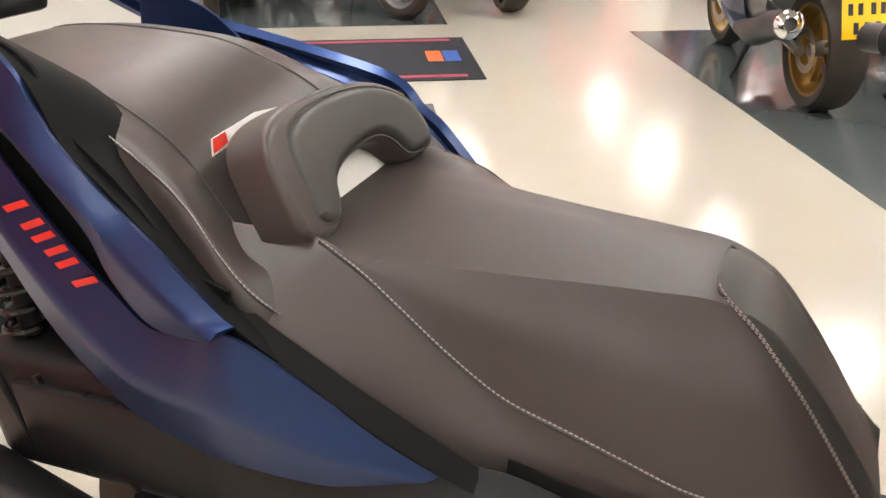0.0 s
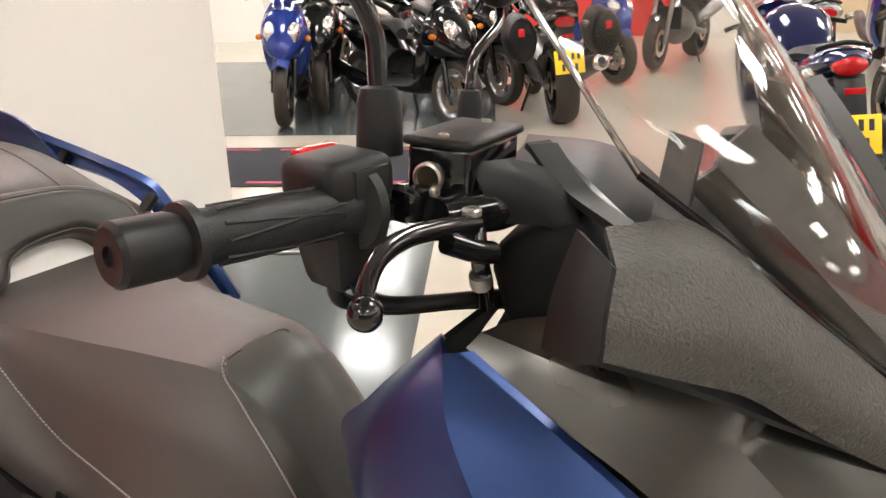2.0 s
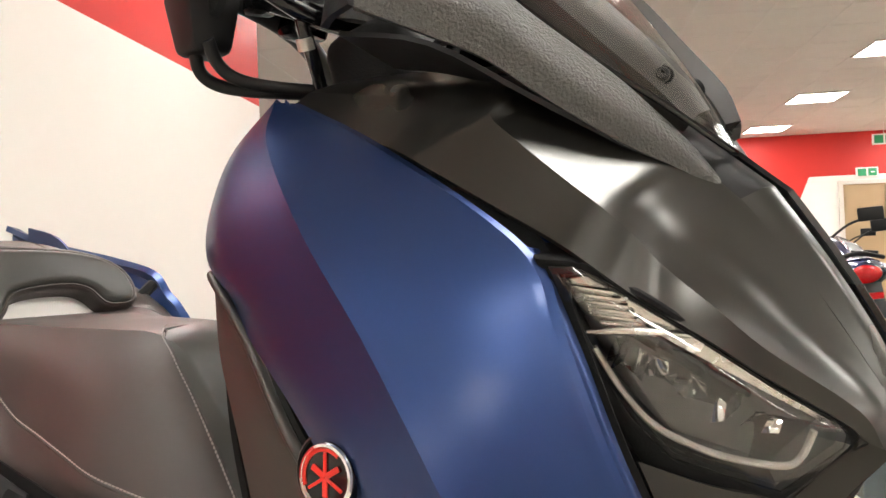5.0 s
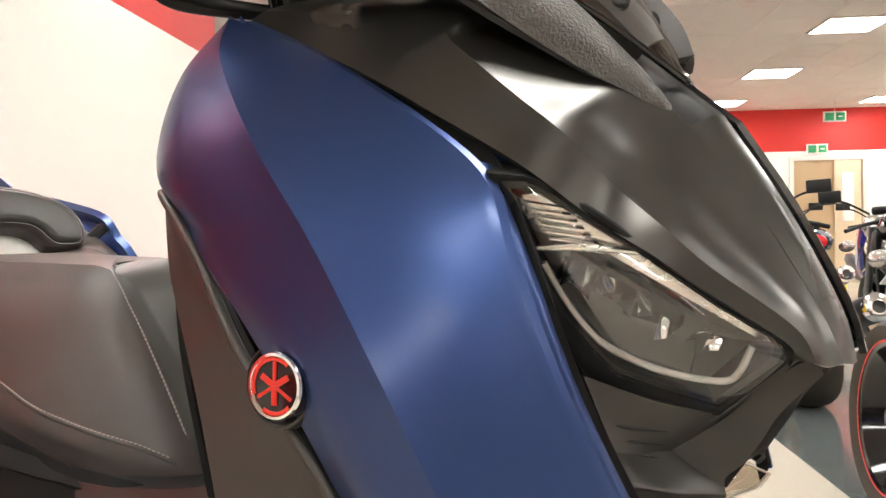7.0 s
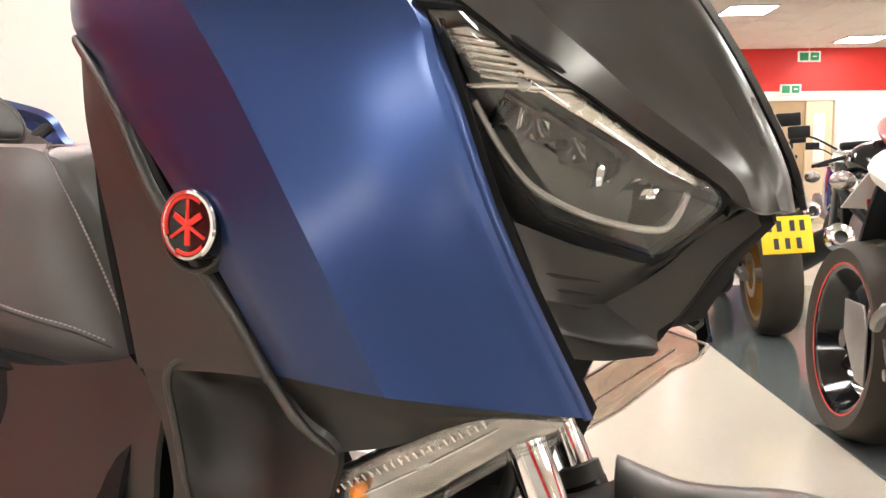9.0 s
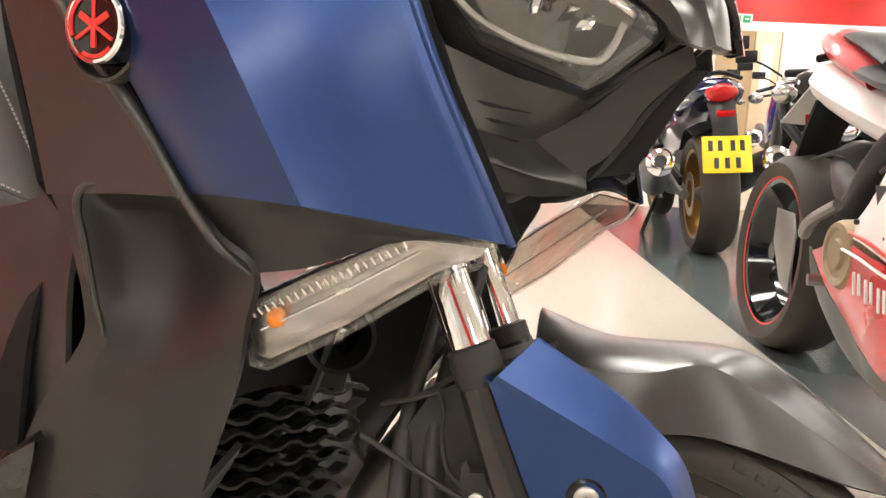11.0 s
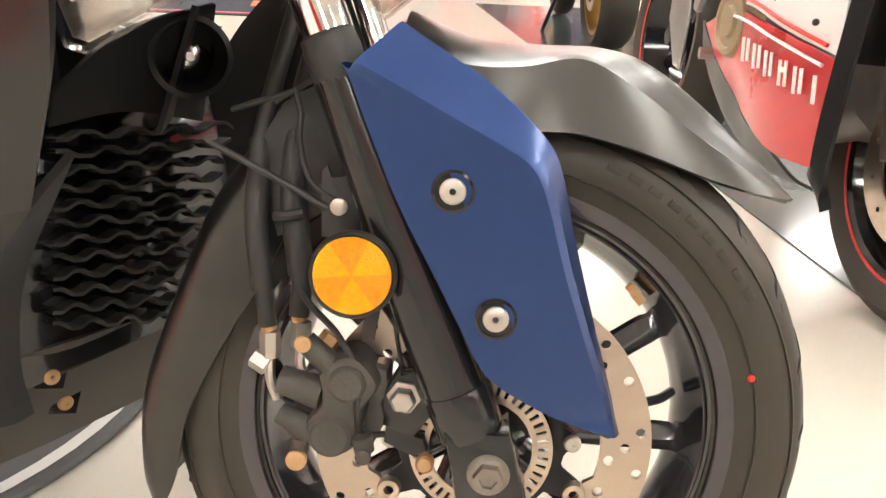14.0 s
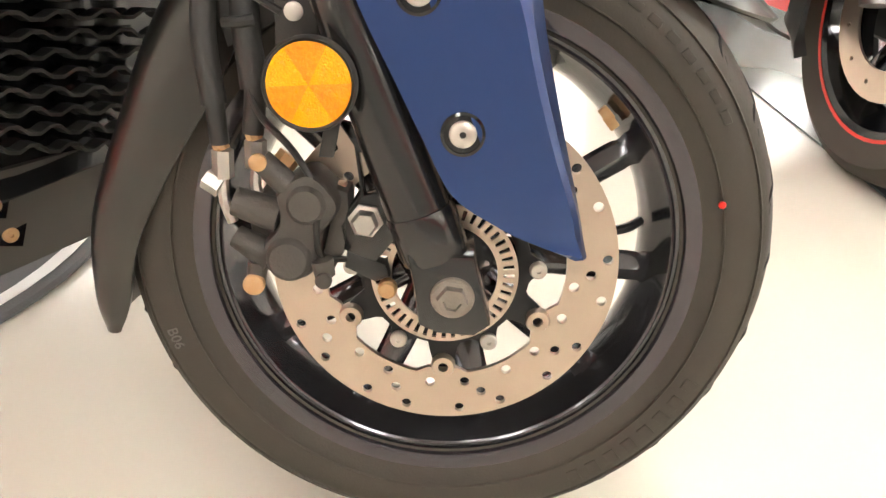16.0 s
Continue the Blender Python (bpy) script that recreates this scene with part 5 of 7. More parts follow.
# ---- seat, tail, handlebar and lower body ----
def seat_row(x, zc, zs, zb, hs=.14, hb=.185, mid=.035, ridge=.26, far=0.0):
    """One cross-section of a seat: base, side, seam, shoulder, ridge, crown and back down the other side."""
    r = ridge * hs
    near_side = [(mid - hb, zb), (mid - (hs * .35 + hb * .65), zs * .4 + zb * .6), (mid - hs, zs), (mid - hs * .55 - r * .45, zc - (zc - zs) * .40), (mid - r, zc - (zc - zs) * .03 - .001)]
    far_side = [(mid + hs * .30, zc - (zc - zs - far) * .02), (mid + hs * .62, zc - (zc - zs - far) * .16), (mid + hs, zs + far), (mid + (hs * .35 + hb * .65), (zs + far) * .4 + zb * .6), (mid + hb, zb)]
    return [(x, y, z) for y, z in near_side + [(mid, zc)] + far_side]


SEAT_MID, SEAT_FAR = .075, .03
SEAT = [(-1.47, .872, .895, .835, .185, .262, .95), (-1.40, .872, .893, .822, .180, .266, .95), (-1.34, .872, .890, .800, .175, .262, .95), (-1.283, .873, .862, .765, .180, .252, .92), (-1.242, .874, .831, .738, .180, .240, .82), (-1.18, .874, .781, .70, .178, .226, .76), (-1.118, .872, .741, .67, .176, .212, .68),
        (-1.049, .870, .720, .65, .175, .199, .58), (-.986, .868, .701, .632, .174, .188, .50), (-.925, .864, .680, .62, .170, .176, .43), (-.872, .840, .664, .61, .156, .164, .42), (-.824, .788, .652, .60, .142, .150, .42), (-.780, .728, .640, .592, .122, .132, .42), (-.738, .664, .622, .585, .10, .11, .42), (-.716, .626, .610, .58, .08, .09, .42)]


def seat_far(x):
    return SEAT_FAR * float(np.interp(x, [-1.33, -1.12], [-.5, 1]))


seat_rows = [seat_row(*q[:6], SEAT_MID, q[6], seat_far(q[0])) for q in SEAT]
seat = part("rider_seat", sheet(seat_rows, 6, 0.0, (4,)), VINYL, scooter, "dark brown-grey stitched vinyl rider seat", 14)


# smooth nose patch: the front of the seat's own surface, a hair proud
nose = sheet(seat_rows, 12, 0.0, (4,))


def patch_half(x):
    return float(np.interp(x, [-.929, -.926, -.915, -.90, -.866, -.78, -.70], [0, .046, .060, .070, .075, .077, .08]))


nose.normal_update()
for f in [f for f in nose.faces if abs(f.calc_center_median().y - SEAT_MID) > patch_half(f.calc_center_median().x) or f.calc_center_median().x < -.929]:
    nose.faces.remove(f)
for v in [v for v in nose.verts if not v.link_faces]:
    nose.verts.remove(v)
for v in nose.verts:
    v.co += Vector((.0010, 0, .0012))
part("seat_nose", nose, VINYL2, seat, "smooth dark vinyl nose patch")


def seat_z(x, y):
    """Height of the seat's top at a place."""
    q = [float(np.interp(x, [s[0] for s in SEAT], [s[k] for s in SEAT])) for k in range(1, 7)]
    r = seat_row(x, *q[:5], SEAT_MID, q[5], seat_far(x))
    return float(np.interp(y, [p[1] for p in r], [p[2] for p in r]))


patch_rows = [[(x, SEAT_MID - patch_half(x), seat_z(x, SEAT_MID - patch_half(x)) + .0020), (x, SEAT_MID + patch_half(x), seat_z(x, SEAT_MID + patch_half(x)) + .0020)] for x in (-.926, -.915, -.90, -.88, -.86, -.835, -.81, -.785, -.76, -.74)]


def stitches(line, name, gap=.0062, length=.0042, rad=.0011, offset=.0012, twin=0.0):
    path = [Vector(p) for p in spline(line, 40)]
    acc, bm, last = 0.0, bmesh.new(), path[0]
    cum = [0.0]
    for a, b in zip(path, path[1:]):
        cum.append(cum[-1] + (b - a).length)
    n = int(cum[-1] / gap)
    xs = [np.interp([k * gap, k * gap + length], cum, [p[i] for p in path]) for k in range(n) for i in range(3)]
    for k in range(n):
        a = Vector((xs[3 * k][0], xs[3 * k + 1][0], xs[3 * k + 2][0]))
        b = Vector((xs[3 * k][1], xs[3 * k + 1][1], xs[3 * k + 2][1]))
        for s in ((0,) if not twin else (-twin / 2, twin / 2)):
            o = Vector((0, -s * .5, s * .85 + offset))
            tube([a + o, b + o + Vector((0, 0, .0004))], rad, 4, 1, bm=bm, caps=False)
    return tagged(part(name, bm, THREAD, seat, "pale stitching along the seams"), kind="stuff")


near = [(s[0], SEAT_MID - s[4], s[2]) for s in SEAT[2:-1]]
stitches([(x, y - .001, z + .0005) for x, y, z in near], "stitching", twin=.010)
part("seat_piping", tube([(x, y - .0005, z + .0003) for x, y, z in near], .0022, 6, 6), VINYL2, seat)
far_line = [(s[0], SEAT_MID + s[4], s[2] + seat_far(s[0])) for s in SEAT[2:-1]]
part("seat_piping", tube(far_line, .0022, 6, 6), VINYL2, seat)
stitches([(x, y - .004, z + .001) for x, y, z in [r[0] for r in patch_rows]], "stitching", twin=.006)
part("seat_piping", tube([(x, y, z) for x, y, z in [r[0] for r in patch_rows[::-1]]] + [r[-1] for r in patch_rows], .0018, 6, 4), VINYL, seat)

# backrest: a cushion with a cut-out below
BR = frame_from((-1.388, .078, .884), (1, 0, .5), (0, 1, 0)) @ Matrix.Diagonal((1.10, 1, 1, 1))
out = [(-.178, .004), (-.176, .060), (-.166, .100), (-.130, .122), (-.060, .130), (.045, .122), (.105, .100), (.142, .062), (.152, .018), (.143, -.010), (.118, -.016), (.090, -.008), (.072, .022), (.045, .036), (-.012, .034), (-.052, .020), (-.066, -.004), (-.086, -.024), (-.130, -.026), (-.165, -.014)]
inner_pad = [(-.134, .004), (-.132, .058), (-.122, .092), (-.100, .108), (-.042, .118), (.045, .112), (.100, .092), (.134, .058), (.144, .018), (.137, -.006), (.118, -.010), (.094, -.002), (.076, .028), (.047, .042), (-.014, .040), (-.056, .026), (-.071, .002), (-.086, -.015), (-.106, -.016), (-.125, -.008)]


def cushion(outline, m, depth, rise, inset=.018, steps=5, bow=0.0, n=4):
    """A stuffed pad: rounded front over this outline, flat back; bow bends its ends forward."""
    ol = [tuple(p[:2]) for p in spline([(*p, 0) for p in outline + outline[:1]], n)][:-1]
    N = len(ol)
    arr = np.array(ol)
    tang = np.roll(arr, -1, 0) - np.roll(arr, 1, 0)
    nrm = np.stack([tang[:, 1], -tang[:, 0]], 1)
    nrm /= np.linalg.norm(nrm, axis=1, keepdims=True)
    area = 0.5 * np.sum(arr[:, 0] * np.roll(arr[:, 1], -1) - np.roll(arr[:, 0], -1) * arr[:, 1])
    inward = -nrm if area > 0 else nrm
    bm = bmesh.new()
    rings = []
    for k in range(steps + 1):
        t = k / steps * math.pi / 2
        pts = arr + inward * inset * (1 - math.cos(t))
        h = rise * math.sin(t)
        rings.append([bm.verts.new(m @ Vector((p[0], p[1], h + bow * p[0] ** 2))) for p in pts])
    back = [bm.verts.new(m @ Vector((p[0], p[1], -depth + bow * p[0] ** 2))) for p in arr]
    rings.insert(0, back)
    for a, b in zip(rings, rings[1:]):
        for i in range(N):
            j = (i + 1) % N
            bm.faces.new((a[i], a[j], b[j], b[i]))
    for ring in (rings[-1], back):
        es = [bm.edges.get((ring[i], ring[(i + 1) % N])) for i in range(N)]
        bmesh.ops.triangle_fill(bm, edges=es, use_beauty=True)
    return bm


back = part("backrest", cushion(out, BR, .05, .014, .012, 5, 1.15), VINYL, scooter, "padded lumbar backrest with a cut-out below")
pad = inner_pad
part("backrest_pad", cushion(pad, BR @ Matrix.Translation((0, 0, .008)), .004, .014, .014, 5, 1.15), VINYL2, back, "smooth green-grey backrest pad")
part("backrest_piping", tube([BR @ Vector((x, y, .013 + 1.15 * x * x)) for x, y in pad + pad[:1]], .0020, 6, 3), VINYL, back)
card = thing("price_card", (-1.385, .05, .86), "white card with a red edge propped behind the backrest", "price card")
part("card_sheet", plate([(-.10, -.015), (-.10, .085), (.10, .085), (.10, -.015)], .002, BR @ Matrix.Translation((0, .0, -.016)) @ Matrix.Rotation(radians(-14), 4, "X")), WHITEP, card)
part("card_top", plate([(-.150, .112), (-.140, .130), (-.06, .136), (.0, .126)], .002, BR @ Matrix.Translation((0, 0, -.048))), WHITEP, card)
part("card_stripe", plate([(-.148, .114), (-.139, .1295), (-.118, .131), (-.122, .118)], .001, BR @ Matrix.Translation((0, 0, -.0465))), REDDEC, card, "red printed corner")

# passenger seat
PS = [(-1.335, .82, .800, .760, .222, .235), (-1.375, .868, .850, .790, .250, .270), (-1.42, .862, .886, .815, .243, .268), (-1.47, .905, .921, .835, .224, .255), (-1.535, .972, .950, .86, .204, .240), (-1.65, 1.018, .995, .90, .184, .222), (-1.75, 1.028, 1.012, .93, .166, .20), (-1.86, 1.030, 1.018, .95, .140, .17), (-1.94, 1.022, 1.010, .96, .108, .13), (-1.98, .995, .988, .965, .08, .095)]
ps_rows = [seat_row(*q, SEAT_MID, .5) for q in PS]
pseat = part("passenger_seat", sheet(ps_rows, 6, 0.0), VINYL, scooter, "dark vinyl passenger seat with stitched sides")
bm_line = [(r[2][0], r[2][1] - .0005, r[2][2] + .0005) for r in ps_rows]
part("seat_piping", tube(bm_line, .0022, 6, 6), VINYL2, pseat)
stitches([(x, y - .002, z + .001) for x, y, z in bm_line], "stitching", twin=.010)
for s in (3, 7):
    part("seat_piping", tube([(r[s][0], r[s][1], r[s][2] + .0005) for r in ps_rows[2:]], .0018, 6, 5), VINYL2, pseat)

# blue tail panels
tail_low = [
    [(-1.901, -0.153, 1.066), (-1.916, -0.166, 0.997), (-1.932, -0.147, 0.928)],
    [(-1.791, -0.171, 1.036), (-1.811, -0.184, 0.962), (-1.832, -0.165, 0.888)],
    [(-1.701, -0.183, 0.966), (-1.726, -0.198, 0.902), (-1.752, -0.177, 0.838)],
    [(-1.628, -0.192, 0.892), (-1.668, -0.205, 0.836), (-1.708, -0.182, 0.779)],
    [(-1.551, -0.201, 0.834), (-1.602, -0.213, 0.778), (-1.653, -0.189, 0.721)],
    [(-1.496, -0.207, 0.801), (-1.531, -0.221, 0.733), (-1.566, -0.199, 0.665)],
    [(-1.434, -0.215, 0.813), (-1.458, -0.230, 0.732), (-1.483, -0.209, 0.651)],
    [(-1.367, -0.223, 0.830), (-1.376, -0.240, 0.743), (-1.385, -0.221, 0.656)],
    [(-1.266, -0.200, 0.758), (-1.269, -0.216, 0.705), (-1.271, -0.203, 0.652)],
    [(-1.140, -0.171, 0.673), (-1.142, -0.173, 0.669), (-1.145, -0.171, 0.664)],
]
panel("tail_panel", tail_low, BLUE, "matt blue tail panel with a red plain decal", 6, .005, (1,))
tail_up = [
    [(-1.905, -0.134, 1.131), (-1.928, -0.148, 1.058), (-1.932, -0.135, 1.032)],
    [(-1.775, -0.166, 1.141), (-1.798, -0.180, 1.068), (-1.802, -0.167, 1.042)],
    [(-1.655, -0.184, 1.081), (-1.678, -0.198, 1.023), (-1.685, -0.185, 1.006)],
    [(-1.618, -0.189, 1.033), (-1.632, -0.203, 0.993), (-1.639, -0.190, 0.972)],
    [(-1.594, -0.192, 0.997), (-1.604, -0.207, 0.966), (-1.610, -0.194, 0.948)],
    [(-1.537, -0.199, 0.951), (-1.543, -0.214, 0.930), (-1.564, -0.199, 0.901)],
    [(-1.475, -0.206, 0.911), (-1.506, -0.218, 0.890), (-1.541, -0.202, 0.855)],
    [(-1.423, -0.212, 0.873), (-1.450, -0.225, 0.858), (-1.500, -0.207, 0.816)],
    [(-1.391, -0.216, 0.851), (-1.417, -0.229, 0.839), (-1.464, -0.211, 0.809)],
    [(-1.372, -0.218, 0.838), (-1.386, -0.233, 0.832), (-1.425, -0.216, 0.815)],
]
panel("grab_panel", tail_up, BLUE, "matt blue upper tail strip", 6, .008, (1,), both=False)
tail_gap = [[(-1.913, -0.111, 1.132), (-1.975, -0.106, 0.975)], [(-1.663, -0.161, 1.082), (-1.725, -0.156, 0.905)], [(-1.624, -0.166, 1.036), (-1.680, -0.162, 0.863)], [(-1.599, -0.169, 1.000), (-1.651, -0.165, 0.833)], [(-1.540, -0.176, 0.961), (-1.589, -0.173, 0.786)], [(-1.497, -0.181, 0.925), (-1.534, -0.179, 0.751)], [(-1.450, -0.187, 0.878), (-1.464, -0.188, 0.753)], [(-1.392, -0.194, 0.865), (-1.405, -0.195, 0.770)]]
panel("tail_gap", tail_gap, MATTB, "", 4, .004, both=False)
# Black filler sheet in place of the shade between panel and seat.
tail_inner = [[(-1.906, -0.132, 1.128), (-1.896, -0.088, 1.108), (-1.886, -0.008, 1.048)], [(-1.656, -0.182, 1.078), (-1.646, -0.138, 1.058), (-1.636, -0.058, 0.998)], [(-1.594, -0.190, 0.995), (-1.584, -0.146, 0.975), (-1.574, -0.066, 0.915)], [(-1.522, -0.198, 0.944), (-1.512, -0.164, 0.924), (-1.502, -0.100, 0.864)], [(-1.451, -0.207, 0.891), (-1.441, -0.173, 0.871), (-1.431, -0.109, 0.811)], [(-1.372, -0.216, 0.834), (-1.362, -0.192, 0.822), (-1.352, -0.144, 0.774)], [(-1.268, -0.192, 0.754), (-1.258, -0.163, 0.734), (-1.248, -0.107, 0.674)], [(-1.140, -0.165, 0.670), (-1.130, -0.146, 0.658), (-1.120, -0.106, 0.610)]]
panel("tail_inner", tail_inner, MATTB, "black filler sheet for the shaded gap between tail panel and seat", 4, .004, both=False)
belt = [[(-1.42, -.165, .84), (-1.42, -.20, .815)], [(-1.34, -.175, .80), (-1.33, -.200, .78)], [(-1.22, -.165, .735), (-1.22, -.190, .715)], [(-1.08, -.145, .665), (-1.10, -.165, .655)], [(-.90, -.11, .625), (-.92, -.13, .61)], [(-.72, -.05, .58), (-.72, -.09, .575)]]
panel("seat_base", belt, MATTB, "black seat base edge, darkened like the shaded gap", 4, .02)
# the decal, slanted plain bars in red
tm = frame_from((-1.617, -0.214, 0.882), (.12, -1, .04), (0.673, -0.081, -0.735))
for x, kind in ((-0.055, 0), (-0.020, 1), (0.018, 1), (0.055, 0)):
    strokes = ((-.014, -.015, -.004, .015), (.004, -.015, .014, .015)) if kind else ((-.006, -.016, .006, .016),)
    for k, (x0, y0, x1, y1) in enumerate(strokes):
        part("decal_bar", plate([(x + x0 - .0042, y0), (x + x0 + .0042, y0), (x + x1 + .0042, y1), (x + x1 - .0042, y1)], .0012, tm @ Matrix.Translation((0, 0, .0006 * k)), 0), REDDEC, scooter)

# far grab rail
part("grab_rail", sheet([[(-2.060, 0.306, 1.068), (-2.052, 0.328, 1.062), (-2.044, 0.315, 1.056)], [(-1.913, 0.315, 1.026), (-1.917, 0.337, 1.015), (-1.921, 0.322, 1.004)], [(-1.755, 0.324, 0.998), (-1.754, 0.346, 0.979), (-1.753, 0.332, 0.960)], [(-1.607, 0.333, 0.971), (-1.600, 0.356, 0.954), (-1.593, 0.342, 0.938)], [(-1.471, 0.341, 0.941), (-1.480, 0.363, 0.916), (-1.488, 0.348, 0.891)], [(-1.425, 0.344, 0.898), (-1.438, 0.365, 0.880), (-1.452, 0.350, 0.862)], [(-1.389, 0.346, 0.870), (-1.404, 0.367, 0.854), (-1.420, 0.352, 0.839)], [(-1.334, 0.350, 0.807), (-1.355, 0.370, 0.799), (-1.376, 0.355, 0.791)], [(-1.279, 0.353, 0.738), (-1.302, 0.373, 0.739), (-1.324, 0.358, 0.741)]], 5, .014, (1,)), BLUE, scooter, "matt blue passenger grab rail")
for x, z in ((-1.72, .985), (-1.46, .93)):
    part("rail_foot", tube([(x, .34, z - .01), (x + .01, .30, z - .035), (x + .02, .24, z - .06)], .012, 8, 3), BLACK, scooter)
part("rear_rack", block((.20, .16, .035), Matrix.Translation((-2.06, .08, 1.06)), .012), BLACK, scooter, "black tail rack")
part("tail_lamp", block((.03, .20, .05), Matrix.Translation((-2.08, .07, .95)), .012), REDL, scooter, "red tail lamp")

# handlebar
bar_a, bar_b = Vector((-.543, -.366, 1.203)), Vector((-.520, -.205, 1.189))
bd = (bar_b - bar_a).normalized()
GR = frame_from(bar_a, bd, (1, 0, 0))
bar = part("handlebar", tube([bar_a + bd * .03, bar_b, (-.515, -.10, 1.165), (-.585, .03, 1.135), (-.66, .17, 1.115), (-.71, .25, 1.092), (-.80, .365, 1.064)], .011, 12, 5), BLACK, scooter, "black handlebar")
grip = part("grip", lathe([(.0165, .040), (.0225, .041), (.0228, .047), (.0175, .050), (.0165, .06), (.0172, .10), (.0165, .15), (.019, .165), (.029, .168), (.030, .175), (.012, .178)], GR, 32), GRIPR, bar, "ribbed black rubber grip")
part("bar_end", lathe([(0, .003), (.006, .003), (.006, .0), (.0155, .0), (.0185, .003), (.0185, .034), (.0165, .040), (.016, .044)], GR, 32), BLACK, bar, "black bar end weight")
for k in range(10):
    a = 2 * math.pi * k / 10
    pts = [GR @ Vector((.0172 * math.cos(a + q * .12 * (1 if k % 2 else -1)), .0172 * math.sin(a + q * .12 * (1 if k % 2 else -1)), .062 + q * .022)) for q in range(5)]
    part("grip_rib", tube(pts, .0011, 5, 3), GRIPR, grip)
for k in range(36):
    a = k * 2.4
    part("grip_dimple", ball(GR @ Vector((.0168 * math.cos(a), .0168 * math.sin(a), .148 + .0006 * k)), .0011, segs=6), GRIPR, grip)


def taper(bm, z0, z1, k, c):
    """Narrows a piece towards its lower end."""
    for v in bm.verts:
        q = 1 - (1 - k) * min(1, max(0, (z0 - v.co.z) / (z0 - z1)))
        v.co.x = c[0] + (v.co.x - c[0]) * q
        v.co.y = c[1] + (v.co.y - c[1]) * q
    return bm


HS = frame_from((-.533, -.196, 1.204), (0, 0, 1), bd)
sw = part("switch_housing", block((.060, .058, .034), HS @ Matrix.Translation((0, 0, .002)), .011, segs=3), BLACK, bar, "black switch housing")
part("switch_lower", taper(block((.056, .054, .058), HS @ Matrix.Translation((0, 0, -.045)), .008, segs=2), 1.185, 1.127, .66, (-.536, -.194)), BLACK, sw)
part("switch_face", block((.030, .004, .020), HS @ Matrix.Translation((.004, -.0285, .003)), .0015), GRIPR, sw)
part("switch_seam", block((.061, .059, .002), HS @ Matrix.Translation((0, 0, -.0155)), 0), GLOSSB, sw)
part("stop_switch", block((.034, .016, .012), HS @ Matrix.Translation((.004, .026, .014)), .004), REDL, sw, "red stop switch")
part("starter_button", block((.012, .006, .008), HS @ Matrix.Translation((.0, .030, -.03)), .002), GRIPR, sw)
# reservoir
RES = frame_from((-.492, -.101, 1.1995), (.03, .05, 1), (-.10, .99, 0))
res = part("brake_reservoir", block((.086, .050, .042), RES, .005, segs=3), GLOSSB, bar, "black brake fluid reservoir with a sight glass")
part("reservoir_lid", block((.094, .055, .007), RES @ Matrix.Translation((0, 0, .0225)), .003, segs=3), BLACK, res)
for k in (-.036, .036):
    hexbolt(RES @ Matrix.Translation((k, 0, .026)), .004, .002, ZINC, res, "lid_screw")
sg = frame_from((-.494, -.1445, 1.199), (.10, -.99, .03))
part("sight_glass", lathe([(0, .002), (.0085, .002)], sg, 24), material("sight_glass_amber", (.06, .05, .028), .15, .2, (.03, .026, .015), 90, .8), res, "amber sight glass")
part("sight_ring", lathe([(.0085, .002), (.0095, .0045), (.0115, .0035), (.0115, -.004)], sg, 24), ZINC, res)
part("reservoir_neck", block((.040, .036, .03), RES @ Matrix.Translation((-.01, .0, -.033)), .008), GLOSSB, res)
part("bar_clamp", block((.026, .034, .034), frame_from((-.505, -.155, 1.182), bd, (0, 0, 1)), .008), GLOSSB, bar, "black lever clamp")
for z in (-.011, .011):
    hexbolt(frame_from((-.484, -.155, 1.182 + z), (1, -.1, 0)), .004, .004, ZINC, bar, "clamp_bolt")
part("master_cylinder", tube([(-.475, -.165, 1.178), (-.462, -.11, 1.172), (-.455, -.06, 1.168)], [.014, .017, .014], 14, 4), GLOSSB, bar)
lever = part("brake_lever", tube([(-.427, -.303, 1.174), (-.436, -.290, 1.181), (-.448, -.262, 1.187), (-.455, -.225, 1.186), (-.455, -.185, 1.180), (-.455, -.150, 1.172)], [.0055, .0055, .0062, .0066, .0072, .0085], 12, 6), GLOSSB, bar, "black brake lever with a ball end")
part("lever_ball", ball((-.426, -.304, 1.174), .0098), GLOSSB, lever)
part("lever_adjuster", tube([(-.452, -.188, 1.172), (-.444, -.165, 1.160), (-.440, -.150, 1.155)], .008, 10, 3), GLOSSB, lever)
hexbolt(frame_from((-.455, -.152, 1.180), (0, 0, 1)), .007, .005, ZINC, lever)
# mirror stem
mir = part("mirror_stem", tube([(-.547, -.130, 1.215), (-.549, -.127, 1.26), (-.552, -.128, 1.30), (-.566, -.145, 1.335), (-.60, -.19, 1.375), (-.62, -.23, 1.41)], .0075, 12, 5), GLOSSB, bar, "black mirror stem")
part("mirror_boot", lathe([(.0175, -.006), (.0168, .03), (.0135, .042), (.008, .044)], frame_from((-.547, -.131, 1.213), (-.03, .08, 1)), 24), BLACK, mir, "rubber boot")
part("mirror_head", block((.05, .17, .10), Matrix.Translation((-.63, -.29, 1.43)) @ Matrix.Rotation(.2, 4, "Z"), .022, segs=3), BLACK, mir, "black mirror head")
mir2 = part("mirror_stem", tube([(-.680, .213, 1.180), (-.681, .217, 1.205), (-.690, .245, 1.232), (-.712, .335, 1.256), (-.735, .38, 1.275)], .0062, 12, 5), GLOSSB, bar, "black mirror stem")
part("mirror_boot", lathe([(.0165, -.03), (.0155, .012), (.0115, .026), (.008, .028)], frame_from((-.679, .211, 1.168), (-.02, .08, 1)), 24), BLACK, mir2, "rubber boot")
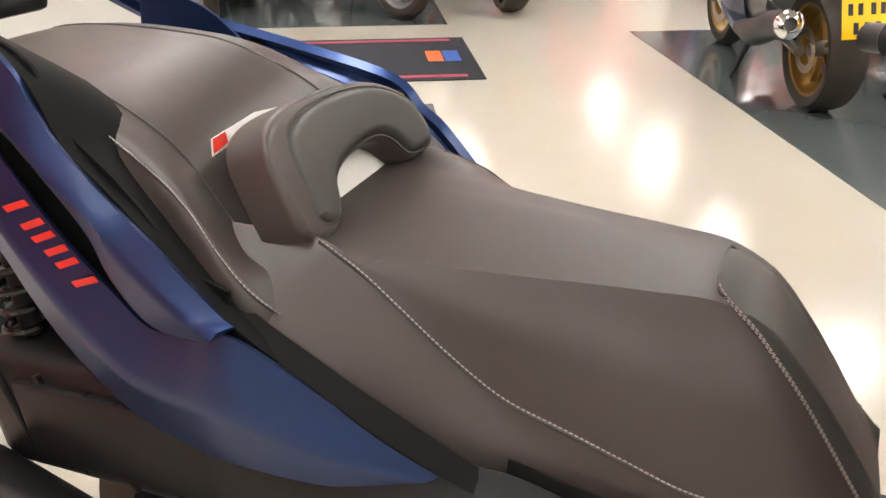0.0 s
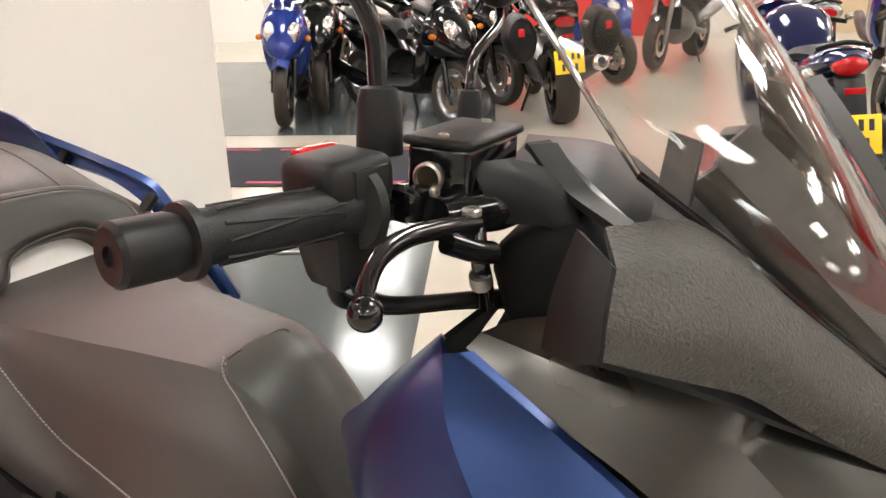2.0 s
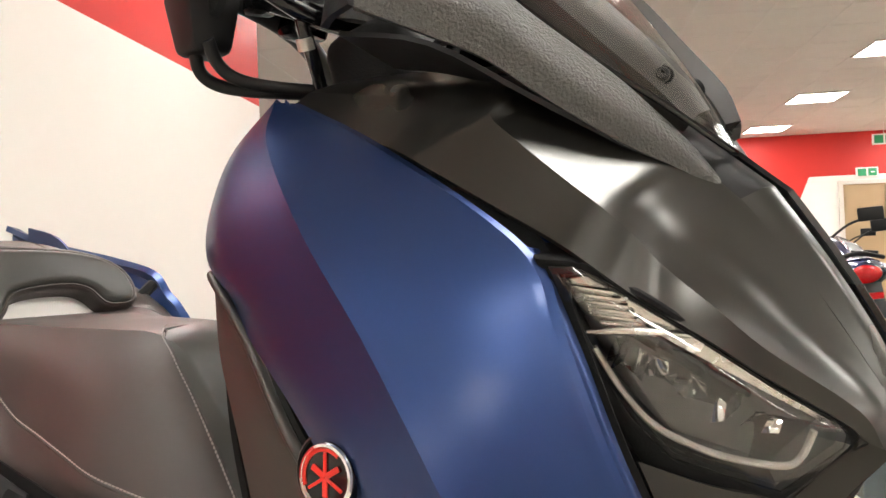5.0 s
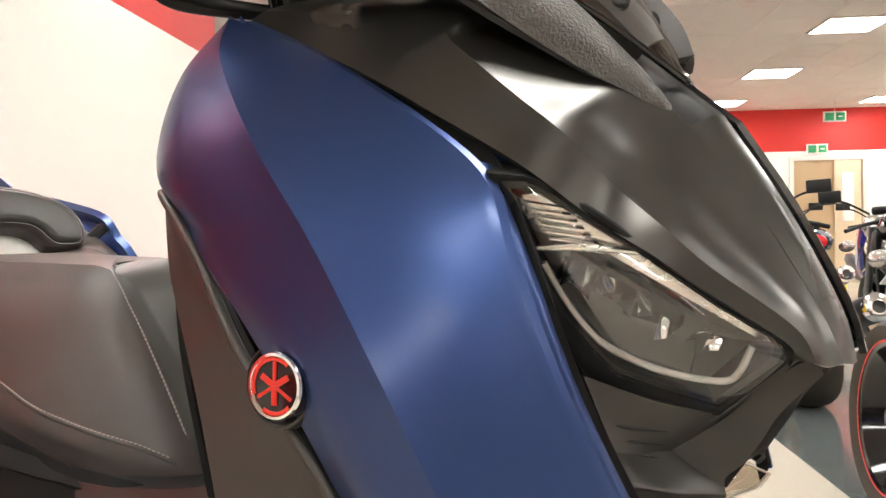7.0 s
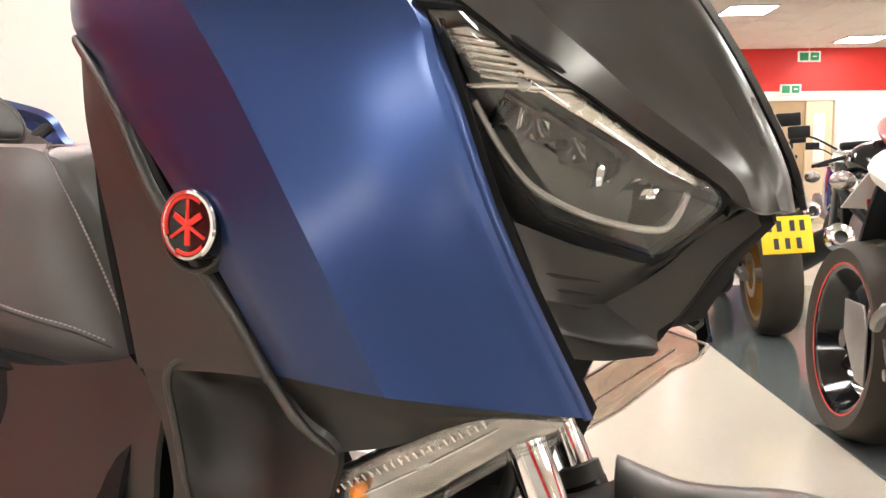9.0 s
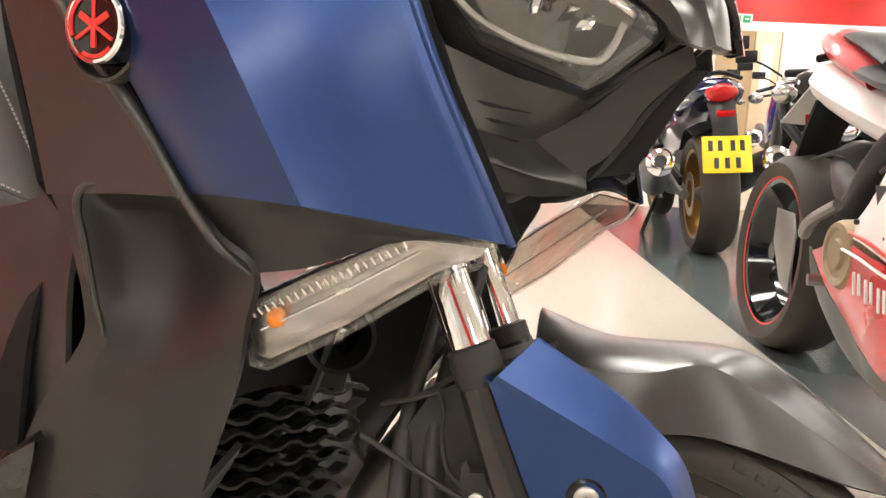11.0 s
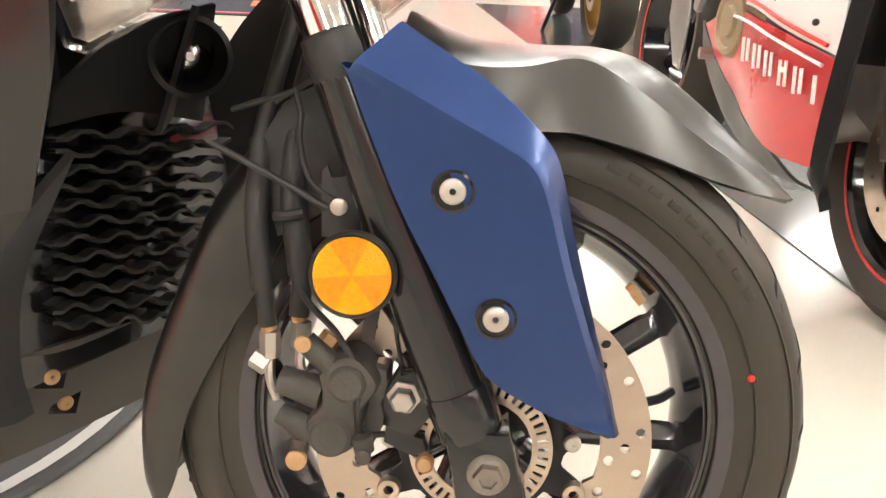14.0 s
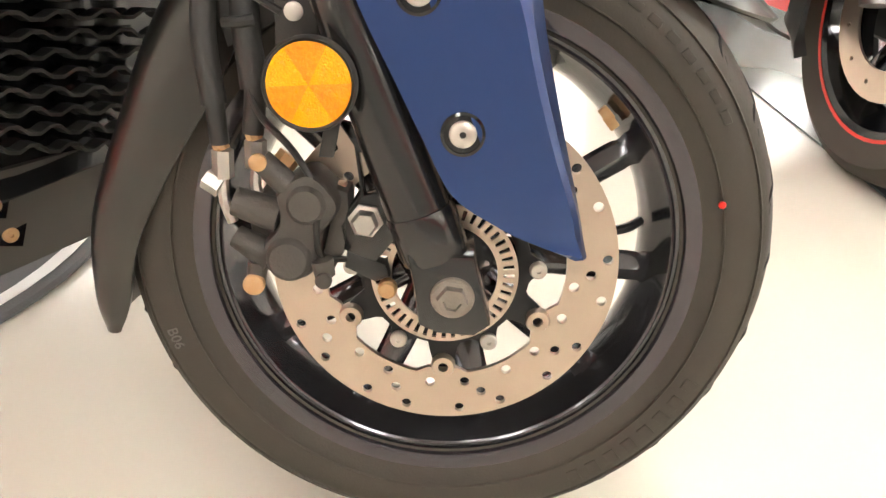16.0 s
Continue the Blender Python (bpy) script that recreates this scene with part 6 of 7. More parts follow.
part("mirror_head", block((.05, .17, .10), Matrix.Translation((-.755, .43, 1.325)) @ Matrix.Rotation(.36, 4, "Z"), .022, segs=3), BLACK, mir2, "black mirror head")
lg = frame_from((-.820, .392, 1.058), (.60, -.78, .16), (.77, .64, 0))
part("grip", lathe([(0, .002), (.0185, .0), (.0185, .034), (.0225, .041), (.0168, .05), (.0172, .15), (.029, .17), (.012, .178)], lg, 24), GRIPR, bar, "ribbed black rubber grip")
part("switch_housing", block((.062, .075, .075), Matrix.Translation((-.70, .232, 1.092)) @ Matrix.Rotation(.36, 4, "Z") @ Matrix.Rotation(-.18, 4, "X"), .014, segs=3), BLACK, bar, "black switch housing")
part("switch_housing", block((.05, .085, .042), Matrix.Translation((-.62, .15, 1.135)) @ Matrix.Rotation(.36, 4, "Z"), .010, segs=3), BLACK, bar)
lever2 = part("brake_lever", tube([(-.779, .370, .995), (-.72, .31, 1.022), (-.66, .24, 1.050), (-.61, .18, 1.075)], [.0055, .0062, .0068, .008], 10, 5), GLOSSB, bar, "black brake lever with a ball end")
part("lever_ball", ball((-.781, .372, .994), .0098), GLOSSB, lever2)
part("handlebar_wing", sheet([[(-.478, -.128, 1.204), (-.462, -.098, 1.200), (-.447, -.070, 1.188)], [(-.468, -.124, 1.190), (-.446, -.096, 1.186), (-.425, -.074, 1.172)], [(-.458, -.112, 1.166), (-.434, -.090, 1.160), (-.408, -.074, 1.150)]], 5, .010, (1,)), BLACK, bar, "black plastic handlebar cover")
part("handlebar_strip", sheet([[(-.462, -.060, 1.205), (-.446, -.044, 1.205)], [(-.425, -.075, 1.178), (-.408, -.062, 1.176)], [(-.372, -.105, 1.166), (-.360, -.090, 1.164)]], 5, .006), BLACK, bar)
part("handlebar_strip", sheet([[(-.480, -.030, 1.198), (-.468, -.012, 1.198)], [(-.440, -.045, 1.176), (-.425, -.030, 1.174)], [(-.392, -.075, 1.160), (-.380, -.060, 1.158)]], 5, .006), DARK, bar)
part("handlebar_cover", sheet([[(-.50, -.06, 1.172), (-.52, .036, 1.172), (-.56, .13, 1.165)], [(-.43, -.06, 1.165), (-.44, .036, 1.17), (-.47, .14, 1.16)], [(-.39, -.05, 1.12), (-.39, .036, 1.12), (-.40, .13, 1.12)]], 4, .006), BLACK, bar)
# Added black block in place of the dark void below the handlebar.
part("steering_shroud", block((.08, .14, .10), Matrix.Translation((-.425, -.040, 1.105)) @ Matrix.Rotation(-.3, 4, "Y") @ Matrix.Rotation(.25, 4, "Z"), .02, segs=3), MATTB, scooter, "black block standing in for the dark void below the handlebar")
part("hose", tube([(-.452, -.150, 1.170), (-.447, -.155, 1.150), (-.452, -.140, 1.125), (-.462, -.120, 1.100)], .0065, 10, 5), GLOSSB, bar, "black brake hose")
part("hose_crimp", tube([(-.449, -.152, 1.138), (-.450, -.148, 1.128)], .0078, 10, 2), ZINC, bar)
for pts in ([(-.535, -.204, 1.140), (-.540, -.196, 1.118), (-.536, -.180, 1.107), (-.515, -.160, 1.101), (-.481, -.120, 1.098), (-.44, -.08, 1.092)], [(-.515, -.205, 1.140), (-.519, -.192, 1.122), (-.515, -.175, 1.110), (-.50, -.150, 1.104), (-.47, -.11, 1.100), (-.43, -.06, 1.095)]):
    part("cable", tube(pts, .0062, 10, 6), BLACK, bar, "black control cable")

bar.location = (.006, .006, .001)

# inner leg shield, tunnel, footboards, engine, rear wheel
inner = [
    [(-.472, -.140, 1.080), (-.470, -.06, 1.085), (-.475, .036, 1.085)],
    [(-.536, -.150, 1.012), (-.540, -.07, 1.0), (-.545, .034, 1.0)],
    [(-.582, -.134, .950), (-.575, -.07, .93), (-.570, .034, .92)],
    [(-.520, -.180, .90), (-.535, -.09, .84), (-.550, .03, .83)],
    [(-.50, -.190, .80), (-.52, -.10, .72), (-.55, .026, .70)],
    [(-.46, -.195, .68), (-.50, -.11, .60), (-.55, .02, .58)],
]
panel("inner_shield", inner, MATTB, "dark inner leg shield", 5, .005)
tunnel = [
    [(-1.10, -.13, .69), (-1.10, -.16, .60), (-1.10, -.18, .45)],
    [(-.888, -.115, .640), (-.88, -.14, .56), (-.88, -.17, .42)],
    [(-.757, -.09, .605), (-.75, -.125, .55), (-.75, -.16, .41)],
    [(-.62, -.10, .60), (-.62, -.14, .54), (-.62, -.18, .42)],
    [(-.500, -.15, .62), (-.50, -.18, .56), (-.50, -.20, .45)],
]
panel("tunnel_side", tunnel, MATTB, "dark centre tunnel side", 5, .005, both=False)
# Filler block added so the floor doesn't show through the tunnel.
part("tunnel_core", block((.46, .16, .30), Matrix.Translation((-.80, .03, .43)), .03), MATTB, scooter, "black filler block inside the centre tunnel")
part("tunnel_side", sheet([[(-1.0, .15, .58), (-1.0, .20, .44)], [(-.75, .12, .55), (-.75, .20, .41)], [(-.55, .12, .56), (-.55, .20, .42)]], 4, .005), MATTB, scooter)
part("tunnel_top", sheet([[(-1.0, -.12, .62), (-1.0, .03, .62), (-1.0, .15, .58)], [(-.75, -.10, .60), (-.75, .03, .60), (-.75, .12, .55)], [(-.55, -.12, .60), (-.56, .03, .61), (-.55, .12, .56)]], 4, .005), BLACK, scooter, "dark centre tunnel")
foot = [
    [(-1.05, -.17, .44), (-1.05, -.25, .435), (-1.05, -.265, .36)],
    [(-.75, -.16, .41), (-.75, -.26, .405), (-.75, -.275, .33)],
    [(-.55, -.18, .42), (-.55, -.245, .42), (-.56, -.255, .34)],
    [(-.47, -.195, .47), (-.47, -.205, .47), (-.49, -.21, .40)],
]
panel("footboard", foot, DARK, "dark footboard", 4, .006, (1,))
part("belly", block((.72, .30, .20), Matrix.Translation((-.92, .0, .27)), .06, segs=3), BLACK, scooter, "black belly fairing")
part("engine", block((.55, .26, .26), Matrix.Translation((-1.28, .02, .36)), .06, segs=3), CASTAL, scooter, "dusty engine and drive case")
air = part("air_box", block((.50, .14, .20), Matrix.Translation((-1.62, -.12, .58)) @ Matrix.Rotation(-.10, 4, "Y"), .035, segs=3), BLACK, scooter, "black air box with ridges")
for k in range(5):
    part("air_box_rib", block((.012, .010, .16), Matrix.Translation((-1.79 + k * .085, -.193, .58)) @ Matrix.Rotation(-.35, 4, "Y"), .004), BLACK, air)
part("air_box_lid", block((.40, .02, .13), Matrix.Translation((-1.57, -.195, .595)) @ Matrix.Rotation(-.10, 4, "Y"), .01), BLACK, air)
part("fairing_skirt", sheet([[(-1.46, -.19, .71), (-1.45, -.21, .66), (-1.44, -.21, .56)], [(-1.29, -.195, .675), (-1.28, -.215, .63), (-1.28, -.22, .50)], [(-1.12, -.165, .70), (-1.10, -.20, .64), (-1.08, -.22, .45)], [(-1.0, -.14, .66), (-1.0, -.18, .60), (-1.0, -.21, .43)]], 5, .005), BLACK, scooter, "dark lower side skirt")
coil = [(-1.81 + .034 * math.cos(a), -.12 + .034 * math.sin(a), .56 + .22 * a / (2 * math.pi * 7)) for a in np.linspace(0, 2 * math.pi * 7, 84)]
shock = part("rear_shock", tube(coil, .006, 8, 2), GLOSSB, scooter, "black coil spring rear shock")
part("damper", tube([(-1.81, -.12, .42), (-1.81, -.12, .90)], .018, 14, 2), BLACK, shock)
RW = frame_from((-1.60, .0, .262), (0, -1, .05), (1, 0, 0))
rw = part("rear_wheel", lathe([(.17, -.06), (.20, -.07), (.235, -.07), (.258, -.045), (.268, 0), (.258, .045), (.235, .07), (.20, .07), (.17, .06)], RW, 72), RUBBER, scooter, "rear wheel with a black tyre")
part("rim", lathe([(.172, -.058), (.178, -.05), (.16, 0), (.178, .05), (.172, .058), (.15, 0)], RW, 60, closed=True), RIMP, rw)
for k in range(9):
    part("spoke", block((.14, .016, .03), RW @ Matrix.Rotation(radians(40 * k), 4, "Z") @ Matrix.Translation((.09, 0, 0)), .004), RIMP, rw)
part("rear_mudguard", sheet([[(-1.75, -.09, .86), (-1.78, .03, .88), (-1.75, .15, .86)], [(-1.95, -.09, .72), (-1.98, .03, .73), (-1.95, .15, .72)], [(-2.02, -.08, .52), (-2.05, .03, .52), (-2.02, .14, .52)]], 4, .006), BLACK, scooter, "black rear mudguard")
part("exhaust", tube([(-1.15, -.20, .30), (-1.45, -.24, .36), (-1.85, -.25, .46)], [.045, .065, .07], 20, 6), BLACK, scooter, "black silencer")
part("side_stand", tube([(-.95, .12, .25), (-.93, .22, .12), (-.90, .29, .0)], .012, 10, 3), BLACK, scooter, "black side stand")

# ---- parked motorcycles and scooters ----
GREYM = material("grey_metal", (0.30, 0.29, 0.28), 0.35, 0.8, (0.22, 0.21, 0.2), 20, .7)
BRONZE = material("bronze_cover", (0.34, 0.27, 0.17), 0.45, 0.6, (0.28, 0.22, 0.14), 30, .7)
INK = material("plate_ink", (0.02, 0.02, 0.02), 0.5, 0, None, 40, .5)
CARBON = material("dark_fairing", (0.035, 0.035, 0.036), 0.4, 0.0, (0.05, 0.05, 0.05), 20, .6)
SILVER = material("silver_paint", (0.45, 0.46, 0.48), 0.25, 0.6, (0.4, 0.41, 0.43), 10, .5)
ORANGEP = material("orange_lens", (0.8, 0.22, 0.02), 0.2, 0, None, 40, .5)
MIDBLUE = material("mid_blue_gloss", (0.02, 0.05, 0.28), 0.15, 0.2, (0.016, 0.04, 0.22), 8, .5, 0, 300, .6)
YAX = Matrix.Rotation(radians(90), 4, "X")


def loft(rings, n=3, closed=True, around=2):
    """A closed body through cross-section rings of equal length."""
    secs = []
    for r in rings:
        s = spline(list(r) + [r[0]], around)[:-1]
        secs.append(s)
    cols = [spline([s[j] for s in secs], n) for j in range(len(secs[0]))]
    bm = bmesh.new()
    g = [[bm.verts.new(c[i]) for c in cols] for i in range(len(cols[0]))]
    k = len(cols)
    for a, b in zip(g, g[1:]):
        for j in range(k):
            bm.faces.new((a[j], a[(j + 1) % k], b[(j + 1) % k], b[j]))
    bm.faces.new(g[0][::-1])
    bm.faces.new(g[-1])
    return bm


def oval(x, z, w, h, y=0.0, sq=0.75, tilt=0.0):
    """One ring of eight places round a body at x."""
    pts = []
    for a in range(8):
        c, s = math.cos(a * math.pi / 4), math.sin(a * math.pi / 4)
        k = 1.0 if a % 2 == 0 else sq / 0.7071 * 0.93
        pts.append((x + tilt * s * h * k, y + w * c * k, z + h * s * k))
    return pts


def wheel(root, x, r, width, rim_mat, spokes=6, stripe=None, disc=True, rim_r=None, name="wheel", disc_k=.72, hub_mat=None):
    rr = rim_r or r - .085
    m = Matrix.Translation((x, 0, r)) @ YAX
    w = width / 2
    wh = part(name, lathe([(rr - .01, -w * .75), (rr + .01, -w * .9), (r - .035, -w), (r - .012, -w * .7), (r, 0), (r - .012, w * .7), (r - .035, w), (rr + .01, w * .9), (rr - .01, w * .75)], m, 56), RUBBER, root, "road wheel with a black tyre")
    part("rim", lathe([(rr - .012, -w * .8), (rr + .006, -w * .86), (rr - .006, -w * .6), (rr - .03, 0), (rr - .006, w * .6), (rr + .006, w * .86), (rr - .012, w * .8), (rr - .045, 0)], m, 56, closed=True), rim_mat, wh)
    if stripe:
        for s in (1, -1):
            part("rim_stripe", lathe([(rr + .001, s * w * .865), (rr + .006, s * w * .885), (rr + .010, s * w * .875)], m, 56), stripe, wh, "red rim stripe")
    for k in range(spokes):
        part("spoke", block((rr - .05, .022, .03), m @ Matrix.Rotation(2 * math.pi * k / spokes, 4, "Z") @ Matrix.Translation(((rr + .02) / 2, 0, 0)), .006), rim_mat, wh)
    part("hub", lathe([(0, -w * .8), (.03, -w * .8), (.045, 0), (.03, w * .8), (0, w * .8)], m, 24), hub_mat or GREYM, wh)
    if disc:
        for s in (1, -1):
            part("brake_disc", plate(circle(rr * disc_k, 40), .005, m @ Matrix.Translation((0, 0, s * w * .95)), 0, [circle(rr * disc_k * .66, 30)] + [circle(.005, 6, rr * disc_k * .83 * math.cos(q * .52), rr * disc_k * .83 * math.sin(q * .52)) for q in range(12)]), STEEL, wh)
    return wh


def number_plate(root, m):
    p = part("number_plate", block((.228, .178, .003), m, .001), YELLOW, root, "yellow number plate with dark bars")
    for row, y, xs in ((0, .042, (-.075, -.03, .028, .072)), (1, -.042, (-.05, 0, .05))):
        for x in xs:
            part("plate_bar", block((.030, .052, .001), m @ Matrix.Translation((x, y, .002)) @ Matrix.Diagonal((.75, 1, 1, 1))), INK, p)
    return p


def silencer(root, pts, r, mat, tip=True):
    s = part("silencer", tube(pts, [r * .6, r, r, r * .9], 18, 5), mat, root, "motorcycle silencer")
    if tip:
        a, b = Vector(pts[-2]), Vector(pts[-1])
        d = (b - a).normalized()
        part("silencer_end", lathe([(r * .93, -.01), (r * .95, .012), (r * .75, .026), (r * .42, .030), (r * .42, -.02), (0, -.02)], frame_from(b, d), 22), CHROME, s, "polished end cap")
    return s


def mirror_pair(root, x, z, half, mat=BLACK):
    for s in (1, -1):
        st = part("mirror", tube([(x, s * half * .35, z - .12), (x + .01, s * half * .7, z - .03), (x - .02, s * half, z)], .008, 8, 4), mat, root, "rear-view mirror on a stalk")
        part("mirror_glass", block((.02, .15, .085), Matrix.Translation((x - .03, s * half, z + .02)), .009, segs=2), mat, st)


def sport_bike(name, label, paint, rim_mat, accent=None, faired=True, dual=True, plate_on=True, stripe=None, tail_red=True, pipes=True, one_arm=False):
    root = thing(name, (0, 0, 0), label, "motorcycle", "parked motorcycles")
    wheel(root, 0, .315, .19, rim_mat, 5, stripe, not one_arm, name="rear_wheel", disc_k=.5, hub_mat=rim_mat if one_arm else None)
    wheel(root, 1.45, .300, .12, rim_mat, 6, stripe, name="front_wheel")
    if not one_arm:
        part("swingarm", tube([(0, -.12, .31), (.30, -.11, .36), (.52, -.07, .42)], [.028, .035, .04], 10, 4), GREYM, root)
    part("swingarm", tube([(0, .12, .31), (.30, .11, .36), (.52, .07, .42)], [.028, .035, .04], 10, 4), GREYM, root)
    part("engine", loft([oval(.45, .42, .13, .13), oval(.60, .44, .19, .20), oval(.80, .44, .20, .22), oval(.98, .46, .14, .17)], 3), GREYM, root, "grey engine")
    part("tank", loft([oval(.50, .80, .10, .05), oval(.60, .86, .15, .09), oval(.78, .92, .19, .12), oval(.95, .90, .17, .12), oval(1.06, .84, .10, .07)], 4), paint, root, "gloss fuel tank")
    part("seat", loft([oval(.02, .86, .10, .03), oval(.18, .85, .14, .04), oval(.36, .82, .15, .04), oval(.52, .81, .10, .035)], 4), BLACK, root, "black seat")
    part("tail", loft([oval(-.26, .86, .05, .03), oval(-.14, .84, .13, .07), oval(.05, .80, .16, .075), oval(.28, .74, .14, .07), oval(.42, .70, .10, .05)], 4), paint, root, "painted tail unit")
    part("grab_bar", tube([(-.12, -.12, .90), (-.16, 0, .93), (-.12, .12, .90)], .012, 8, 4), BLACK, root)
    if tail_red:
        part("tail_lamp", loft([oval(-.275, .845, .03, .02), oval(-.25, .835, .075, .045), oval(-.20, .83, .08, .05)], 3), REDL, root, "red tail lamp")
    part("undertail", sheet([[(-.22, -.07, .79), (-.24, 0, .80), (-.22, .07, .79)], [(-.30, -.06, .70), (-.32, 0, .70), (-.30, .06, .70)], [(-.36, -.06, .56), (-.37, 0, .56), (-.36, .06, .56)]], 3, .01), BLACK, root)
    part("rear_reflector", block((.01, .09, .03), Matrix.Translation((-.335, 0, .735)) @ Matrix.Rotation(-.35, 4, "Y"), .003), REDL, root)
    for s in (1, -1):
        part("indicator", ball((-.20, s * .17, .80), .035, scale=(1.3, 1, .8)), INDBACK, root, "clear rear indicator")
    if plate_on:
        number_plate(root, frame_from((-.375, 0, .545), (-1, 0, .32), (0, -1, 0)))
    part("hugger", sheet([[(-.10, -.10, .62), (-.10, 0, .66), (-.10, .10, .62)], [(.12, -.10, .64), (.12, 0, .68), (.12, .10, .64)], [(.32, -.09, .52), (.32, 0, .55), (.32, .09, .52)]], 3, .006), BLACK, root)
    if pipes:
        silencer(root, [(.75, -.16, .28), (.35, -.22, .34), (.05, -.26, .44), (-.20, -.28, .50)], .075, CARBON)
    if dual:
        silencer(root, [(.75, .16, .28), (.35, .22, .34), (.05, .26, .44), (-.20, .28, .50)], .075, CARBON)
    for s in (1, -1):
        part("fork_leg", tube([(1.45, s * .10, .30), (1.33, s * .10, .58), (1.20, s * .10, .92)], .026, 12, 2), GREYM, root)
    part("front_mudguard", sheet([[(1.62, -.06, .56), (1.62, 0, .60), (1.62, .06, .56)], [(1.45, -.07, .62), (1.44, 0, .65), (1.45, .07, .62)], [(1.24, -.06, .54), (1.22, 0, .57), (1.24, .06, .54)]], 4, .006), paint, root, "front mudguard")
    part("handlebar", tube([(1.02, -.34, .90), (1.12, -.18, .93), (1.16, 0, .95), (1.12, .18, .93), (1.02, .34, .90)], .014, 10, 4), BLACK, root)
    if faired:
        for s in (1, -1):
            fr_ = [[(.78, s * .20, .80), (.95, s * .24, .82), (1.20, s * .24, .90), (1.42, s * .17, .86)], [(.62, s * .22, .60), (.90, s * .27, .62), (1.15, s * .26, .68), (1.32, s * .20, .66)], [(.60, s * .20, .40), (.85, s * .25, .40), (1.05, s * .23, .42), (1.16, s * .19, .46)], [(.64, s * .12, .22), (.85, s * .14, .20), (1.0, s * .13, .24), (1.08, s * .11, .30)]]
            part("side_fairing", sheet(fr_, 4, .006, flip=s < 0), paint if not accent else accent, root, "painted side fairing")
        part("nose", loft([oval(1.18, .92, .20, .12), oval(1.36, .92, .19, .12), oval(1.52, .88, .14, .09), oval(1.62, .82, .05, .04)], 4), paint, root, "painted nose fairing")
        part("headlamp", loft([oval(1.53, .86, .09, .04), oval(1.58, .85, .08, .035), oval(1.60, .85, .05, .02)], 3), CHROMED, root)
        part("screen", sheet([[(1.20, -.16, 1.02), (1.24, 0, 1.10), (1.20, .16, 1.02)], [(1.36, -.14, 1.03), (1.40, 0, 1.07), (1.36, .14, 1.03)], [(1.50, -.10, .95), (1.54, 0, .96), (1.50, .10, .95)]], 4, .004), SCREEN, root, "smoked screen")
    else:
        part("headlamp", loft([oval(1.28, .90, .08, .08), oval(1.36, .90, .11, .11), oval(1.40, .90, .10, .10)], 3), CHROMED, root, "round headlamp")
        part("instruments", block((.05, .18, .06), Matrix.Translation((1.22, 0, 1.02)), .02), BLACK, root)
        part("radiator", block((.05, .30, .26), Matrix.Translation((1.06, 0, .56)), .01), BLACK, root)
    mirror_pair(root, 1.12, 1.12, .40)
    part("frame_spar", tube([(1.12, -.10, .86), (.85, -.21, .72), (.55, -.16, .52)], .035, 10, 4), BLACK, root)
    part("frame_spar", tube([(1.12, .10, .86), (.85, .21, .72), (.55, .16, .52)], .035, 10, 4), BLACK, root)
    part("foot_peg", tube([(.42, -.14, .38), (.40, -.26, .37)], .014, 8, 2), GREYM, root)
    part("chain_guard", block((.42, .02, .05), Matrix.Translation((.25, .13, .42)) @ Matrix.Rotation(-.2, 4, "Y"), .006), BLACK, root)
    part("side_stand", tube([(.55, .16, .26), (.58, .26, .0)], .012, 8, 2), BLACK, root)
    return root


def park(root, rear, heading, lean=4.0):
    root.matrix_basis = Matrix.Translation((rear[0], rear[1], FLOOR_Z)) @ Matrix.Rotation(heading, 4, "Z") @ Matrix.Rotation(radians(-lean), 4, "X")
    return root


AWAY = radians(120)
haya = sport_bike("motorcycle", "navy blue sports motorcycle with gold wheels and two silencers", NAVY, GOLD)
park(haya, (-.73, 3.77), AWAY - .10)

# white and red sports bike
duc = sport_bike("motorcycle", "white sports motorcycle with a red belly fairing, black wheels", WHITEP, GLOSSB, None, False, False, False, REDDEC, False, False, True)
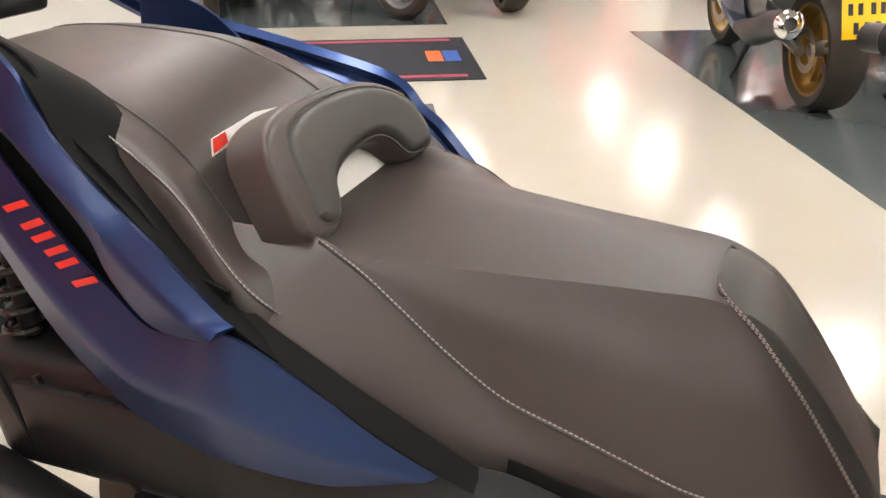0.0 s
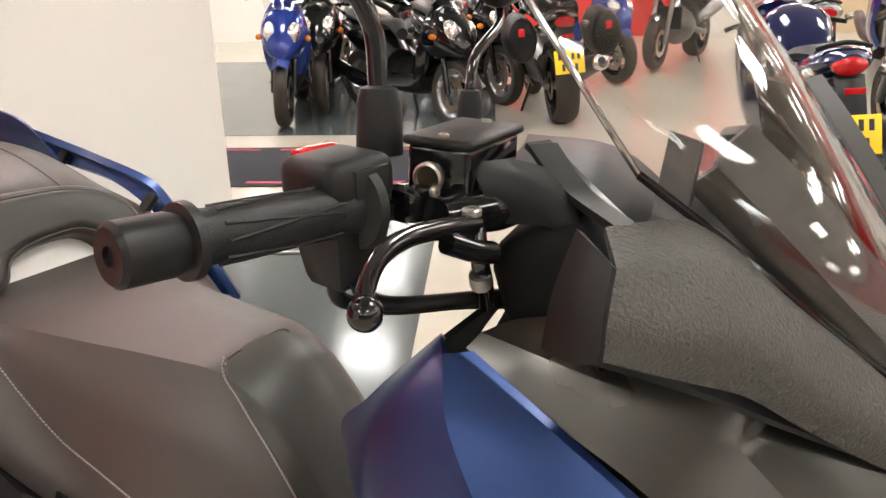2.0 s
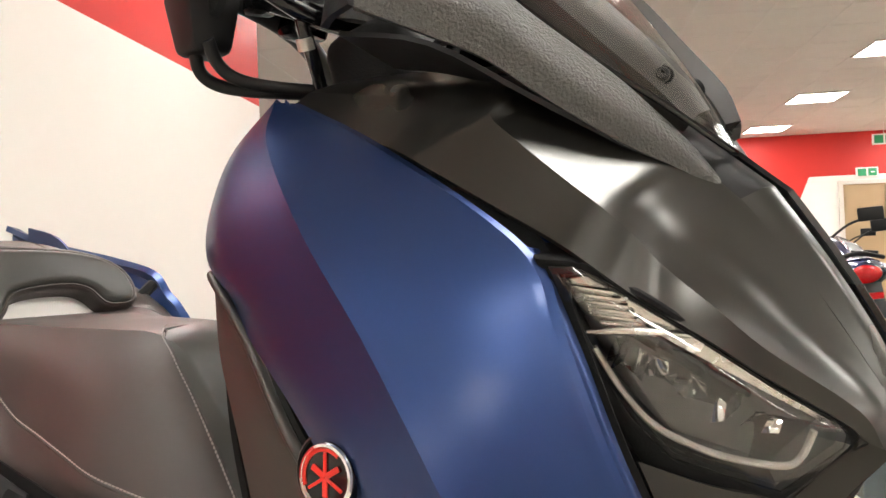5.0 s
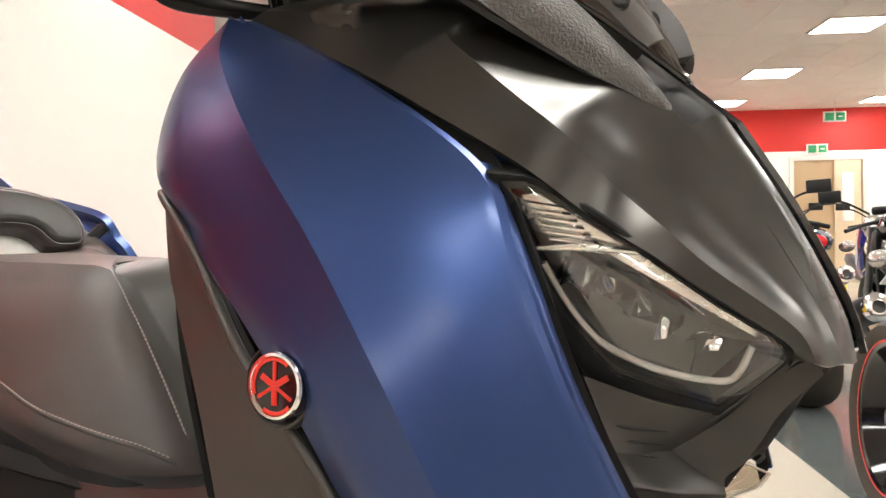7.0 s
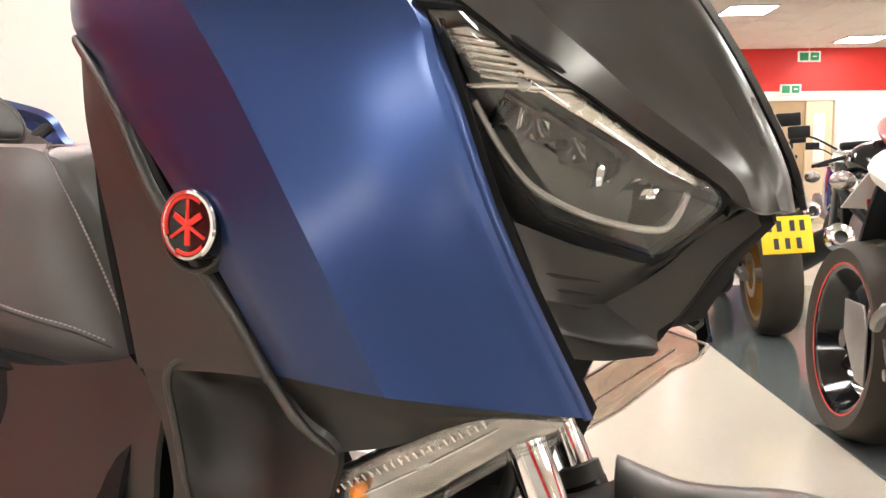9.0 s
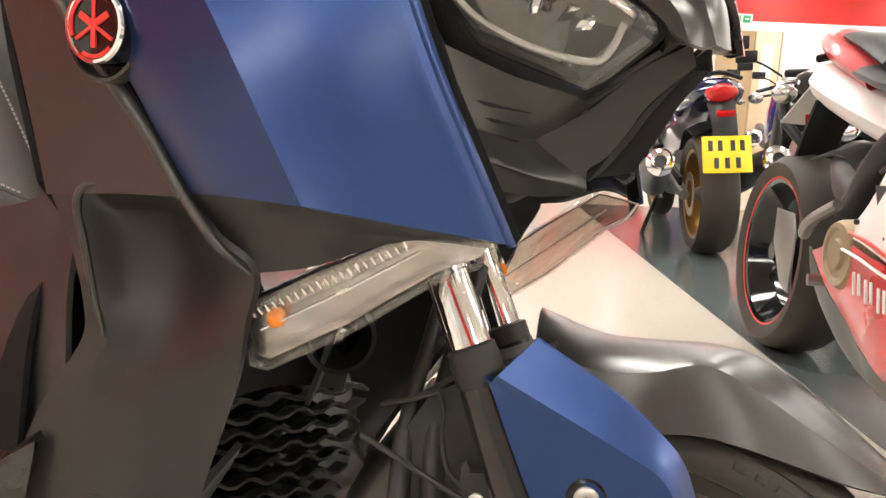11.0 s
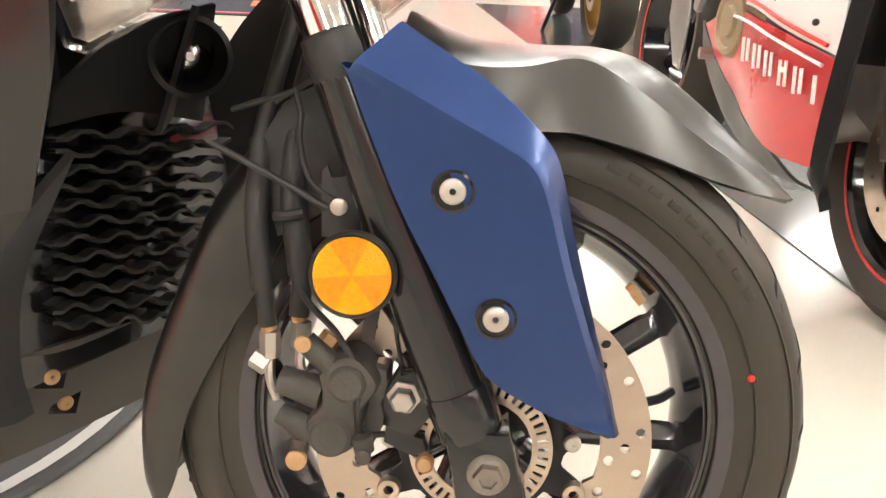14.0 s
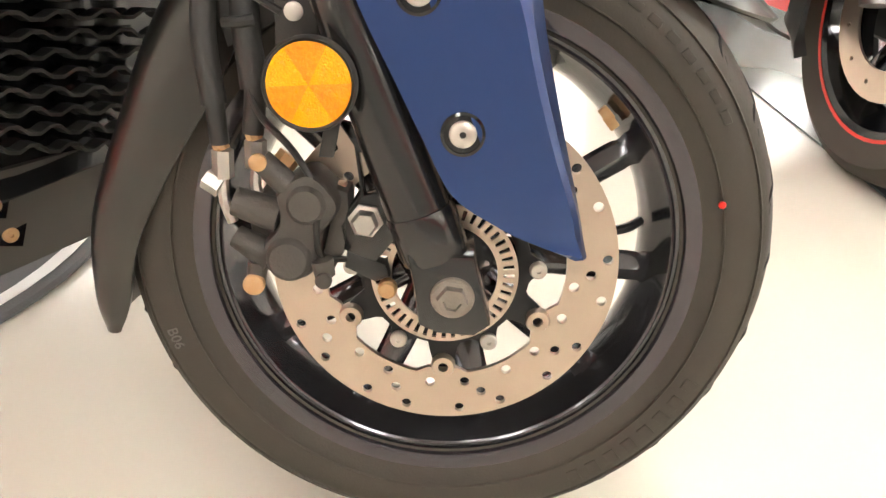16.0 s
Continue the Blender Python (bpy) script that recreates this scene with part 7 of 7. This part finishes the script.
# its fairing: white upper, red lower, plain white shapes in place of lettering
for s in (-1, 1):
    up = [[(1.00, s * .20, .86), (1.15, s * .25, .88), (1.30, s * .25, .92), (1.50, s * .18, .90)], [(.96, s * .25, .60), (1.08, s * .285, .62), (1.20, s * .285, .66), (1.30, s * .26, .72)], [(.885, s * .262, .498), (1.02, s * .285, .50), (1.16, s * .285, .48), (1.30, s * .262, .462)]]
    uf = part("upper_fairing", sheet(up, 5, .006, flip=s < 0), WHITEP, duc, "white side fairing")
    lo = [[(.69, s * .24, .43), (.90, s * .272, .485), (1.10, s * .285, .478), (1.31, s * .262, .455)], [(.78, s * .23, .36), (.94, s * .262, .38), (1.12, s * .275, .36), (1.315, s * .255, .35)], [(.88, s * .215, .305), (1.0, s * .24, .285), (1.15, s * .25, .262), (1.325, s * .235, .275)]]
    lf = part("belly_fairing", sheet(lo, 5, .006, flip=s < 0), REDP, duc, "red belly fairing")
    dk = [[(.62, s * .22, .43), (.69, s * .238, .42), (.78, s * .228, .355), (.88, s * .213, .30), (1.0, s * .238, .28), (1.15, s * .248, .258)], [(.64, s * .20, .34), (.70, s * .20, .30), (.80, s * .19, .24), (.90, s * .18, .205), (1.02, s * .19, .20), (1.17, s * .20, .215)], [(.70, s * .12, .24), (.76, s * .13, .22), (.84, s * .13, .19), (.92, s * .13, .175), (1.03, s * .14, .175), (1.17, s * .15, .195)]]
    part("belly_dark", sheet(dk, 4, .006, flip=s < 0), CARBON, duc, "dark lower belly tray")
    part("white_line", tube([(.92, s * .279, .474), (1.02, s * .288, .472), (1.14, s * .289, .460), (1.28, s * .270, .442)], .0035, 6, 5), WHITEP, lf)
    part("red_line", tube([(.95, s * .280, .512), (1.05, s * .290, .508), (1.16, s * .290, .492), (1.28, s * .270, .474)], .004, 6, 5), REDDEC, uf)
    part("fairing_slot", tube([(.99, s * .262, .640), (1.06, s * .284, .652), (1.14, s * .289, .640), (1.22, s * .284, .655)], .005, 6, 5), INK, uf)
    part("fairing_vent", plate([(0, 0), (.055, .004), (.050, -.055), (.036, -.060)], .003, frame_from((1.02, s * .283, .615), (0, s, 0), (1, 0, 0)) @ Matrix.Diagonal((1, s * -1, 1, 1))), CARBON, uf)
    for k in range(6):
        x = 1.03 + k * .052
        m = frame_from((x, s * (.2835 - .010 * max(0, k - 2) / 3), .424 - .004 * k), (0, s, -.12), (s * -1.0, 0, 0.12))
        bars = ((-.012, 0, .011, .046), (.010, 0, .011, .042)) if k not in (3, 5) else (((0, 0, .012, .046),) if k == 5 else ((-.011, -.002, .010, .044), (.011, -.002, .010, .044), (0, .004, .018, .009)))
        for bx, by, bw, bh in bars:
            part("white_letter_shape", block((bw, bh, .002), m @ Matrix.Translation((bx, by, .004)), .0006), WHITEP, lf)
    for (x, z) in ((.95, .535), (1.10, .525), (1.25, .505)):
        part("fairing_screw", ball((x, s * (.284 if x > 1 else .272), z), .006), INK, uf)
    # Black sheet stands in for the dark interior behind the fairing.
    part("inner_duct", sheet([[(1.30, s * .25, .88), (1.32, s * .235, .88)], [(1.31, s * .264, .60), (1.33, s * .245, .60)], [(1.317, s * .259, .32), (1.337, s * .240, .30)], [(1.325, s * .236, .27), (1.340, s * .215, .22)]], 4, .02), BLACK, duc, "black sheet for the dark interior behind the fairing edge")
cover = part("clutch_cover", lathe([(0, .02), (.05, .02), (.055, .026), (.066, .024), (.072, .012), (.074, -.02)], frame_from((.56, -.255, .46), (0, -1, -.05)), 36), BRONZE, duc, "bronze round clutch cover")
part("cover_boss", lathe([(0, .028), (.03, .028), (.034, .02)], frame_from((.56, -.255, .46), (0, -1, -.05)), 24), BRONZE, cover)
part("heel_plate", plate([(-.085, .075), (-.075, -.010), (.020, -.115), (.075, -.120), (.060, .030), (.030, .075)], .006, frame_from((.34, -.235, .42), (0, -1, 0)), .002), GREYM, duc)
part("rear_set", tube([(.40, -.20, .50), (.45, -.24, .46), (.52, -.26, .50), (.60, -.24, .55)], .014, 8, 4), GREYM, duc)
part("seat_cowl", loft([oval(-.34, .98, .03, .02), oval(-.20, .95, .09, .05), oval(0.0, .90, .13, .06), oval(.20, .84, .13, .06)], 4), REDP, duc, "red and white tail")
part("seat_pad", loft([oval(-.06, .96, .09, .02), oval(.10, .93, .12, .03), oval(.28, .87, .13, .03)], 4), BLACK, duc)
part("plate_holder", sheet([[(-.20, -.08, .86), (-.22, .08, .86)], [(-.42, -.09, .72), (-.44, .09, .72)]], 3, .004), WHITEP, duc, "blank pale plate holder")
part("silencer_can", loft([oval(.10, .62, .07, .07), oval(.25, .58, .12, .10), oval(.42, .52, .12, .10), oval(.50, .50, .08, .06)], 4), CARBON, duc, "round dark under-seat silencer")
AHEAD = {"front_wheel": -.155, "fork_leg": -.155, "front_mudguard": -.155, "radiator": .06, "engine": .16, "frame_spar": .12, "clutch_cover": .34, "heel_plate": .16, "rear_set": .18, "silencer_can": .20}
STAY = ("rear_wheel", "swingarm", "upper_fairing", "belly_", "inner_duct")
for piece in duc.children:
    if piece.name.startswith(STAY):
        continue
    ahead = Matrix.Translation((next((v for k, v in AHEAD.items() if piece.name.startswith(k)), .34), 0, 0))
    piece.data.transform(ahead)
    for sub in piece.children:
        sub.data.transform(ahead)
park(duc, (-.161, 2.172), radians(-63.4), 3)

blackbike = sport_bike("motorcycle", "black naked motorcycle with large silver silencers", GLOSSB, GLOSSB, None, False, False, False)
silencer(blackbike, [(.55, .16, .50), (.20, .22, .60), (.0, .24, .66), (-.16, .25, .70)], .085, SILVER)
silencer(blackbike, [(.55, -.16, .50), (.20, -.22, .60), (.0, -.24, .66), (-.16, -.25, .70)], .085, SILVER)
park(blackbike, room(2.35, 4.05), AWAY - .05)
bluebike = sport_bike("motorcycle", "silver and blue sports motorcycle with its front wheel turned out", SILVER, GLOSSB, MIDBLUE, True, False, False)
park(bluebike, room(2.3, 6.6), AWAY - .2)
copy_thing(bluebike, Matrix.Translation((*room(3.2, 4.2)[:2], FLOOR_Z)) @ Matrix.Rotation(AWAY, 4, "Z"))
copy_thing(haya, Matrix.Translation((*room(3.0, 9.9)[:2], FLOOR_Z)) @ Matrix.Rotation(AWAY + 2.9, 4, "Z"))
copy_thing(blackbike, Matrix.Translation((*room(2.2, 10.6)[:2], FLOOR_Z)) @ Matrix.Rotation(AWAY + 2.6, 4, "Z"))
copy_thing(bluebike, Matrix.Translation((*room(4.3, 10.0)[:2], FLOOR_Z)) @ Matrix.Rotation(AWAY + 2.8, 4, "Z"))
copy_thing(blackbike, Matrix.Translation((*room(5.4, 9.2)[:2], FLOOR_Z)) @ Matrix.Rotation(AWAY + 3.0, 4, "Z"))
orange = sport_bike("motorcycle", "orange and black sports motorcycle", material("orange_paint", (.75, .16, .01), .2, 0, None, 8, .5, 0, 300, .5), GLOSSB, CARBON, True, False, False)
park(orange, room(4.0, 6.7), AWAY - .1)

# tourer with a red-topped luggage box, tail towards the aisle
tourer = sport_bike("motorcycle", "black touring motorcycle with a top box and yellow number plate", GLOSSB, GLOSSB, None, True, False, True)
box = part("top_box", loft([oval(-.42, 1.12, .16, .10), oval(-.36, 1.13, .22, .15), oval(-.14, 1.13, .23, .16), oval(.02, 1.12, .20, .13)], 4), BLACK, tourer, "black luggage top box")
part("box_reflector", block((.02, .34, .07), Matrix.Translation((-.43, 0, 1.17)), .008), REDL, box, "red reflector strip")
for s in (1, -1):
    part("pannier", loft([oval(-.24, .72, .09, .14, s * .32), oval(-.18, .72, .12, .18, s * .33), oval(.16, .72, .12, .19, s * .33), oval(.24, .72, .08, .14, s * .32)], 3), BLACK, tourer, "black pannier")
    part("pannier_reflector", block((.015, .05, .06), Matrix.Translation((-.25, s * .34, .78)), .005), REDL, tourer)
park(tourer, (-3.02, 5.50), AWAY + .12)


def small_scooter(label, paint, seat_mat, wheel_mat):
    root = thing("scooter", (0, 0, 0), label, "scooter", "parked scooters")
    wheel(root, 0, .275, .13, wheel_mat, 5, None, False, .17, "rear_wheel")
    wheel(root, 1.34, .285, .11, wheel_mat, 5, None, True, .195, "front_wheel")
    part("body", loft([oval(-.32, .76, .05, .04), oval(-.18, .72, .14, .10), oval(.10, .64, .19, .16), oval(.40, .56, .19, .16), oval(.58, .46, .15, .12)], 4), paint, root, "painted tail body")
    part("seat", loft([oval(-.30, .84, .07, .03), oval(-.12, .84, .14, .05), oval(.14, .80, .16, .05), oval(.28, .76, .15, .05), oval(.46, .78, .12, .05), oval(.58, .70, .06, .05)], 4), seat_mat, root, "dark two-step seat")
    part("grab_bar", tube([(-.10, -.16, .84), (-.32, -.13, .90), (-.36, 0, .91), (-.32, .13, .90), (-.10, .16, .84)], .014, 8, 4), GLOSSB, root)
    part("floor_pan", loft([oval(.45, .32, .17, .07), oval(.62, .30, .19, .07), oval(.90, .30, .18, .07), oval(1.02, .36, .14, .09)], 4), BLACK, root)
    part("shield", loft([oval(.95, .40, .15, .12, 0, .8), oval(1.05, .60, .20, .18, 0, .8), oval(1.12, .78, .19, .18, 0, .8), oval(1.16, .92, .13, .10, 0, .8)], 4), paint, root, "painted leg shield")
    part("nose", loft([oval(1.12, .74, .20, .24), oval(1.26, .74, .19, .22), oval(1.40, .68, .13, .14), oval(1.48, .62, .05, .06)], 4), paint, root, "painted nose")
    for s in (1, -1):
        part("headlamp", loft([oval(1.30, .78, .05, .08, s * .10), oval(1.38, .76, .055, .08, s * .09), oval(1.42, .74, .04, .05, s * .08)], 3), CHROMED, root, "clear headlamp")
        part("fork_leg", tube([(1.34, s * .085, .285), (1.26, s * .085, .55)], .024, 10, 2), GLOSSB, root)
        part("indicator", ball((1.26, s * .20, .72), .03, scale=(1.4, .8, .8)), ORANGEP, root)
    part("front_mudguard", sheet([[(1.56, -.06, .50), (1.57, 0, .54), (1.56, .06, .50)], [(1.34, -.075, .58), (1.34, 0, .62), (1.34, .075, .58)], [(1.08, -.065, .44), (1.06, 0, .47), (1.08, .065, .44)]], 4, .006), paint, root, "front mudguard")
    part("screen", sheet([[(1.10, -.17, 1.22), (1.14, 0, 1.26), (1.10, .17, 1.22)], [(1.18, -.18, 1.08), (1.24, 0, 1.10), (1.18, .18, 1.08)], [(1.26, -.14, .94), (1.34, 0, .94), (1.26, .14, .94)]], 4, .004), SCREEN, root, "smoked screen")
    part("handlebar", tube([(.98, -.34, 1.0), (1.04, -.18, 1.03), (1.08, 0, 1.0), (1.04, .18, 1.03), (.98, .34, 1.0)], .015, 10, 4), BLACK, root)
    mirror_pair(root, 1.04, 1.26, .36)
    part("engine", loft([oval(-.05, .34, .12, .10, .06), oval(.25, .34, .15, .13, .02), oval(.50, .34, .12, .11)], 3), CASTAL, root)
    silencer(root, [(.45, -.15, .26), (.20, -.19, .30), (-.05, -.20, .36), (-.26, -.20, .42)], .065, GLOSSB)
    part("tail_lamp", block((.03, .18, .05), Matrix.Translation((-.33, 0, .74)), .012), REDL, root)
    part("side_stand", tube([(.55, .14, .24), (.52, .24, .0)], .011, 8, 2), BLACK, root)
    return root


s1 = small_scooter("dark blue scooter with clear headlamps, parked nose out", MIDBLUE, BLACK, GLOSSB)
h1 = math.atan2(-.80, .60)
park(s1, (-4.97 - 1.34 * math.cos(h1), 4.26 - 1.34 * math.sin(h1)), h1, 3)
s2 = small_scooter("gloss black scooter with grey seat on its side stand", GLOSSB, GRIPR, SILVER)
h2 = math.atan2(-.32, .95)
park(s2, (-3.67 - 1.34 * math.cos(h2), 4.86 - 1.34 * math.sin(h2)), h2, 4)
copy_thing(s2, Matrix.Translation((-5.05, 6.55, FLOOR_Z)) @ Matrix.Rotation(-.45, 4, "Z"))
copy_thing(s2, Matrix.Translation((-5.9, 5.9, FLOOR_Z)) @ Matrix.Rotation(-.9, 4, "Z"))
copy_thing(s2, Matrix.Translation((-5.6, 7.6, FLOOR_Z)) @ Matrix.Rotation(-.6, 4, "Z"))
copy_thing(s1, Matrix.Translation((-4.6, 8.3, FLOOR_Z)) @ Matrix.Rotation(-.5, 4, "Z"))
copy_thing(s2, Matrix.Translation((-6.6, 6.4, FLOOR_Z)) @ Matrix.Rotation(-.8, 4, "Z"))
copy_thing(blackbike, Matrix.Translation((*room(-1.4, 10.3)[:2], FLOOR_Z)) @ Matrix.Rotation(AWAY + 2.6, 4, "Z"))

# ---- floor mats, signs, door ----
mat_o = thing("floor_mat", (0, 0, 0), "long dark navy floor mat with pink lines", "floor mat")
part("mat_sheet", block((2.9, 1.057, .006), Matrix.Translation((-1.82, 4.878, FLOOR_Z + .004)), .002), MATM, mat_o)
for v in (4.43, 5.33):
    for u0, u1 in ((-3.2, -2.15), (-2.0, -1.62), (-1.5, -.47)):
        part("mat_line", block((u1 - u0, .05, .002), Matrix.Translation(((u0 + u1) / 2, v, FLOOR_Z + .008))), PINK, mat_o)
part("mat_patch", block((.10, .26, .002), Matrix.Translation((-.62, 4.90, FLOOR_Z + .008))), ORANGE, mat_o, "orange patch")
part("mat_patch", block((.10, .26, .002), Matrix.Translation((-.51, 4.90, FLOOR_Z + .008))), SKYB, mat_o, "blue patch")
mat_o.matrix_basis = ROOM.copy()
disc_grey = material("round_mat_grey", (.07, .07, .07), .6, 0, (.09, .09, .09), 40, .6, .3, 400)
disc_white = material("round_mat_white", (.75, .74, .72), .5, 0, None, 20, .4)
for (c, r) in (((-2.98, 2.31), .345), ((-1.02, .055), .455)):
    rm_ = thing("round_mat", (c[0], c[1], FLOOR_Z), "round dark floor mat with a white ring", "floor mat", "round mats")
    part("mat_disc", lathe([(0, .008), (r - .004, .008), (r, .004), (r, 0.0)], Matrix.Translation((c[0], c[1], FLOOR_Z + .004)), 64), disc_grey, rm_)
    part("mat_ring", lathe([(r - .036, .0095), (r - .018, .0095)], Matrix.Translation((c[0], c[1], FLOOR_Z + .004)), 64), disc_white, rm_)
    for k in (-1, 1):
        part("mat_emblem", plate([(-.05, -.03), (-.01, -.03), (.03, .03), (-.01, .03)], .001, Matrix.Translation((c[0] - .17 + .03 * k, c[1] - .10, FLOOR_Z + .0135)) @ Matrix.Rotation(radians(30), 4, "Z")), disc_white, rm_)


def exit_sign(u, v, z):
    s = thing("exit_sign", (0, 0, 0), "green and white emergency exit sign", "sign", "exit signs")
    part("sign_box", block((.34, .03, .16), Matrix.Translation((0, 0, 0)), .004), WHITEP, s)
    part("sign_face", block((.13, .004, .12), Matrix.Translation((-.08, -.017, 0)), .001), GREEN, s)
    part("sign_face", block((.13, .004, .12), Matrix.Translation((.08, -.017, 0)), .001), GREEN, s)
    part("sign_arrow", block((.06, .004, .02), Matrix.Translation((.08, -.0205, 0))), WHITEP, s)
    s.matrix_basis = ROOM @ Matrix.Translation((u, v, z))
    return s


exit_sign(4.79, V1 - .03, 2.20)
exit_sign(4.74, V1 - .9, 2.61)
part("sign_rod", tube([(0, 0, 0), (0, 0, .20)], .004, 6, 1), WHITEP).matrix_basis = ROOM @ Matrix.Translation((4.74, V1 - .9, 2.68))
tagged(bpy.data.objects["sign_rod"], "thin rod holding the exit sign", "rod", "", "structure")
door = thing("door_1", (0, 0, 0), "beige doorway with a half-open inner door", "door")
tagged(door, kind="structure")
part("door_frame", plate([(-.62, 0), (.62, 0), (.62, 2.08), (-.62, 2.08)], .05, ROOM @ Matrix.Translation((4.96, V1 - .012, FLOOR_Z)) @ Matrix.Rotation(radians(90), 4, "X") @ Matrix.Translation((0, 0, .04)), .002, [[(-.55, .02), (.55, .02), (.55, 2.02), (-.55, 2.02)]]), TRIMW, door)
part("door_opening", block((1.1, .02, 2.03), ROOM @ Matrix.Translation((4.96, V1 - .012, 1.015))), WOODD, door, "tan corridor seen through the doorway")
part("door_leaf", block((.42, .04, 2.0), ROOM @ Matrix.Translation((5.26, V1 - .05, 1.0)), .004), material("door_cream", (.62, .50, .34), .5, 0, None, 4, .5), door, "pale wooden door leaf")
part("door_glass", block((.18, .05, .8), ROOM @ Matrix.Translation((5.26, V1 - .055, 1.4)), .004), WHITEP, door)
